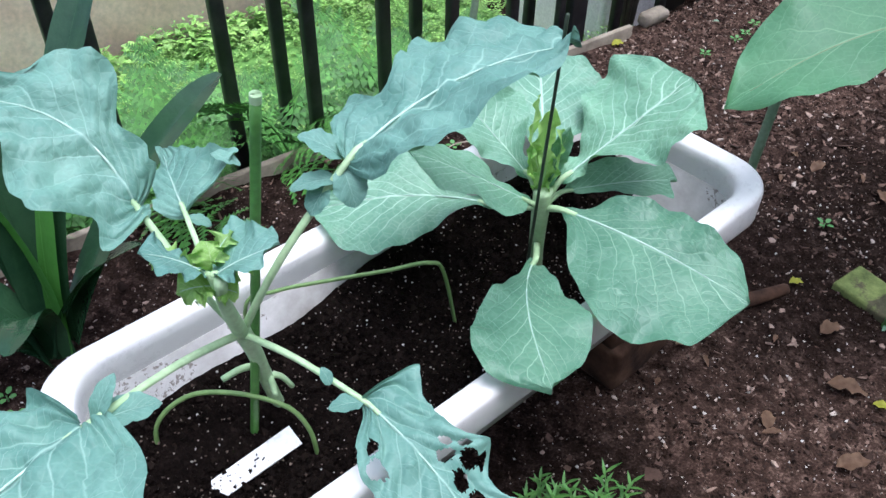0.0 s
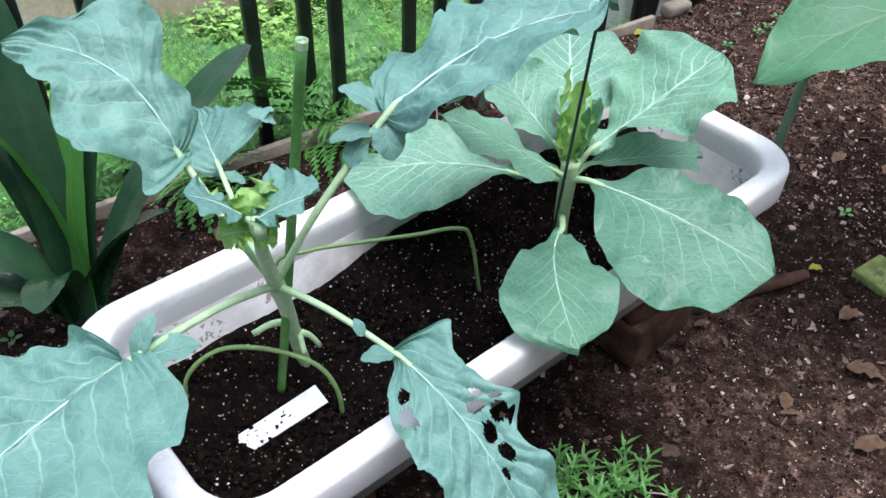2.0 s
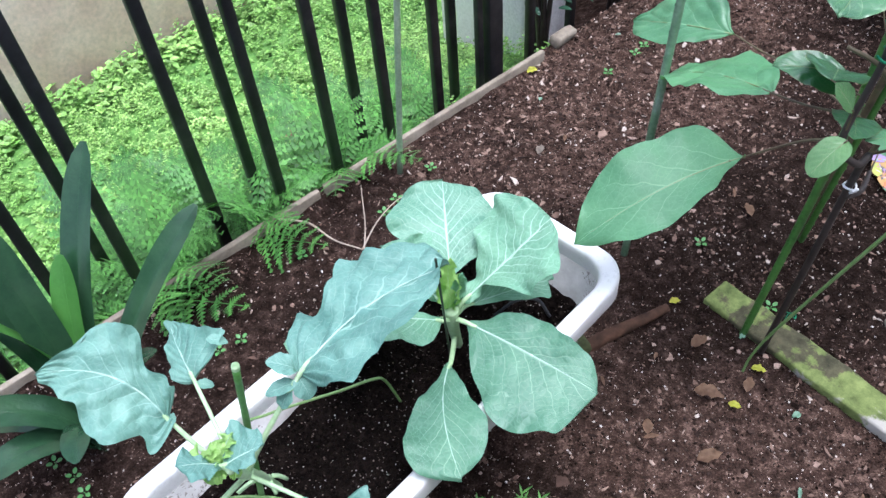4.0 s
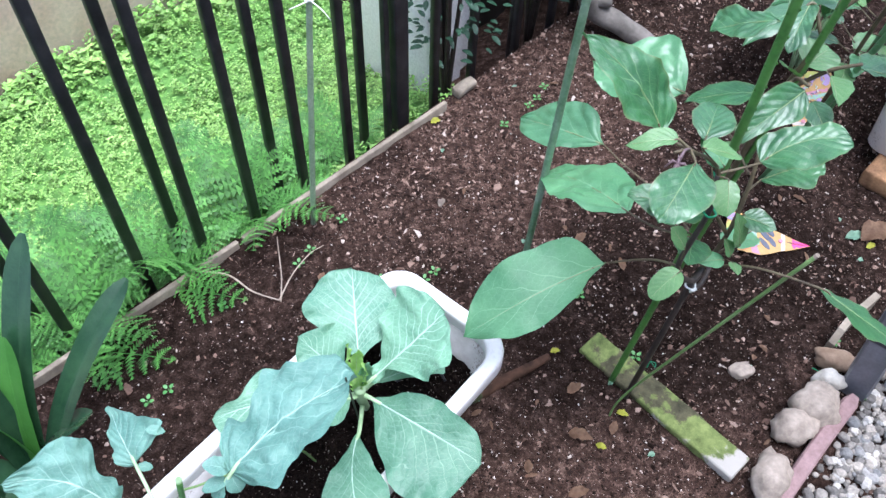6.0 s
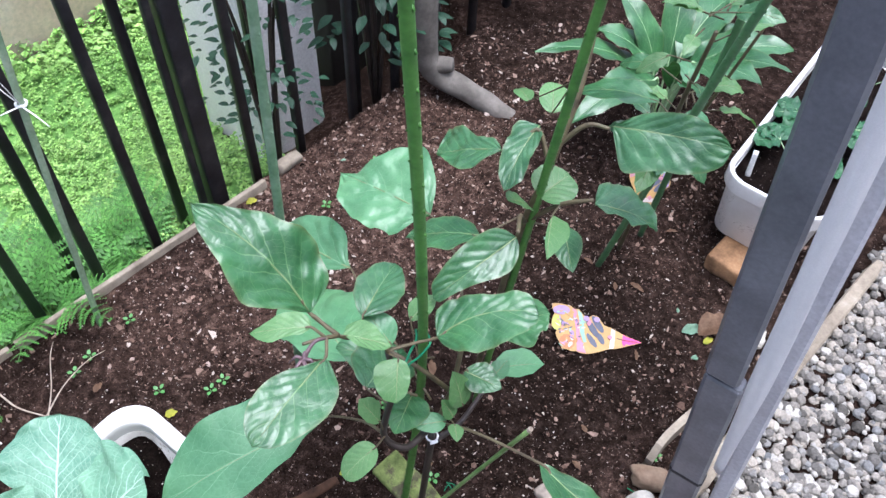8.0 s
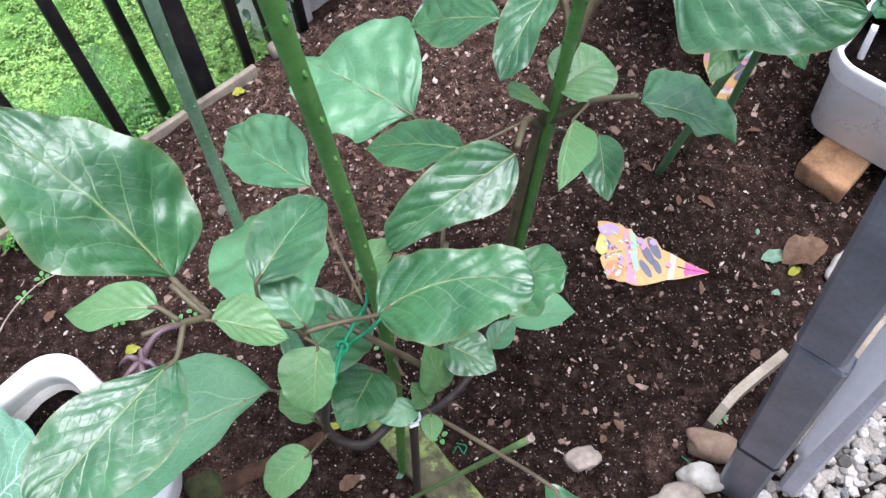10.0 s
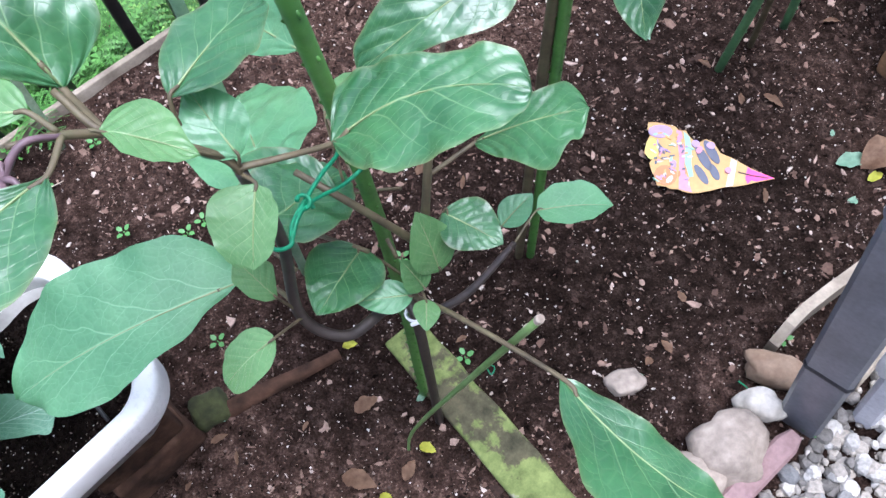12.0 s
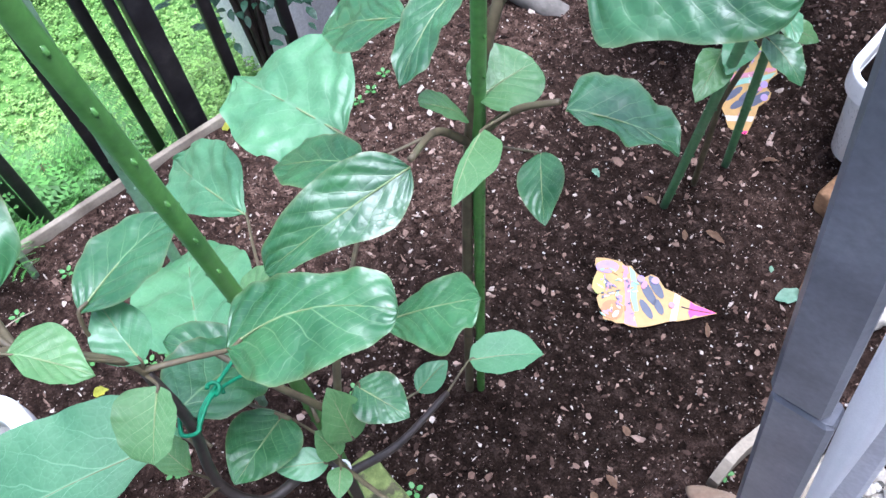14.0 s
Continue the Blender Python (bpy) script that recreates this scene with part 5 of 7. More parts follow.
leaf(egg_b, (0.750, 0.824, 0.598), (0.730, 0.761, 0.612), side=(-0.946, 0.270, -0.180), lw=(0.0, 1.1, 4.1, 9.1, 15.5, 18.5, 19.4, 19.2, 14.4, 9.7, 4.4, 1.1, 0.0), rw=(0.0, 0.1, 0.6, 1.3, 2.2, 3.0, 3.2, 3.4, 2.9, 1.7, 0.8, 0.2, 0.0), sag=0.06, seed=205, stalk=((0.768, 0.855, 0.575),), stalk_r=0.0014, **{**EK, "kind": "lance", "mat": M_EGGP})
leaf(egg_b, (0.750, 0.915, 0.633), (0.703, 0.847, 0.613), side=(-0.770, 0.597, -0.225), lw=(0.0, 1.2, 4.8, 10.4, 13.3, 13.2, 13.7, 15.4, 15.2, 13.7, 9.1, 2.3, 0.0), rw=(18.3, 19.0, 21.0, 23.3, 21.7, 19.9, 18.9, 18.2, 14.2, 10.3, 5.2, 1.3, 0.0), sag=0.10, seed=206, **{**EK, "kind": "ovate", "wave": 0.1})
leaf(egg_b, (0.709, 0.897, 0.619), (0.647, 0.935, 0.577), side=(0.426, 0.890, 0.163), lw=(0.0, 3.1, 7.5, 10.6, 22.7, 28.0, 27.4, 20.3, 13.7, 8.0, 3.7, 0.9, 0.0), rw=(0.0, 1.9, 7.7, 13.9, 14.6, 15.4, 22.3, 29.4, 30.8, 30.8, 30.9, 10.9, 0.0), sag=0.06, seed=207, **EK)
leaf(egg_b, (0.748, 0.868, 0.575), (0.786, 0.893, 0.577), width=0.052, roll=8, seed=208, **{**EK, "mat": M_EGGP, "kind": "round"})
leaf(egg_b, (0.738, 0.868, 0.560), (0.712, 0.860, 0.584), width=0.032, roll=8, seed=209, **{**EK, "mat": M_EGGP, "kind": "round"})
leaf(egg_b, (0.789, 0.880, 0.500), (0.786, 0.820, 0.498), width=0.034, roll=16, seed=210, stalk=((0.742, 0.878, 0.52),), stalk_r=0.0014, **{**EK, "kind": "ovate"})
leaf(egg_b, (0.755, 0.985, 0.600), (0.754, 1.036, 0.571), width=0.022, roll=0, seed=211, stalk=((0.785, 0.92, 0.69),), stalk_r=0.0012, **{**EK, "mat": M_EGGP, "kind": "ovate"})
leaf(egg_b, (0.778, 0.965, 0.600), (0.788, 1.010, 0.602), width=0.032, roll=0, seed=212, stalk=((0.788, 0.925, 0.70),), stalk_r=0.0012, **{**EK, "mat": M_EGGP, "kind": "round"})

egg_c = thing("aubergine_plant", (1.04, 1.20, 0.0), "aubergine plant with large drooping leaves at the bed end", "aubergine plant", "aubergine plants")
for pts, r0 in (([(1.035, 1.20, -0.02), (1.02, 1.15, 0.22), (1.0, 1.10, 0.45), (0.99, 1.06, 0.62)], 0.0045), ([(1.02, 1.15, 0.22), (1.06, 1.14, 0.40), (1.09, 1.12, 0.58)], 0.0035)):
    bm = bmesh.new()
    tube(bm, spline(pts, 7), r0, r0 * 0.6, 8)
    child_part("stem", bm, M_ESTEM, egg_c)
rnd = random.Random(61)
for k in range(24):
    up = rnd.uniform(0.30, 0.64)
    a = 2.4 * k + rnd.uniform(-0.4, 0.4)
    c_ = Vector((1.03 - 0.07 * up + 0.02 * (k % 2), 1.20 - 0.19 * up, up))
    out = rnd.uniform(0.02, 0.045)
    ln = rnd.uniform(0.035, 0.065) * (1.3 if k % 5 == 0 else 1.0)
    b_ = c_ + Vector((out * math.cos(a), out * math.sin(a), 0.012))
    t_ = b_ + Vector((ln * math.cos(a), ln * math.sin(a), rnd.uniform(-0.03, 0.015)))
    leaf(egg_c, tuple(b_), tuple(t_), width=ln * rnd.uniform(0.5, 0.68), roll=rnd.uniform(-30, 30), seed=300 + k, sag=0.12, stalk=(tuple(c_),), stalk_r=0.0016, **{**EK, "mat": (M_EGGP, M_EGGP, M_EGG, M_EGGB)[k % 4], "kind": "ovate", "wave": 0.09})
leaf(egg_c, (0.985, 1.13, 0.44), (0.880, 1.20, 0.40), width=0.060, roll=6, seed=330, sag=0.10, stalk=((1.0, 1.11, 0.43),), stalk_r=0.0018, **{**EK, "kind": "ovate"})

# broad-leaved vegetable plant behind, beside the second trough
chard = thing("leafy_vegetable", (1.17, 1.48, 0.0), "leafy vegetable plant with long green leaves behind the aubergines", "vegetable plant")
for k in range(11):
    a = 2.4 * k + 0.4
    ln = 0.22 + 0.06 * math.sin(5 * k)
    b_ = (1.17 + 0.03 * math.cos(a), 1.48 + 0.03 * math.sin(a), 0.14 + 0.02 * (k % 3))
    t_ = (1.17 + ln * math.cos(a), 1.48 + ln * math.sin(a), 0.20 + 0.12 * (k % 4) / 3)
    leaf(chard, b_, t_, width=0.065 + 0.012 * (k % 3), roll=8 * math.sin(3 * k), seed=340 + k, kind="ovate", mat=M_EGG, rib=M_PETI, sag=0.16, lobes=0.05, wave=0.05, pucker=0.03, stalk=((1.17 + 0.008 * math.cos(a), 1.48 + 0.008 * math.sin(a), 0.0),), stalk_r=0.003)

# ---- twine ----
twine = thing("twine_tie", (0.595, 0.70, 0.555), "bright green twine knotted between aubergine stem and stake", "twine")
for pts in ([(0.572, 0.681, 0.546), (0.575, 0.671, 0.546), (0.584, 0.672, 0.547), (0.584, 0.683, 0.547), (0.589, 0.697, 0.545), (0.597, 0.716, 0.541), (0.604, 0.730, 0.537), (0.605, 0.742, 0.537)],
            [(0.584, 0.674, 0.547), (0.588, 0.690, 0.547), (0.594, 0.703, 0.538), (0.606, 0.717, 0.527), (0.618, 0.732, 0.524), (0.617, 0.742, 0.526)]):
    bm = bmesh.new()
    tube(bm, spline(pts, 8), 0.0013, 0.0013, 6)
    child_part("strand", bm, M_TWINE, twine)
bm = bmesh.new()
tube(bm, spline([(0.5895 + 0.003 * math.cos(a), 0.697 + 0.003 * math.sin(a), 0.544 + 0.0012 * a - 0.006) for a in (0.9 * k for k in range(12))], 3), 0.0013, 0.0013, 6)
child_part("knot", bm, M_TWINE, twine)
ribbon = thing("ribbon_tie", (0.1471, 1.1475, 0.49), "white plastic ribbon tied round the pale green stake", "ribbon")
for pts, r in (([(0.148, 1.143, 0.492), (0.136, 1.135, 0.53), (0.112, 1.135, 0.60), (0.09, 1.14, 0.66)], 0.0022), ([(0.148, 1.143, 0.492), (0.144, 1.130, 0.54), (0.128, 1.125, 0.60), (0.11, 1.13, 0.65)], 0.0018), ([(0.147, 1.142, 0.490), (0.132, 1.132, 0.490), (0.118, 1.130, 0.485)], 0.0016), ([(0.149, 1.142, 0.490), (0.165, 1.134, 0.478), (0.175, 1.132, 0.462)], 0.0016)):
    bm = bmesh.new()
    tube(bm, spline(pts, 6), r, r * 0.8, 6, squash=0.35)
    child_part("strand", bm, M_TAG, ribbon)
bm = bmesh.new()
tube(bm, [(0.1472 + 0.0066 * math.cos(a), 1.1476 + 0.0066 * math.sin(a), 0.490 + 0.001 * math.sin(3 * a)) for a in (0.524 * k for k in range(13))], 0.002, 0.002, 6)
child_part("knot", bm, M_TAG, ribbon)
rod("twine_scrap", [(0.935, 0.745, 0.006), (0.942, 0.735, 0.010), (0.945, 0.722, 0.009), (0.938, 0.708, 0.006)], 0.0009, 0.0009, M_TWINE, "scrap of green twine on the soil", "twine", 6)
rod("twine_scrap", [(0.655, 0.770, 0.006), (0.662, 0.776, 0.014), (0.668, 0.768, 0.010), (0.672, 0.778, 0.006), (0.660, 0.782, 0.008)], 0.0008, 0.0008, M_TWINE, "scrap of green twine on the soil", "twine", 6)
clip = thing("plant_clip", (0.6225, 0.7215, 0.338), "tiny white plastic clip round the aubergine stem", "plant clip")
bm = bmesh.new()
tube(bm, [(0.6222 + 0.0066 * math.cos(a), 0.7125 + 0.0066 * math.sin(a), 0.345 + 0.001 * math.sin(2 * a)) for a in (0.524 * k for k in range(13))], 0.0013, 0.0013, 6)
child_part("ring", bm, M_TAG, clip)
bm = bmesh.new()
box(bm, (0.009, 0.003, 0.007), pose(0.6235, 0.7045, 0.345, 20, 0, 15), 0.0008, 2)
child_part("tab", bm, M_TAG, clip)
rod("cut_stem", [(0.573, 0.690, 0.0), (0.580, 0.694, 0.045), (0.600, 0.690, 0.12), (0.652, 0.666, 0.31), (0.706, 0.642, 0.500)], 0.0016, 0.0025, M_WIRE, "cut green plant stem leaning over the soil", "stem", 8, end=M_TWIG)

# ---- strap-leaved plant ----
clivia = thing("strap_leaf_plant", (-0.295, 0.655, 0.0), "clump of dark glossy strap-shaped leaves beside the planter", "clivia plant")
SK = dict(kind="strap", lobes=0.0, wave=0.01, pucker=0.0, fold=0.22)
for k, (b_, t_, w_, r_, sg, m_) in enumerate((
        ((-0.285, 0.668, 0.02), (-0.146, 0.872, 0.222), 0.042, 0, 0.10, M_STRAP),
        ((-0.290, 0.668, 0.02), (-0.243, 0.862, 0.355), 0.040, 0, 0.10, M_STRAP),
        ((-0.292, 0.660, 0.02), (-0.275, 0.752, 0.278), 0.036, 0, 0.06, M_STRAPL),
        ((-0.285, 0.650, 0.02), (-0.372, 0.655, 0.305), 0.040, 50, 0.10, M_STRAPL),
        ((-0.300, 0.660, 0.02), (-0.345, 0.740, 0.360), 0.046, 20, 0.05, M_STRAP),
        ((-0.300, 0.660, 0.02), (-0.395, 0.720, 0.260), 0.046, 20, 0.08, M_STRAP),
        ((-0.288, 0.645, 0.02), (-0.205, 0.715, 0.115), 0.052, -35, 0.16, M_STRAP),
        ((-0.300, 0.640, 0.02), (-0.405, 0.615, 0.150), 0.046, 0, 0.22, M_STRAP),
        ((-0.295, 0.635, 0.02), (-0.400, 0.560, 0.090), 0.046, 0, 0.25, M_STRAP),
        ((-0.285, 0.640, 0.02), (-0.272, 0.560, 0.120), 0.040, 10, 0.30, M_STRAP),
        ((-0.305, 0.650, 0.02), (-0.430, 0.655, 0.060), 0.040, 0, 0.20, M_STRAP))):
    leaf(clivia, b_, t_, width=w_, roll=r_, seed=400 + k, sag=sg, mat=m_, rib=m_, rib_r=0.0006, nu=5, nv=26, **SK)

# ---- weeds, ferns ----
def build_weeds():
    """Small leafy sprigs in clumps: each a short stem with pairs of leaflets, broader towards the wall."""
    rnd = random.Random(5)
    verts, faces = [], []

    def leaflet(c, a, up, ln, wd):
        d = Vector((math.cos(a), math.sin(a), up)).normalized()
        sd = Vector((-math.sin(a), math.cos(a), rnd.uniform(-0.4, 0.4))).normalized()
        n0 = len(verts)
        for q in (c, c + d * ln * 0.45 + sd * wd, c + d * ln - Vector((0, 0, ln * 0.18)), c + d * ln * 0.45 - sd * wd, c + d * ln * 0.5 - Vector((0, 0, wd * 0.4))):
            verts.append(tuple(q))
        faces.extend([(n0, n0 + 1, n0 + 4), (n0 + 1, n0 + 2, n0 + 4), (n0 + 2, n0 + 3, n0 + 4), (n0 + 3, n0, n0 + 4)])

    for _ in range(13000):
        s_, o_ = rnd.uniform(-1.6, 1.2), rnd.uniform(0.06, 1.17)
        if s_ > 0.60 and o_ < 0.42:
            continue
        p = along_fence(s_, o_)
        clump = noise.noise(Vector((p.x * 7, p.y * 7, 1.0))) + 0.5 * noise.noise(Vector((p.x * 19, p.y * 19, 4.0)))
        tall = 0.022 + 0.035 * max(0.0, clump + 0.35) + 0.02 * smooth_step(o_, 0.9, 1.12)
        lean = Vector((rnd.uniform(-0.5, 0.5), rnd.uniform(-0.5, 0.5), 1.0)) * tall * rnd.uniform(0.6, 1.15)
        root = Vector((p.x, p.y, ground_z(p.x, p.y)))
        broad = o_ > 1.02 and rnd.random() < 0.4
        if broad:
            for k in range(3):
                leaflet(root + lean * rnd.uniform(0.6, 1.1), rnd.uniform(0, 6.28), rnd.uniform(-0.2, 0.4), rnd.uniform(0.018, 0.034), rnd.uniform(0.007, 0.013))
            continue
        a0 = rnd.uniform(0, 6.28)
        small = rnd.uniform(0.7, 1.3)
        for k in range(9):
            f = 0.3 + 0.75 * k / 8
            leaflet(root + lean * f, a0 + 2.4 * k, rnd.uniform(0.0, 0.7), small * rnd.uniform(0.007, 0.013), small * rnd.uniform(0.0018, 0.0036))
    scatter_mesh("weeds", verts, faces, M_GRASS, "bright green low weeds covering the strip beyond the fence", "weeds")
    nx, ny = 130, 56
    rows = []
    for j in range(ny + 1):
        for i in range(nx + 1):
            p = along_fence(-1.65 + 2.50 * i / nx, 0.085 + 1.08 * j / ny)
            rows.append((p.x, p.y, ground_z(p.x, p.y) + 0.004 + 0.010 * max(0.0, noise.noise(Vector((p.x * 9, p.y * 9, 1.0))) + 0.4)))
    w = nx + 1
    scatter_mesh("undergrowth", rows, [(j * w + i, j * w + i + 1, (j + 1) * w + i + 1, (j + 1) * w + i) for j in range(ny) for i in range(nx) if -1.65 + 2.5 * i / nx < 0.6 or 0.085 + 1.08 * j / ny > 0.42], M_MAT, "dark green mossy undergrowth below the weeds", "undergrowth")


build_weeds()


def frond_mesh(seed, length):
    """One fern frond along +x, rising and arching over, with lobed leaflets that shorten to the tip."""
    rnd = random.Random(seed)
    bm = bmesh.new()
    n = 13

    def spine(t):
        return Vector((length * t, 0.03 * length * math.sin(3 * t + seed), length * (0.55 * t - 0.62 * t * t)))

    tube(bm, [spine(k / 8) for k in range(9)], 0.0012, 0.0005, 5)
    for i in range(1, n + 1):
        t = 0.12 + 0.88 * i / n
        pl_ = length * 0.36 * (1 - t) ** 0.6 * min(1.0, 0.55 + 2.2 * t) * rnd.uniform(0.85, 1.1) + 0.004
        for sg in (-1, 1):
            dv = Vector((rnd.uniform(0.3, 0.65), sg * 0.9, rnd.uniform(-0.45, 0.1))).normalized()
            sd = Vector((dv.y * -sg, dv.x * sg, 0)).normalized()
            base = spine(t)
            m = 7
            hw = length * 0.05
            for j in range(m):
                u0, u1 = j / m, (j + 1) / m
                w0 = hw * (1 - 0.8 * u0)
                c0 = base + dv * pl_ * u0 - Vector((0, 0, 0.16 * pl_ * u0 * u0))
                c1 = base + dv * pl_ * u1 - Vector((0, 0, 0.16 * pl_ * u1 * u1))
                for e in (-1, 1):
                    bm.faces.new([bm.verts.new(q) for q in (c0, c0.lerp(c1, 0.7) + sd * e * w0 + dv * 0.25 * w0, c1)])
    me = bpy.data.meshes.new("frond")
    bm.to_mesh(me)
    bm.free()
    me.materials.append(M_FERN)
    return me


FRONDS = [frond_mesh(k, 0.15 + 0.025 * k) for k in range(4)]
rnd = random.Random(11)
for s_, o_, cnt, sc in ((-0.47, 0.07, 7, 1.1), (-0.34, 0.05, 8, 1.05), (-0.26, 0.10, 7, 1.05), (-0.155, 0.05, 8, 1.05), (-0.06, 0.075, 7, 1.0), (0.03, 0.06, 7, 0.9), (0.12, 0.10, 7, 0.9), (0.24, 0.09, 6, 0.85), (0.32, 0.12, 5, 0.8), (-0.20, 0.2, 7, 0.9), (0.05, 0.2, 6, 0.9), (0.13, 0.17, 7, 0.9), (-0.60, 0.12, 7, 1.1), (-0.30, 0.14, 8, 1.1), (0.17, 0.13, 7, 0.9), (-0.50, 0.15, 8, 1.2), (-0.42, 0.10, 8, 1.2), (-0.20, 0.09, 8, 1.1)):
    p = along_fence(s_, o_)
    fern = thing("fern", (p.x, p.y, ground_z(p.x, p.y)), "small feathery green fern growing through the fence foot", "fern", "ferns along the fence")
    for k in range(cnt):
        f = new("frond", FRONDS[k % 4])
        f.parent = fern
        f.matrix_basis = pose(0, 0, 0.01, rnd.uniform(-15, 15), -rnd.uniform(12, 55), 360 * k / cnt + rnd.uniform(-25, 25)) @ Matrix.Scale(sc * rnd.uniform(0.7, 1.25), 4)


def build_shrub(name, c, size, count, seed, label, lw=0.018):
    rnd = random.Random(seed)
    t = thing(name, (c[0], c[1], 0.0), label, "shrub")
    for k in range(6):
        a = k * 1.05 + 0.4
        bm = bmesh.new()
        tube(bm, spline([(c[0], c[1], ground_z(c[0], c[1]) - 0.02), (c[0] + 0.3 * size[0] * math.cos(a), c[1] + 0.3 * size[1] * math.sin(a), size[2] * 0.5), (c[0] + 0.7 * size[0] * math.cos(a), c[1] + 0.7 * size[1] * math.sin(a), size[2] * (0.75 + 0.2 * (k % 2)))], 4), 0.006, 0.002, 6)
        child_part("stem", bm, M_EDARK, t)
    bm = bmesh.new()
    for k in range(count):
        a, r, z = rnd.uniform(0, 6.28), rnd.uniform(0.15, 1) ** 0.6, rnd.uniform(0.08, 1)
        w = math.sin(math.pi * min(1, 0.2 + 0.75 * z)) ** 0.5
        b = Vector((c[0] + size[0] * r * w * math.cos(a), c[1] + size[1] * r * w * math.sin(a), size[2] * z))
        a2 = a + rnd.uniform(-1, 1)
        ln = lw * rnd.uniform(1.6, 2.6)
        d = Vector((math.cos(a2), math.sin(a2), rnd.uniform(-0.6, 0.3))).normalized()
        sd = d.cross(Vector((0, 0, 1))).normalized()
        blade(bm, b, b + d * ln, sd, sd.cross(d), ln * 0.5, "ovate", 0.08, 0.15, 0.03, 0.03, 0.0, k, 1, 4)
    child_part("crown", bm, M_SHRUB, t, "dark green leaves")


c = along_fence(0.555, 0.085)
build_shrub("shrub", (c.x, c.y), (0.12, 0.05, 0.55), 210, 1, "dark leafy shrub in front of the white wall", 0.011)
build_shrub("shrub", (0.62, 1.72), (0.16, 0.12, 0.75), 220, 2, "dark green shrub in the shade behind the fence")
build_shrub("shrub", (0.98, 1.99), (0.22, 0.14, 0.8), 220, 3, "dark green shrub in the shade behind the fence")
build_shrub("shrub", (1.45, 2.25), (0.3, 0.2, 0.9), 220, 4, "dark green shrub in the shade behind the fence")

trunk = thing("tree_trunk", (0.80, 1.616, 0.0), "bent grey tree trunk rising at the back of the bed", "tree trunk")
bm = bmesh.new()
tube(bm, spline([(0.905, 1.565, -0.03), (0.855, 1.590, 0.0), (0.80, 1.616, 0.028), (0.748, 1.640, 0.050), (0.722, 1.648, 0.095), (0.717, 1.648, 0.16), (0.714, 1.648, 0.24), (0.72, 1.66, 0.5), (0.73, 1.68, 1.5)], 8), 0.021, 0.031, 14)
for vt in bm.verts:
    vt.co += vt.co.normalized() * 0.006 * noise.noise(vt.co * 22)
child_part("trunk", bm, M_BARK, trunk)
bm = bmesh.new()
tube(bm, spline([(0.735, 1.644, 0.075), (0.760, 1.635, 0.082), (0.775, 1.630, 0.085)], 4), 0.02, 0.014, 10)
child_part("cut_stub", bm, M_BARK, trunk)

# ---- second trough ----
PL2 = pose(1.42, 1.315, 0, 0, 0, 45)
trough = build_planter(0.26, 0.105, 0.19, 0.035, 0.45, M_CREAM)
tagged(trough, "white plastic trough planter with strawberry seedlings standing on a brick", "planter")
trough.matrix_basis = PL2
build_potsoil("potting_soil", 0.237, 0.084, 0.160, PL2, "dark potting soil in the far planter", 7.0)
build_block("brick", (0.075, 0.17, 0.042), (1.268, 1.172, 0.016), -48, M_CLAY, "sand-coloured clay brick under the far planter", "brick", 0.003, 0.006)
c = PL2 @ Vector((0.19, 0.0, 0))
build_block("brick", (0.10, 0.19, 0.045), (c.x, c.y, 0.014), 45, M_CLAY, "sand-coloured clay brick under the far planter", "brick", 0.003, 0.012)
for k, (dx, dy, zz) in enumerate(((-0.13, 0.0, 0.158), (0.0, 0.01, 0.158), (0.13, 0.0, 0.158))):
    c = PL2 @ Vector((dx, dy, zz))
    sb = thing("strawberry_seedling", tuple(c), "small green strawberry seedling in the far planter", "seedling", "seedlings in the far planter")
    for j in range(3):
        for q in range(3):
            a = 2.1 * j + 0.9 * k + (q - 1) * 0.9
            r = 0.035 + 0.014 * j
            b_ = Vector((c.x + r * math.cos(2.1 * j + 0.9 * k), c.y + r * math.sin(2.1 * j + 0.9 * k), c.z + 0.022 + 0.015 * j))
            leaf(sb, tuple(b_), (b_.x + 0.046 * math.cos(a), b_.y + 0.046 * math.sin(a), b_.z - 0.004), width=0.042, seed=500 + 10 * k + 3 * j + q, kind="round", mat=M_STRAW, rib=M_PETI, lobes=0.16, wave=0.06, pucker=0.08, nu=8, nv=20, stalk=(tuple(c),) if q == 1 else (), stalk_r=0.0012)
rod("plant_tag", [tuple(PL2 @ Vector((-0.19, 0.06, 0.13))), tuple(PL2 @ Vector((-0.19, 0.062, 0.17))), tuple(PL2 @ Vector((-0.188, 0.065, 0.21)))], 0.006, 0.006, M_TAG, "white plant tag standing in the far planter", "plant tag", 4)

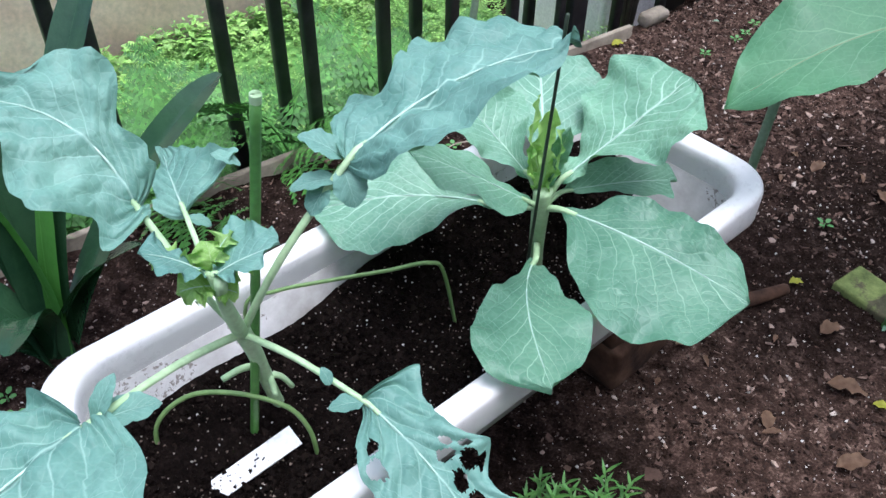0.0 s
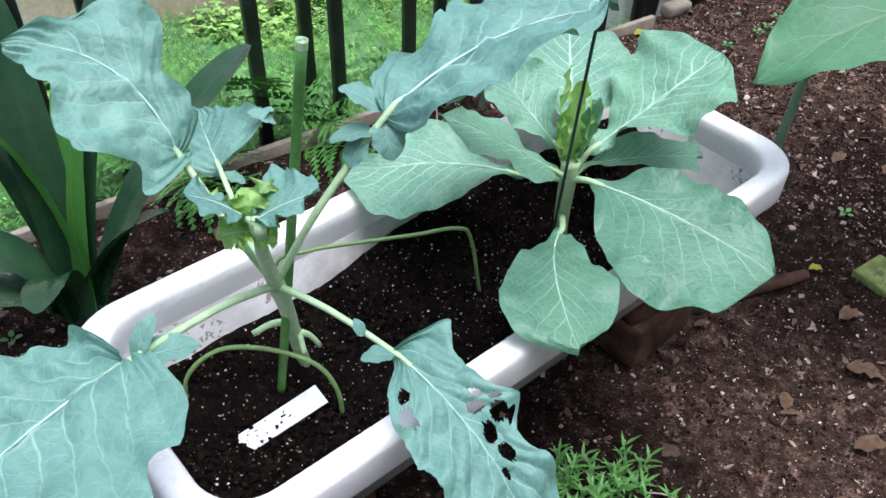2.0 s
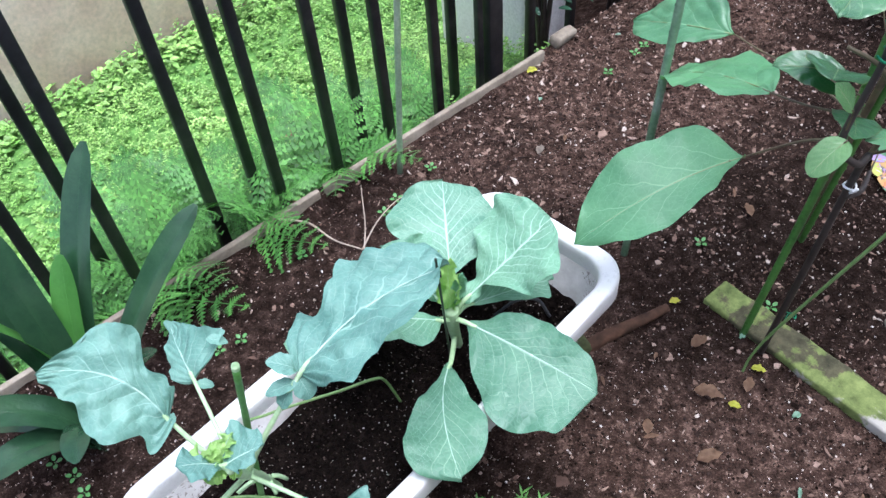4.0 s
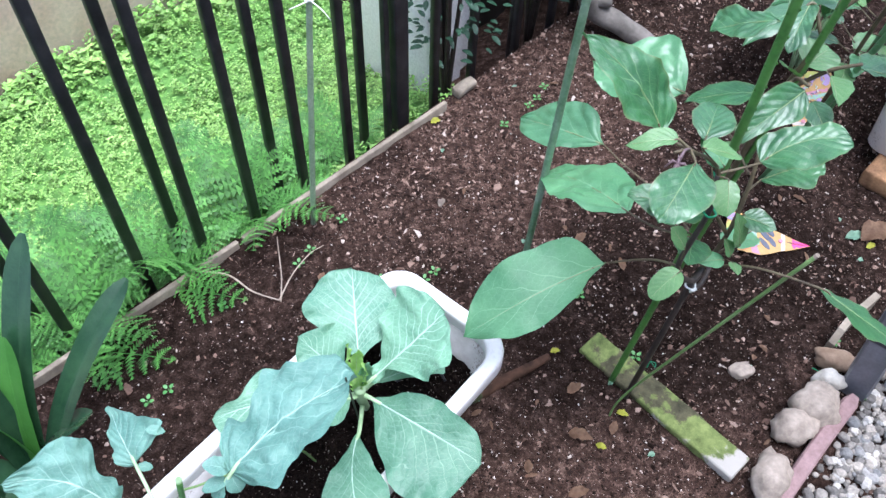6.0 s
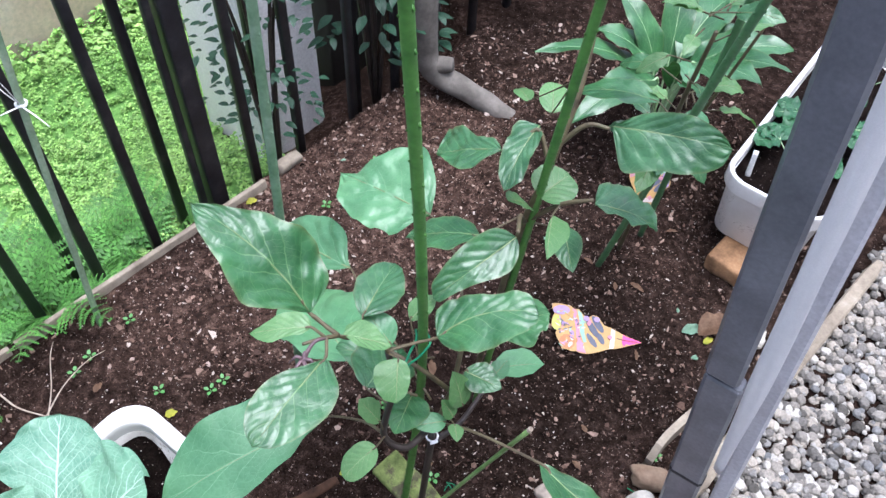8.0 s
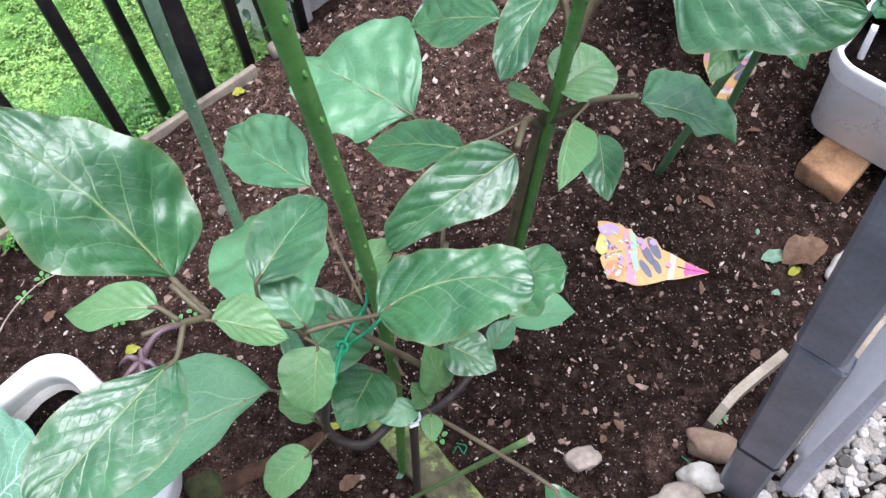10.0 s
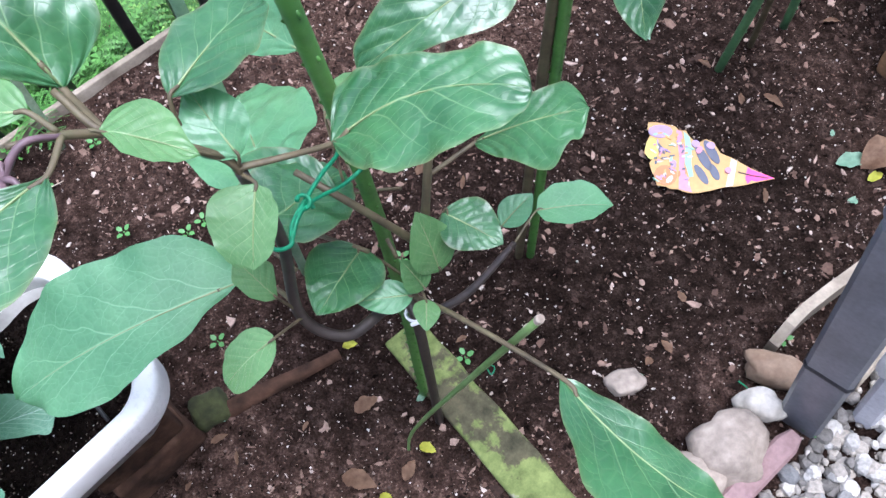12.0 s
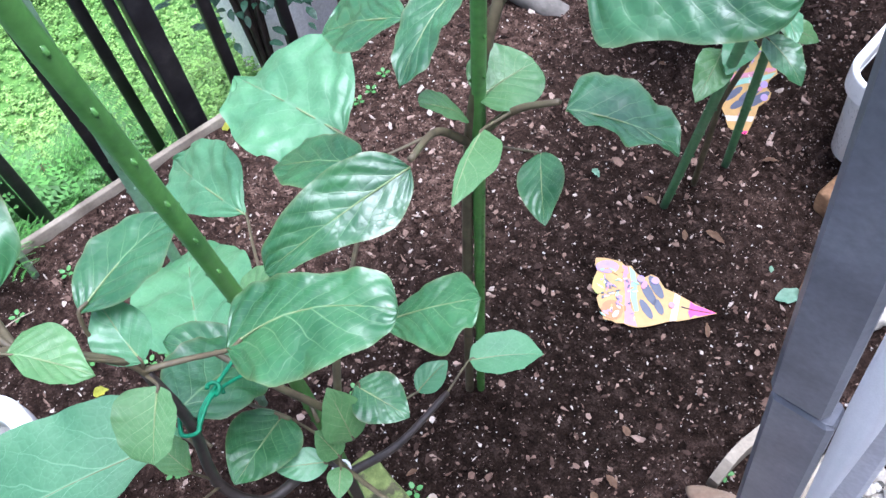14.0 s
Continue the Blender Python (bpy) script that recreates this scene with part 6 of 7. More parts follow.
# ---- seed labels ----
def build_label(m, label):
    """Card label: cut-out head and pointed foot, with printed areas half a millimetre proud."""
    t = thing("plant_label", (0, 0, 0), label, "plant label", "seed labels")

    def card(name, pts, z0, z1, mat):
        bm = bmesh.new()
        top = [bm.verts.new((x, y, z1)) for x, y in pts]
        low = [bm.verts.new((x, y, z0)) for x, y in pts]
        bm.faces.new(top)
        bm.faces.new(low[::-1])
        for k in range(len(pts)):
            bm.faces.new((low[k], low[(k + 1) % len(pts)], top[(k + 1) % len(pts)], top[k]))
        part(name, bm, mat, t, smooth=False)

    def at(x, y):
        return (0.001 * (x - 62), 0.001 * (y - 1.0))

    def oval(x, y, a, b, rot, n=12):
        cr, sr = math.cos(radians(rot)), math.sin(radians(rot))
        return [at(x + a * math.cos(q) * cr - b * math.sin(q) * sr, y + a * math.cos(q) * sr + b * math.sin(q) * cr) for q in (2 * math.pi * k / n for k in range(n))]

    # cut-out outline in millimetres, from the head round to the pointed foot and back
    edge = [(1, 49), (29, 50), (40, 44), (48, 45), (57, 33), (66, 31), (73, 36), (83, 33), (92, 18), (106, 15), (125, 6), (138, 1), (158, -5), (136, -14), (122, -20), (105, -26), (85, -32), (76, -36), (63, -42), (45, -39), (36, -39), (20, -36), (13, -20), (8, -9), (11, -2), (0, 4), (2, 22), (5, 30), (1, 40)]
    wavy = []
    for (x0, y0), (x1, y1) in zip(edge, edge[1:] + edge[:1]):
        n_ = max(1, int(math.hypot(x1 - x0, y1 - y0) / 5))
        for k in range(n_):
            f = k / n_
            x, y = x0 + (x1 - x0) * f, y0 + (y1 - y0) * f
            wob = 0.0 if x > 105 else 0.9 * math.sin(0.9 * x + 0.7 * y) + 0.6 * math.sin(0.43 * y)
            wavy.append(at(x, y + wob))
    card("card", wavy, 0.0, 0.0010, M_LYEL)
    card("point", [at(125, 5.5), at(130, 2), at(135, 1), at(157, -5), at(136, -13), at(131, -12), at(126, -17.5), at(123, -10)], 0.0010, 0.0015, M_LPINK)
    card("slot", [at(114, -3), at(130, -5), at(150, -5.5), at(150, -6.8), at(130, -6.5), at(114, -4.6)], 0.0015, 0.0020, M_INK)
    card("band", [at(36, 44), at(43, 42), at(49, 15), at(50, -8), at(62, -40), at(46, -38), at(43, 5)], 0.0010, 0.0014, M_LROSE)
    card("band", [at(45, 43), at(53, 36), at(57, 20), at(58, 0), at(62, -18), at(57, -20), at(50, 0), at(49, 22)], 0.0010, 0.0016, M_LTEAL)
    card("printed_panel", [at(105, 14), at(112, 11), at(109, -23), at(101, -26)], 0.0010, 0.0013, M_LWHITE)
    for x, y, a, b, rot in ((81, 19, 18, 6, -58), (72, 9, 19, 6, -58), (86, -8, 12, 5, -62), (71, -14, 15, 5, -55)):
        card("printed_shape", oval(x, y, a, b, rot), 0.0012, 0.0018, M_LDARK)
    for x, y, a, b, rot, mt in ((17, 38, 15, 9, 10, M_LLIL), (12, 37, 5, 4, 0, M_LTEAL), (61, 27, 5, 5, 0, M_LLIL), (79, 27, 5, 5, 0, M_LLIL), (66, 19, 6, 3.5, 70, M_LROSE), (9, 12, 8, 15, 0, M_LLIME), (29, -22, 14, 14, 0, M_LORA), (24, -16, 5, 4, 30, M_LWHITE), (34, -27, 6, 3, 60, M_LWHITE), (27, -29, 5, 3, 0, M_LYEL), (102, -4, 4, 4, 0, M_LROSE)):
        card("printed_shape", oval(x, y, a, b, rot), 0.0012, 0.0016 + 0.00002 * x, mt)
    # illegible printing: short strokes
    for k in range(5):
        x = 15 + 1.6 * k
        card("printed_bar", [at(x, 22 - 1.5 * k), at(x + 1.0, 22 - 1.5 * k), at(x + 4.0, 7), at(x + 3.0, 7)], 0.0012, 0.0022, M_LDARK)
    rnd = random.Random(77)
    for k in range(64):
        x, y = rnd.uniform(10, 60), rnd.uniform(-32, 36)
        if x > 46 and y > 26:
            continue
        card("printed_bar", oval(x, y, rnd.uniform(2, 5.5), rnd.uniform(0.8, 1.7), rnd.choice((20, 70, 95, 150)), 6), 0.0012, 0.0023 + 0.00003 * (k % 9), rnd.choice((M_LWHITE, M_LLIL, M_LLIL, M_LROSE, M_LDARK, M_LORA, M_LTEAL, M_LYEL)))
    t.matrix_basis = m
    return t


build_label(pose(0.932, 1.020, 0.010, 3, 3, -13), "bright yellow and pink seed label card lying on the soil")
build_label(Matrix(((-0.017, 0.957, -0.289) + (1.1237,), (-0.739, -0.207, -0.641) + (1.3282,), (-0.673, 0.203, 0.711) + (0.0444,), (0, 0, 0, 1))), "bright yellow and pink seed label card leaning in the soil")

# ---- plank, stones, edging ----
bm = bmesh.new()
box(bm, (0.31, 0.050, 0.040), None, 0.004, 2)
bmesh.ops.subdivide_edges(bm, edges=[e for e in bm.edges if e.calc_length() > 0.05], cuts=8, use_grid_fill=True)
for vt in bm.verts:
    vt.co += Vector((0.2, 1, 1)) * 0.0025 * noise.noise(vt.co * 35)
plank = tagged(part("plank", bm, M_PLANK), "mossy weathered wooden plank half sunk in soil", "plank")
plank.matrix_basis = pose(0.662, 0.704, -0.003, 2, -1.0, -53)


def stone(at, size, rot, mat, label, seed, category="stone", group="stones along the edging"):
    bm = bmesh.new()
    bmesh.ops.create_icosphere(bm, subdivisions=3, radius=1.0)
    for vt in bm.verts:
        n_ = vt.co.normalized()
        vt.co *= 1 + 0.32 * noise.noise(n_ * 1.4 + Vector((seed, 0, 0))) + 0.13 * noise.noise(n_ * 4 + Vector((0, seed, 0)))
        vt.co.x *= size[0] / 2
        vt.co.y *= size[1] / 2
        vt.co.z *= size[2] / 2
    ob = part("stone", bm, mat)
    ob.matrix_basis = pose(*at, 0, 0, rot)
    return tagged(ob, label, category, group)


stone((0.908, 0.668, 0.022), (0.085, 0.070, 0.060), 35, M_STONE, "rounded pale grey-brown stone beside the pink edging", 1)
stone((0.949, 0.714, 0.018), (0.050, 0.034, 0.040), -15, M_STONEW, "small white stone beside the dark post", 2)
stone((0.975, 0.752, 0.015), (0.075, 0.038, 0.036), -20, M_STONEB, "brown flat stone beside the dark post", 3)
stone((0.862, 0.640, 0.018), (0.075, 0.060, 0.052), 10, M_STONE, "angular pinkish grey stone beside the pink edging", 4)
stone((0.795, 0.563, 0.020), (0.085, 0.060, 0.058), 55, M_STONE, "grey angular stone beside the pink edging", 5)
stone((0.775, 0.500, 0.015), (0.055, 0.04, 0.04), 0, M_STONEW, "small pale stone beside the pink edging", 6)
stone((0.815, 0.752, 0.006), (0.042, 0.032, 0.020), 10, M_STONE, "small grey stone half sunk in soil", 7, group="")
stone((1.21, 0.98, 0.012), (0.06, 0.045, 0.035), 30, M_STONEW, "pale stone on the soil by the dark post", 8, group="")

build_block("board_piece", (0.062, 0.022, 0.022), (0.431, 1.461, 0.010), 42, M_BOARD, "broken piece of weathered edging board half sunk in soil", "board", 0.006, 0.006)

kerb = thing("edging_strip", (0.90, 0.61, 0.0), "faded pink plastic edging strip between soil and gravel", "edging")
for pts in ([(0.66, 0.405), (0.80, 0.528), (0.905, 0.620), (0.978, 0.681)], [(1.02, 0.715), (1.16, 0.835), (1.32, 0.960), (1.50, 1.105)]):
    bm = bmesh.new()
    line = spline([(x, y, 0) for x, y in pts], 6)
    rows = []
    for i, q in enumerate(line):
        d = (line[min(i + 1, len(line) - 1)] - line[max(i - 1, 0)]).normalized()
        sd = Vector((-d.y, d.x, 0))
        h = 0.022 + 0.003 * math.sin(9 * q.x)
        near_end = 0.6 if i in (0, len(line) - 1) else 1.0
        rows.append([bm.verts.new(q + sd * w * near_end + Vector((0, 0, z))) for w, z in ((-0.012, -0.02), (-0.0125, h - 0.003), (-0.0095, h), (0.0095, h + 0.001), (0.0125, h - 0.003), (0.012, -0.02))])
    for a, b in zip(rows, rows[1:]):
        for k in range(5):
            bm.faces.new((a[k], a[k + 1], b[k + 1], b[k]))
    bm.faces.new(rows[0][::-1])
    bm.faces.new(rows[-1])
    child_part("strip", bm, M_EDGE if pts[0][0] < 1.0 else M_BOARD, kerb, "" if pts[0][0] < 1.0 else "grey-brown weathered length", smooth=False)
curved = thing("edging_plate", (1.01, 0.80, 0.0), "thin weathered plate standing on edge in the soil", "edging")
bm = bmesh.new()
path = spline([(0.974, 0.778, 0), (1.005, 0.806, 0), (1.040, 0.830, 0), (1.080, 0.855, 0)], 6)
rows = []
for i, q in enumerate(path):
    d = (path[min(i + 1, len(path) - 1)] - path[max(i - 1, 0)]).normalized()
    sd = Vector((-d.y, d.x, 0)) * 0.006
    h = 0.046 + 0.003 * noise.noise(q * 40) - 0.020 * max(0, 1 - i / 3)
    rows.append([bm.verts.new(v) for v in (q - sd + Vector((0, 0, -0.03)), q - sd + Vector((0, 0, h)), q + sd + Vector((0, 0, h)), q + sd + Vector((0, 0, -0.03)))])
for a, b in zip(rows, rows[1:]):
    for k in range(4):
        bm.faces.new((a[k], a[(k + 1) % 4], b[(k + 1) % 4], b[k]))
bm.faces.new(rows[0][::-1])
bm.faces.new(rows[-1])
child_part("plate", bm, M_BOARD, curved, smooth=False)

# ---- folding frame at the path ----
frame_thing = thing("folding_frame", (1.01, 0.715, 0.0), "dark grey folding frame with white mesh fabric beside the gravel", "folding chair")


EDGE_R, LEAN, SIDE = Vector((1.0023, 0.6773, 0)), Vector((-0.0878, 0.0436, 1.0)), Vector((-0.758, 0.652, 0))
BACK = Vector((0.652, 0.758, 0))


def leg_point(z, across, back):
    return EDGE_R + LEAN * z + SIDE * across + BACK * back


def leg_box(name, z0, z1, w0, w1, deep, mat, label="", grow=0.0, behind=0.0):
    """A flat rounded tube of the leg between two heights."""
    bm = bmesh.new()
    rows = []
    for z in (z0, z0 + 0.004, z1 - 0.004, z1):
        g = grow - (0.002 if z in (z0, z1) else 0.0)
        ring = []
        for u, v in ((w0 - g, 0.004), (w0 - g + 0.004, -g), (w1 + g - 0.004, -g), (w1 + g, 0.004), (w1 + g, deep - 0.004), (w1 + g - 0.004, deep + g), (w0 - g + 0.004, deep + g), (w0 - g, deep - 0.004)):
            ring.append(bm.verts.new(leg_point(z, u, v + behind)))
        rows.append(ring)
    for a, b in zip(rows, rows[1:]):
        for k in range(8):
            bm.faces.new((a[k], a[(k + 1) % 8], b[(k + 1) % 8], b[k]))
    bm.faces.new(rows[0][::-1])
    bm.faces.new(rows[-1])
    return child_part(name, bm, mat, frame_thing, label, smooth=False)


leg_box("leg", 0.418, 1.3, 0.008, 0.046, 0.018, M_FRAME, "dark grey upper tube", 0.002)
leg_box("leg", -0.01, 0.412, 0.0, 0.046, 0.024, M_FRAME, "dark grey lower tube")
leg_box("collar", 0.150, 0.160, 0.0, 0.046, 0.024, M_BLACK, "", 0.0015)
leg_box("rear_leg", -0.01, 1.3, -0.040, -0.016, 0.020, M_TUBE, "pale grey rear tube", behind=0.045)
bm = bmesh.new()
rows = []
for i in range(49):
    z = 0.19 + 1.1 * i / 48
    fat = min(1.0, (z - 0.17) / 0.25)
    ring = []
    for j in range(20):
        a = 2 * math.pi * j / 20
        r = 1 + 0.14 * math.sin(3 * a + 6 * z) + 0.08 * math.sin(7 * a - 9 * z)
        ring.append(bm.verts.new(leg_point(z, -0.009 - 0.003 * math.sin(4 * z) + (0.006 + 0.005 * fat) * r * math.cos(a), 0.020 + (0.006 + 0.005 * fat) * r * math.sin(a))))
    rows.append(ring)
for a, b in zip(rows, rows[1:]):
    for j in range(20):
        bm.faces.new((a[j], a[(j + 1) % 20], b[(j + 1) % 20], b[j]))
bm.faces.new(rows[0][::-1])
child_part("fabric", bm, M_MESH, frame_thing, "gathered white mesh fabric")

# ---- gravel ----
def blob(verts, faces, c, r, rnd, flat_=0.7):
    """A rough pebble: a bent octahedron with a waist ring."""
    n0 = len(verts)
    a0 = rnd.uniform(0, 6.28)
    k = 6
    el = rnd.uniform(0.7, 1.0)
    ring = []
    verts.append((c[0], c[1], c[2] + r * flat_ * rnd.uniform(0.7, 1)))
    for lv, (zz, rr) in enumerate(((0.45, 0.72), (-0.3, 0.95))):
        for j in range(k):
            a = a0 + 2 * math.pi * (j + 0.5 * lv) / k
            q = r * rr * rnd.uniform(0.8, 1.1)
            x, y = q * math.cos(a), q * el * math.sin(a)
            verts.append((c[0] + x * math.cos(a0) - y * math.sin(a0), c[1] + x * math.sin(a0) + y * math.cos(a0), c[2] + r * flat_ * zz))
    for j in range(k):
        a, b = n0 + 1 + j, n0 + 1 + (j + 1) % k
        a2, b2 = n0 + 1 + k + j, n0 + 1 + k + (j + 1) % k
        faces += [(n0, a, b), (a, a2, b), (b, a2, b2)]


def build_gravel():
    rnd = random.Random(21)
    verts, faces = [], []
    d = Vector((0.745, 0.667, 0))
    nr = Vector((0.667, -0.745, 0))
    for _ in range(11000):
        a, o_ = rnd.uniform(-0.25, 1.15), rnd.uniform(0.016, 0.62)
        p = Vector((0.80, 0.52, 0)) + d * a + nr * o_
        r = rnd.choice((0.005, 0.006, 0.007, 0.009, 0.010, 0.012, 0.013))
        blob(verts, faces, (p.x, p.y, ground_z(p.x, p.y) + rnd.uniform(-0.002, 0.010)), r, rnd)
    scatter_mesh("gravel", verts, faces, M_GRAV, "loose grey and pale gravel of the path", "gravel")


build_gravel()


# ---- bits on the soil ----
def in_bed(p):
    q = Vector((p[0], p[1], 0)) - BED_AT
    o_, s_ = q.dot(BED_NRM), q.dot(BED_DIR)
    g = (Vector((p[0], p[1], 0)) - Vector((0.80, 0.52, 0))).dot(Vector((0.667, -0.745, 0)))
    return (o_ < -0.01 or (s_ > 0.44 and o_ < 0.03) or (s_ > 1.1 and o_ < 0.25)) and g < 0.01


def nugget(verts, faces, c, r, rnd):
    """A crumb: an uneven octahedron."""
    n0 = len(verts)
    for d in ((1, 0, 0), (0, 1, 0), (-1, 0, 0), (0, -1, 0), (0, 0, 1), (0, 0, -1)):
        verts.append(tuple(c[i] + r * (d[i] * rnd.uniform(0.7, 1.3) + rnd.uniform(-0.35, 0.35)) for i in range(3)))
    for i in range(4):
        faces.append((n0 + i, n0 + (i + 1) % 4, n0 + 4))
        faces.append((n0 + (i + 1) % 4, n0 + i, n0 + 5))


def build_bits():
    rnd = random.Random(33)
    crumbs, chips, grains = ([], []), ([], []), ([], [])

    def chip(p, z, ln, wd, thick):
        a, t1, t2 = rnd.uniform(0, 6.28), rnd.uniform(-0.6, 0.6), rnd.uniform(-0.6, 0.6)
        d = Vector((math.cos(a), math.sin(a), t1)).normalized() * ln
        sd = Vector((-math.sin(a), math.cos(a), t2)).normalized() * wd
        up = Vector((0, 0, thick))
        c = Vector((p[0], p[1], z))
        n0 = len(chips[0])
        j = [rnd.uniform(0.5, 1.2) for _ in range(5)]
        bend = Vector((0, 0, ln * rnd.uniform(-0.3, 0.3)))
        q = (c - d * j[0] - sd * 0.3 + bend, c + d * rnd.uniform(-0.4, 0.5) - sd * j[1], c + d * j[2] + bend, c + d * rnd.uniform(0.0, 0.6) + sd * j[3], c - d * 0.5 + sd * j[4])
        chips[0].extend([tuple(v + up) for v in q] + [tuple(v - up) for v in q])
        chips[1].extend([tuple(range(n0, n0 + 5)), tuple(range(n0 + 9, n0 + 4, -1))] + [(n0 + i, n0 + 5 + i, n0 + 5 + (i + 1) % 5, n0 + (i + 1) % 5) for i in range(5)])

    for _ in range(700):
        p = (rnd.uniform(-0.45, 1.40), rnd.uniform(0.32, 1.85))
        if in_bed(p):
            nugget(*crumbs, (p[0], p[1], ground_z(*p)), rnd.choice((0.003, 0.004, 0.005, 0.006)), rnd)
    for _ in range(190000):
        p = (rnd.uniform(-0.45, 1.40), rnd.uniform(0.32, 1.85))
        if not in_bed(p):
            continue
        z = ground_z(*p)
        k = rnd.random()
        dense = max(0.0, 0.45 + 0.9 * noise.noise(Vector((p[0] * 5, p[1] * 5, 8.0))))
        if k < 0.62:
            if rnd.random() < 0.45:
                nugget(*crumbs, (p[0], p[1], z), rnd.choice((0.0008, 0.001, 0.0013, 0.0016, 0.002, 0.0028)), rnd)
        elif k < 0.62 + (0.03 + 0.06 * dense) + (0.05 + 0.10 * dense) * smooth_step(0.62 - p[1] + 0.3 * smooth_step(p[0], 0.34, 0.46), 0.0, 0.25) + (0.06 + 0.12 * dense) * smooth_step(p[1] + 0.35 * p[0], 0.95, 1.25) * (1.9 - 1.1 * smooth_step(p[0], 0.55, 0.85)):
            ln = rnd.choice((0.0008, 0.001, 0.0013, 0.0016, 0.002, 0.0025, 0.003, 0.004, 0.006)) * (1 + 0.2 * smooth_step(p[1], 1.05, 1.3))
            if rnd.random() < 0.02:
                ln = rnd.uniform(0.006, 0.012)
            chip(p, z + 0.001, ln, ln * rnd.choice((0.18, 0.3, 0.45, 0.6, 0.75)), rnd.uniform(0.0004, 0.0012))
        elif k > 0.93 - 0.06 * dense:
            nugget(*grains, (p[0], p[1], z + 0.0005), rnd.choice((0.0005, 0.0006, 0.0008, 0.001, 0.0012, 0.0015, 0.002)), rnd)
    scatter_mesh("soil_crumbs", *crumbs, M_CRUMB, "dark crumbs of soil on the bed", "soil")
    scatter_mesh("wood_chips", *chips, M_CHIP, "brown bark and wood chips scattered on the bed", "wood chips")
    scatter_mesh("pale_grains", *grains, M_PERL, "pale perlite grains and grit scattered on the bed", "grit")
    crumbs, grains = ([], []), ([], [])
    for _ in range(17000):
        q = Vector((rnd.uniform(-0.262, 0.262), rnd.uniform(-0.070, 0.076), 0))
        q.z = pot_mound(q.x, q.y, 1.0)
        q = PL_M @ q
        if rnd.random() < 0.92:
            nugget(*crumbs, (q.x, q.y, q.z + 0.1435 + rnd.uniform(-0.003, 0.004)), rnd.choice((0.0008, 0.001, 0.0013, 0.0017, 0.0022, 0.003)), rnd)
        else:
            nugget(*grains, (q.x, q.y, q.z + 0.1465 + rnd.uniform(-0.002, 0.004)), rnd.choice((0.0006, 0.0008, 0.0011)), rnd)
    scatter_mesh("soil_crumbs", *crumbs, M_CRUMBD, "black crumbs of potting soil in the planter", "soil")
    scatter_mesh("pale_grains", *grains, M_PERL, "pale perlite grains in the potting soil", "grit")


build_bits()


def fallen_leaf(at, ln, wd, yaw, mat, label, seed, category="fallen leaf"):
    bm = bmesh.new()
    a = Vector((-ln / 2, 0, 0))
    blade(bm, a, a + Vector((ln, 0, 0)), Vector((0, 1, 0)), Vector((0, 0, 1)), wd, "ovate", 0.10, 0.35, 0.10, 0.10, 0.05, seed, 4, 10)
    bmesh.ops.solidify(bm, geom=bm.faces[:], thickness=0.0005)
    ob = part("fallen_leaf", bm, mat)
    ob.matrix_basis = pose(at[0], at[1], ground_z(*at) + 0.004, 6 * math.sin(seed), 6 * math.cos(seed), yaw)
    return tagged(ob, label, category)


rnd = random.Random(44)
for at, ln, wd, yaw, m_, lab in (((0.55, 0.640), 0.018, 0.011, -30, M_YELLOW, "small yellow-green fallen leaf on the soil"), ((0.595, 0.690), 0.020, 0.012, -25, M_YELLOW, "yellow-green fallen leaf beside the plank"), ((0.508, 0.814), 0.018, 0.011, 10, M_YELLOW, "yellow and green fallen leaf on the soil"), ((1.14, 0.985), 0.02, 0.012, 20, M_YELLOW, "yellow-green fallen leaf on the soil"),
                                 ((1.045, 1.105), 0.030, 0.010, -50, M_DEAD, "reddish brown dry leaf on the soil"), ((0.575, 0.668), 0.024, 0.014, 60, M_DEAD, "crumpled brown dry leaf on the soil"), ((0.527, 0.743), 0.030, 0.018, 30, M_DEAD, "crumpled brown dry leaf on the soil"), ((0.43, 0.62), 0.022, 0.014, 80, M_DEAD, "crumpled brown dry leaf on the soil"),
                                 ((0.52, 0.66), 0.04, 0.022, -20, M_DEAD, "crumpled brown dry leaf on the soil"), ((0.50, 0.57), 0.035, 0.018, 10, M_DEAD, "crumpled brown dry leaf on the soil"), ((0.46, 0.50), 0.03, 0.014, 140, M_DEAD, "curled brown dry leaf on the soil"), ((0.60, 1.05), 0.03, 0.016, 40, M_DEAD, "brown dry leaf on the soil"), ((0.66, 0.98), 0.03, 0.014, 90, M_DEAD, "brown dry leaf on the soil"),
                                 ((1.16, 1.01), 0.07, 0.045, 15, M_DEAD, "large brown dry leaf on the soil"), ((1.12, 1.01), 0.04, 0.02, 5, M_MINT, "faded mint green scrap of leaf on the soil"), ((0.12, 1.00), 0.02, 0.012, 60, M_DEAD, "brown dry leaf on the soil"), ((0.35, 1.15), 0.022, 0.014, 60, M_STONE, "greyish dry leaf on the soil"), ((0.24, 0.94), 0.02, 0.014, 20, M_YELLOW, "pale yellow fallen leaf on the soil"), ((0.36, 1.37), 0.022, 0.015, 20, M_YELLOW, "pale yellow fallen leaf on the soil")):
    fallen_leaf(at, ln, wd, yaw, m_, lab, round(at[0] * 1000))
for k in range(46):
    at = (rnd.uniform(0.30, 1.15), rnd.uniform(0.45, 1.5))
    if not in_bed(at):
        continue
    fallen_leaf(at, rnd.uniform(0.009, 0.022), rnd.uniform(0.005, 0.010), rnd.uniform(0, 360), rnd.choice((M_DEAD, M_DEAD, M_MINT, M_DEAD)), "small dry leaf fragment on the soil", k + 900)

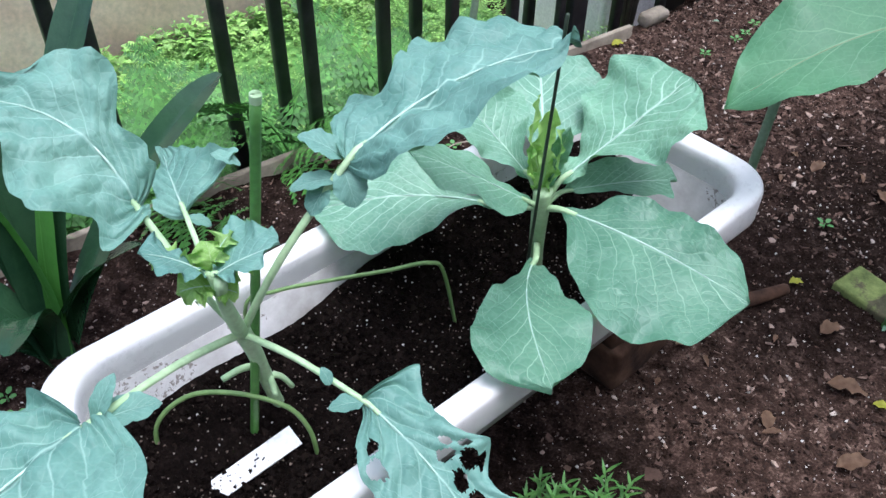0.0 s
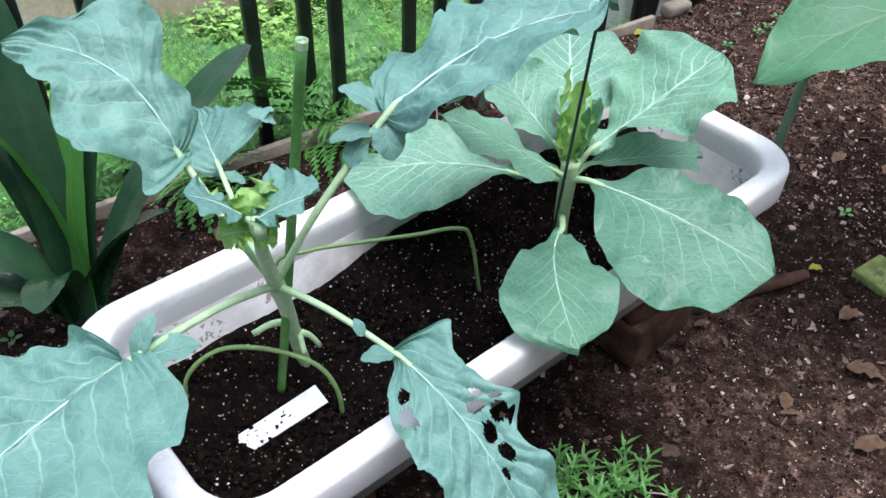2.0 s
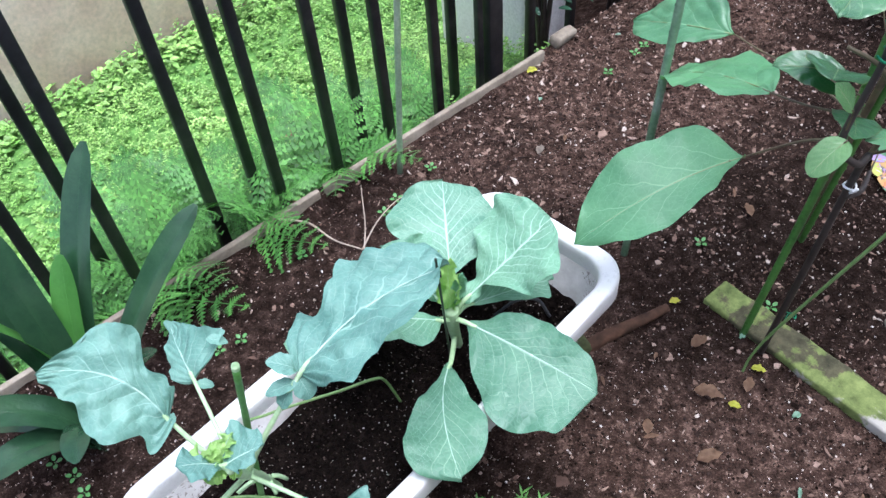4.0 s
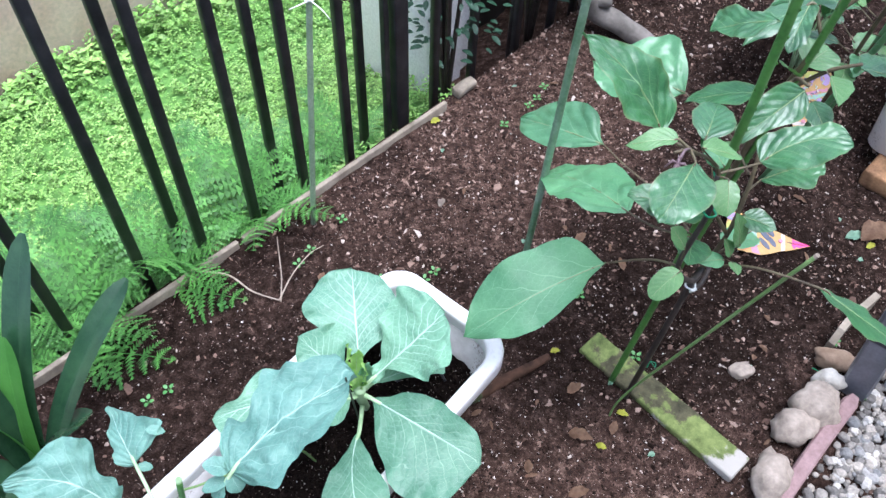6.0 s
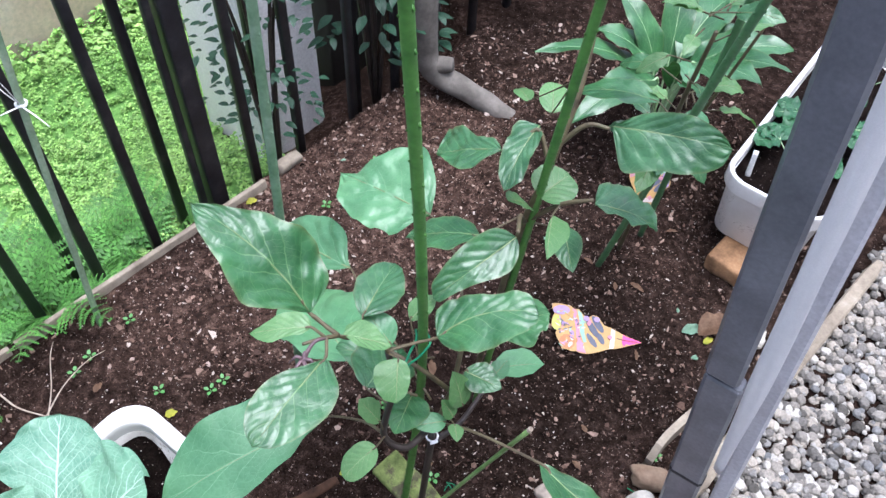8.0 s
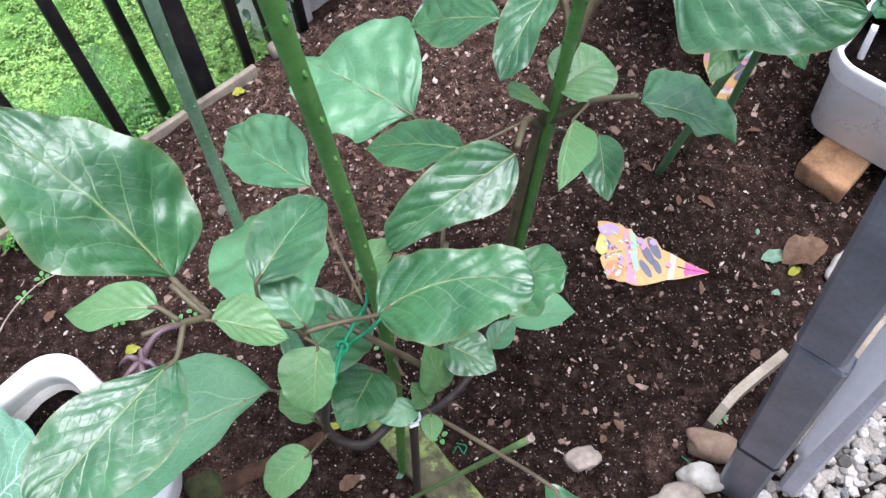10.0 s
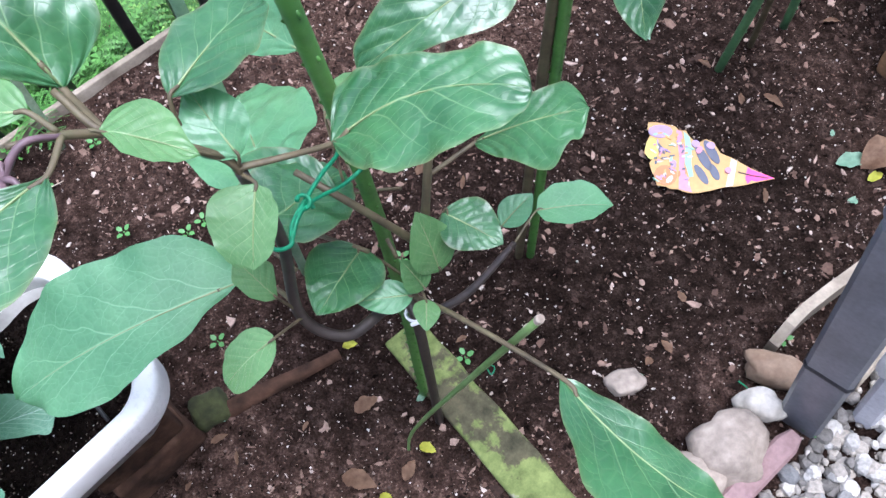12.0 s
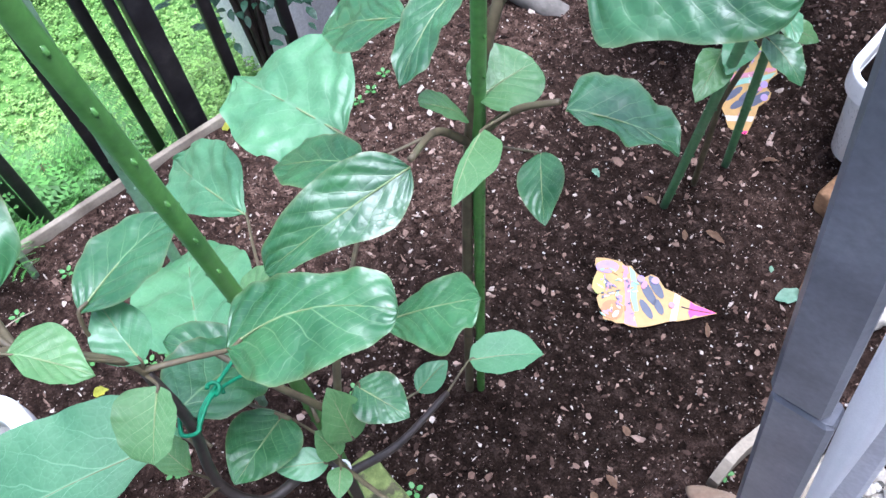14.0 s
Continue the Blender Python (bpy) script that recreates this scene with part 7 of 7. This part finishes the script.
# leaf litter among the weeds
for k in range(16):
    p = along_fence(rnd.uniform(-0.5, 0.25), rnd.uniform(0.06, 0.45))
    lf = fallen_leaf((p.x, p.y), rnd.uniform(0.03, 0.05), rnd.uniform(0.015, 0.025), rnd.uniform(0, 360), M_DEAD, "brown dry leaf among the weeds", k + 1200)
    lf.location.z += 0.045

# ---- seedlings and tufts ----
def seedling(at, k):
    t = thing("seedling", (at[0], at[1], ground_z(*at)), "tiny green weed seedling on the soil", "seedling", "weed seedlings")
    for j in range(4):
        a = 1.57 * j + k
        z = ground_z(*at) + 0.008
        bm = bmesh.new()
        b = Vector((at[0] + 0.003 * math.cos(a), at[1] + 0.003 * math.sin(a), z))
        d = Vector((math.cos(a), math.sin(a), 0.25)).normalized()
        sd = d.cross(Vector((0, 0, 1))).normalized()
        blade(bm, b, b + d * 0.0085, sd, sd.cross(d), 0.006, "round", 0.05, 0.1, 0.02, 0.03, 0.0, j, 2, 5)
        child_part("leaf", bm, M_WEED, t)
    bm = bmesh.new()
    tube(bm, [(at[0], at[1], ground_z(*at) - 0.003), (at[0], at[1], ground_z(*at) + 0.009)], 0.0008, 0.0008, 5)
    child_part("stalk", bm, M_WEED, t)


for k, at in enumerate(((-0.33, 0.60), (-0.31, 0.575), (-0.36, 0.62), (-0.16, 0.78), (-0.13, 0.80), (0.32, 0.99), (0.30, 0.975), (0.58, 1.42), (0.60, 1.45), (0.56, 1.40), (0.50, 1.35), (0.08, 1.03), (0.22, 0.98), (0.64, 0.79), (0.99, 0.79), (0.35, 0.83), (0.10, 1.06), (0.16, 1.12), (0.57, 0.92), (1.0, 0.69), (-0.05, 0.95))):
    seedling(at, k)


def tuft(at, k, h):
    t = thing("tuft_plant", (at[0], at[1], ground_z(*at)), "low tuft of narrow star-like green leaves beside the planter", "tuft", "green tufts")
    rnd = random.Random(k)
    z0 = ground_z(*at)
    for j in range(4):
        a = 1.6 * j + k
        tip = Vector((at[0] + 0.018 * math.cos(a), at[1] + 0.018 * math.sin(a), z0 + h * rnd.uniform(0.7, 1.1)))
        bm = bmesh.new()
        tube(bm, [(at[0], at[1], z0 - 0.004), tuple((Vector((at[0], at[1], z0)) + tip) / 2 + Vector((0, 0, h * 0.1))), tuple(tip)], 0.0009, 0.0006, 5)
        for q in range(16):
            f = 0.35 + 0.65 * q / 15
            c = Vector((at[0], at[1], z0)).lerp(tip, f)
            b = 2.4 * q + k
            d = Vector((math.cos(b), math.sin(b), 0.25 + 0.5 * f)).normalized()
            sd = d.cross(Vector((0, 0, 1))).normalized()
            blade(bm, c, c + d * rnd.uniform(0.012, 0.019), sd, sd.cross(d), 0.0030, "lance", 0.05, 0.2, 0.0, 0.0, 0.0, q, 1, 4)
        child_part("sprig", bm, M_SEDUM, t)


for k, (x, y, h) in enumerate(((0.205, 0.470, 0.05), (0.235, 0.485, 0.055), (0.260, 0.500, 0.05), (0.225, 0.445, 0.05), (0.180, 0.440, 0.05), (0.160, 0.425, 0.045), (0.265, 0.455, 0.045), (0.300, 0.462, 0.045), (0.200, 0.500, 0.045), (0.13, 0.40, 0.045), (0.29, 0.425, 0.04))):
    tuft((x, y), k, h)

# ---- roots, twigs ----
rod("dry_root", [(-0.09, 1.02, 0.02), (-0.04, 1.005, 0.022), (0.0, 0.975, 0.012), (0.045, 0.958, 0.004)], 0.0022, 0.0012, M_TWIG, "pale dry root lying on the soil", "root", 6)
rod("dry_root", [(0.045, 0.958, 0.004), (0.07, 1.0, 0.02), (0.10, 1.04, 0.022), (0.125, 1.065, 0.012)], 0.0014, 0.0007, M_TWIG, "thin dry root lying on the soil", "root", 6)
rod("dry_root", [(0.048, 0.955, 0.004), (0.05, 1.0, 0.015), (0.046, 1.05, 0.03), (0.042, 1.085, 0.02)], 0.0013, 0.0006, M_TWIG, "thin dry root lying on the soil", "root", 6)
rod("dry_root", [(0.27, 0.500, 0.006), (0.30, 0.495, 0.010), (0.32, 0.475, 0.006), (0.345, 0.485, 0.006)], 0.0008, 0.0006, M_TWIG, "thin dry root lying on the soil", "root", 6)
rod("branch", [(0.365, 0.745, 0.004), (0.41, 0.765, 0.010), (0.45, 0.783, 0.008), (0.495, 0.806, 0.004)], 0.0115, 0.007, M_RUST, "short rotten branch lying beside the planter", "branch", 8)
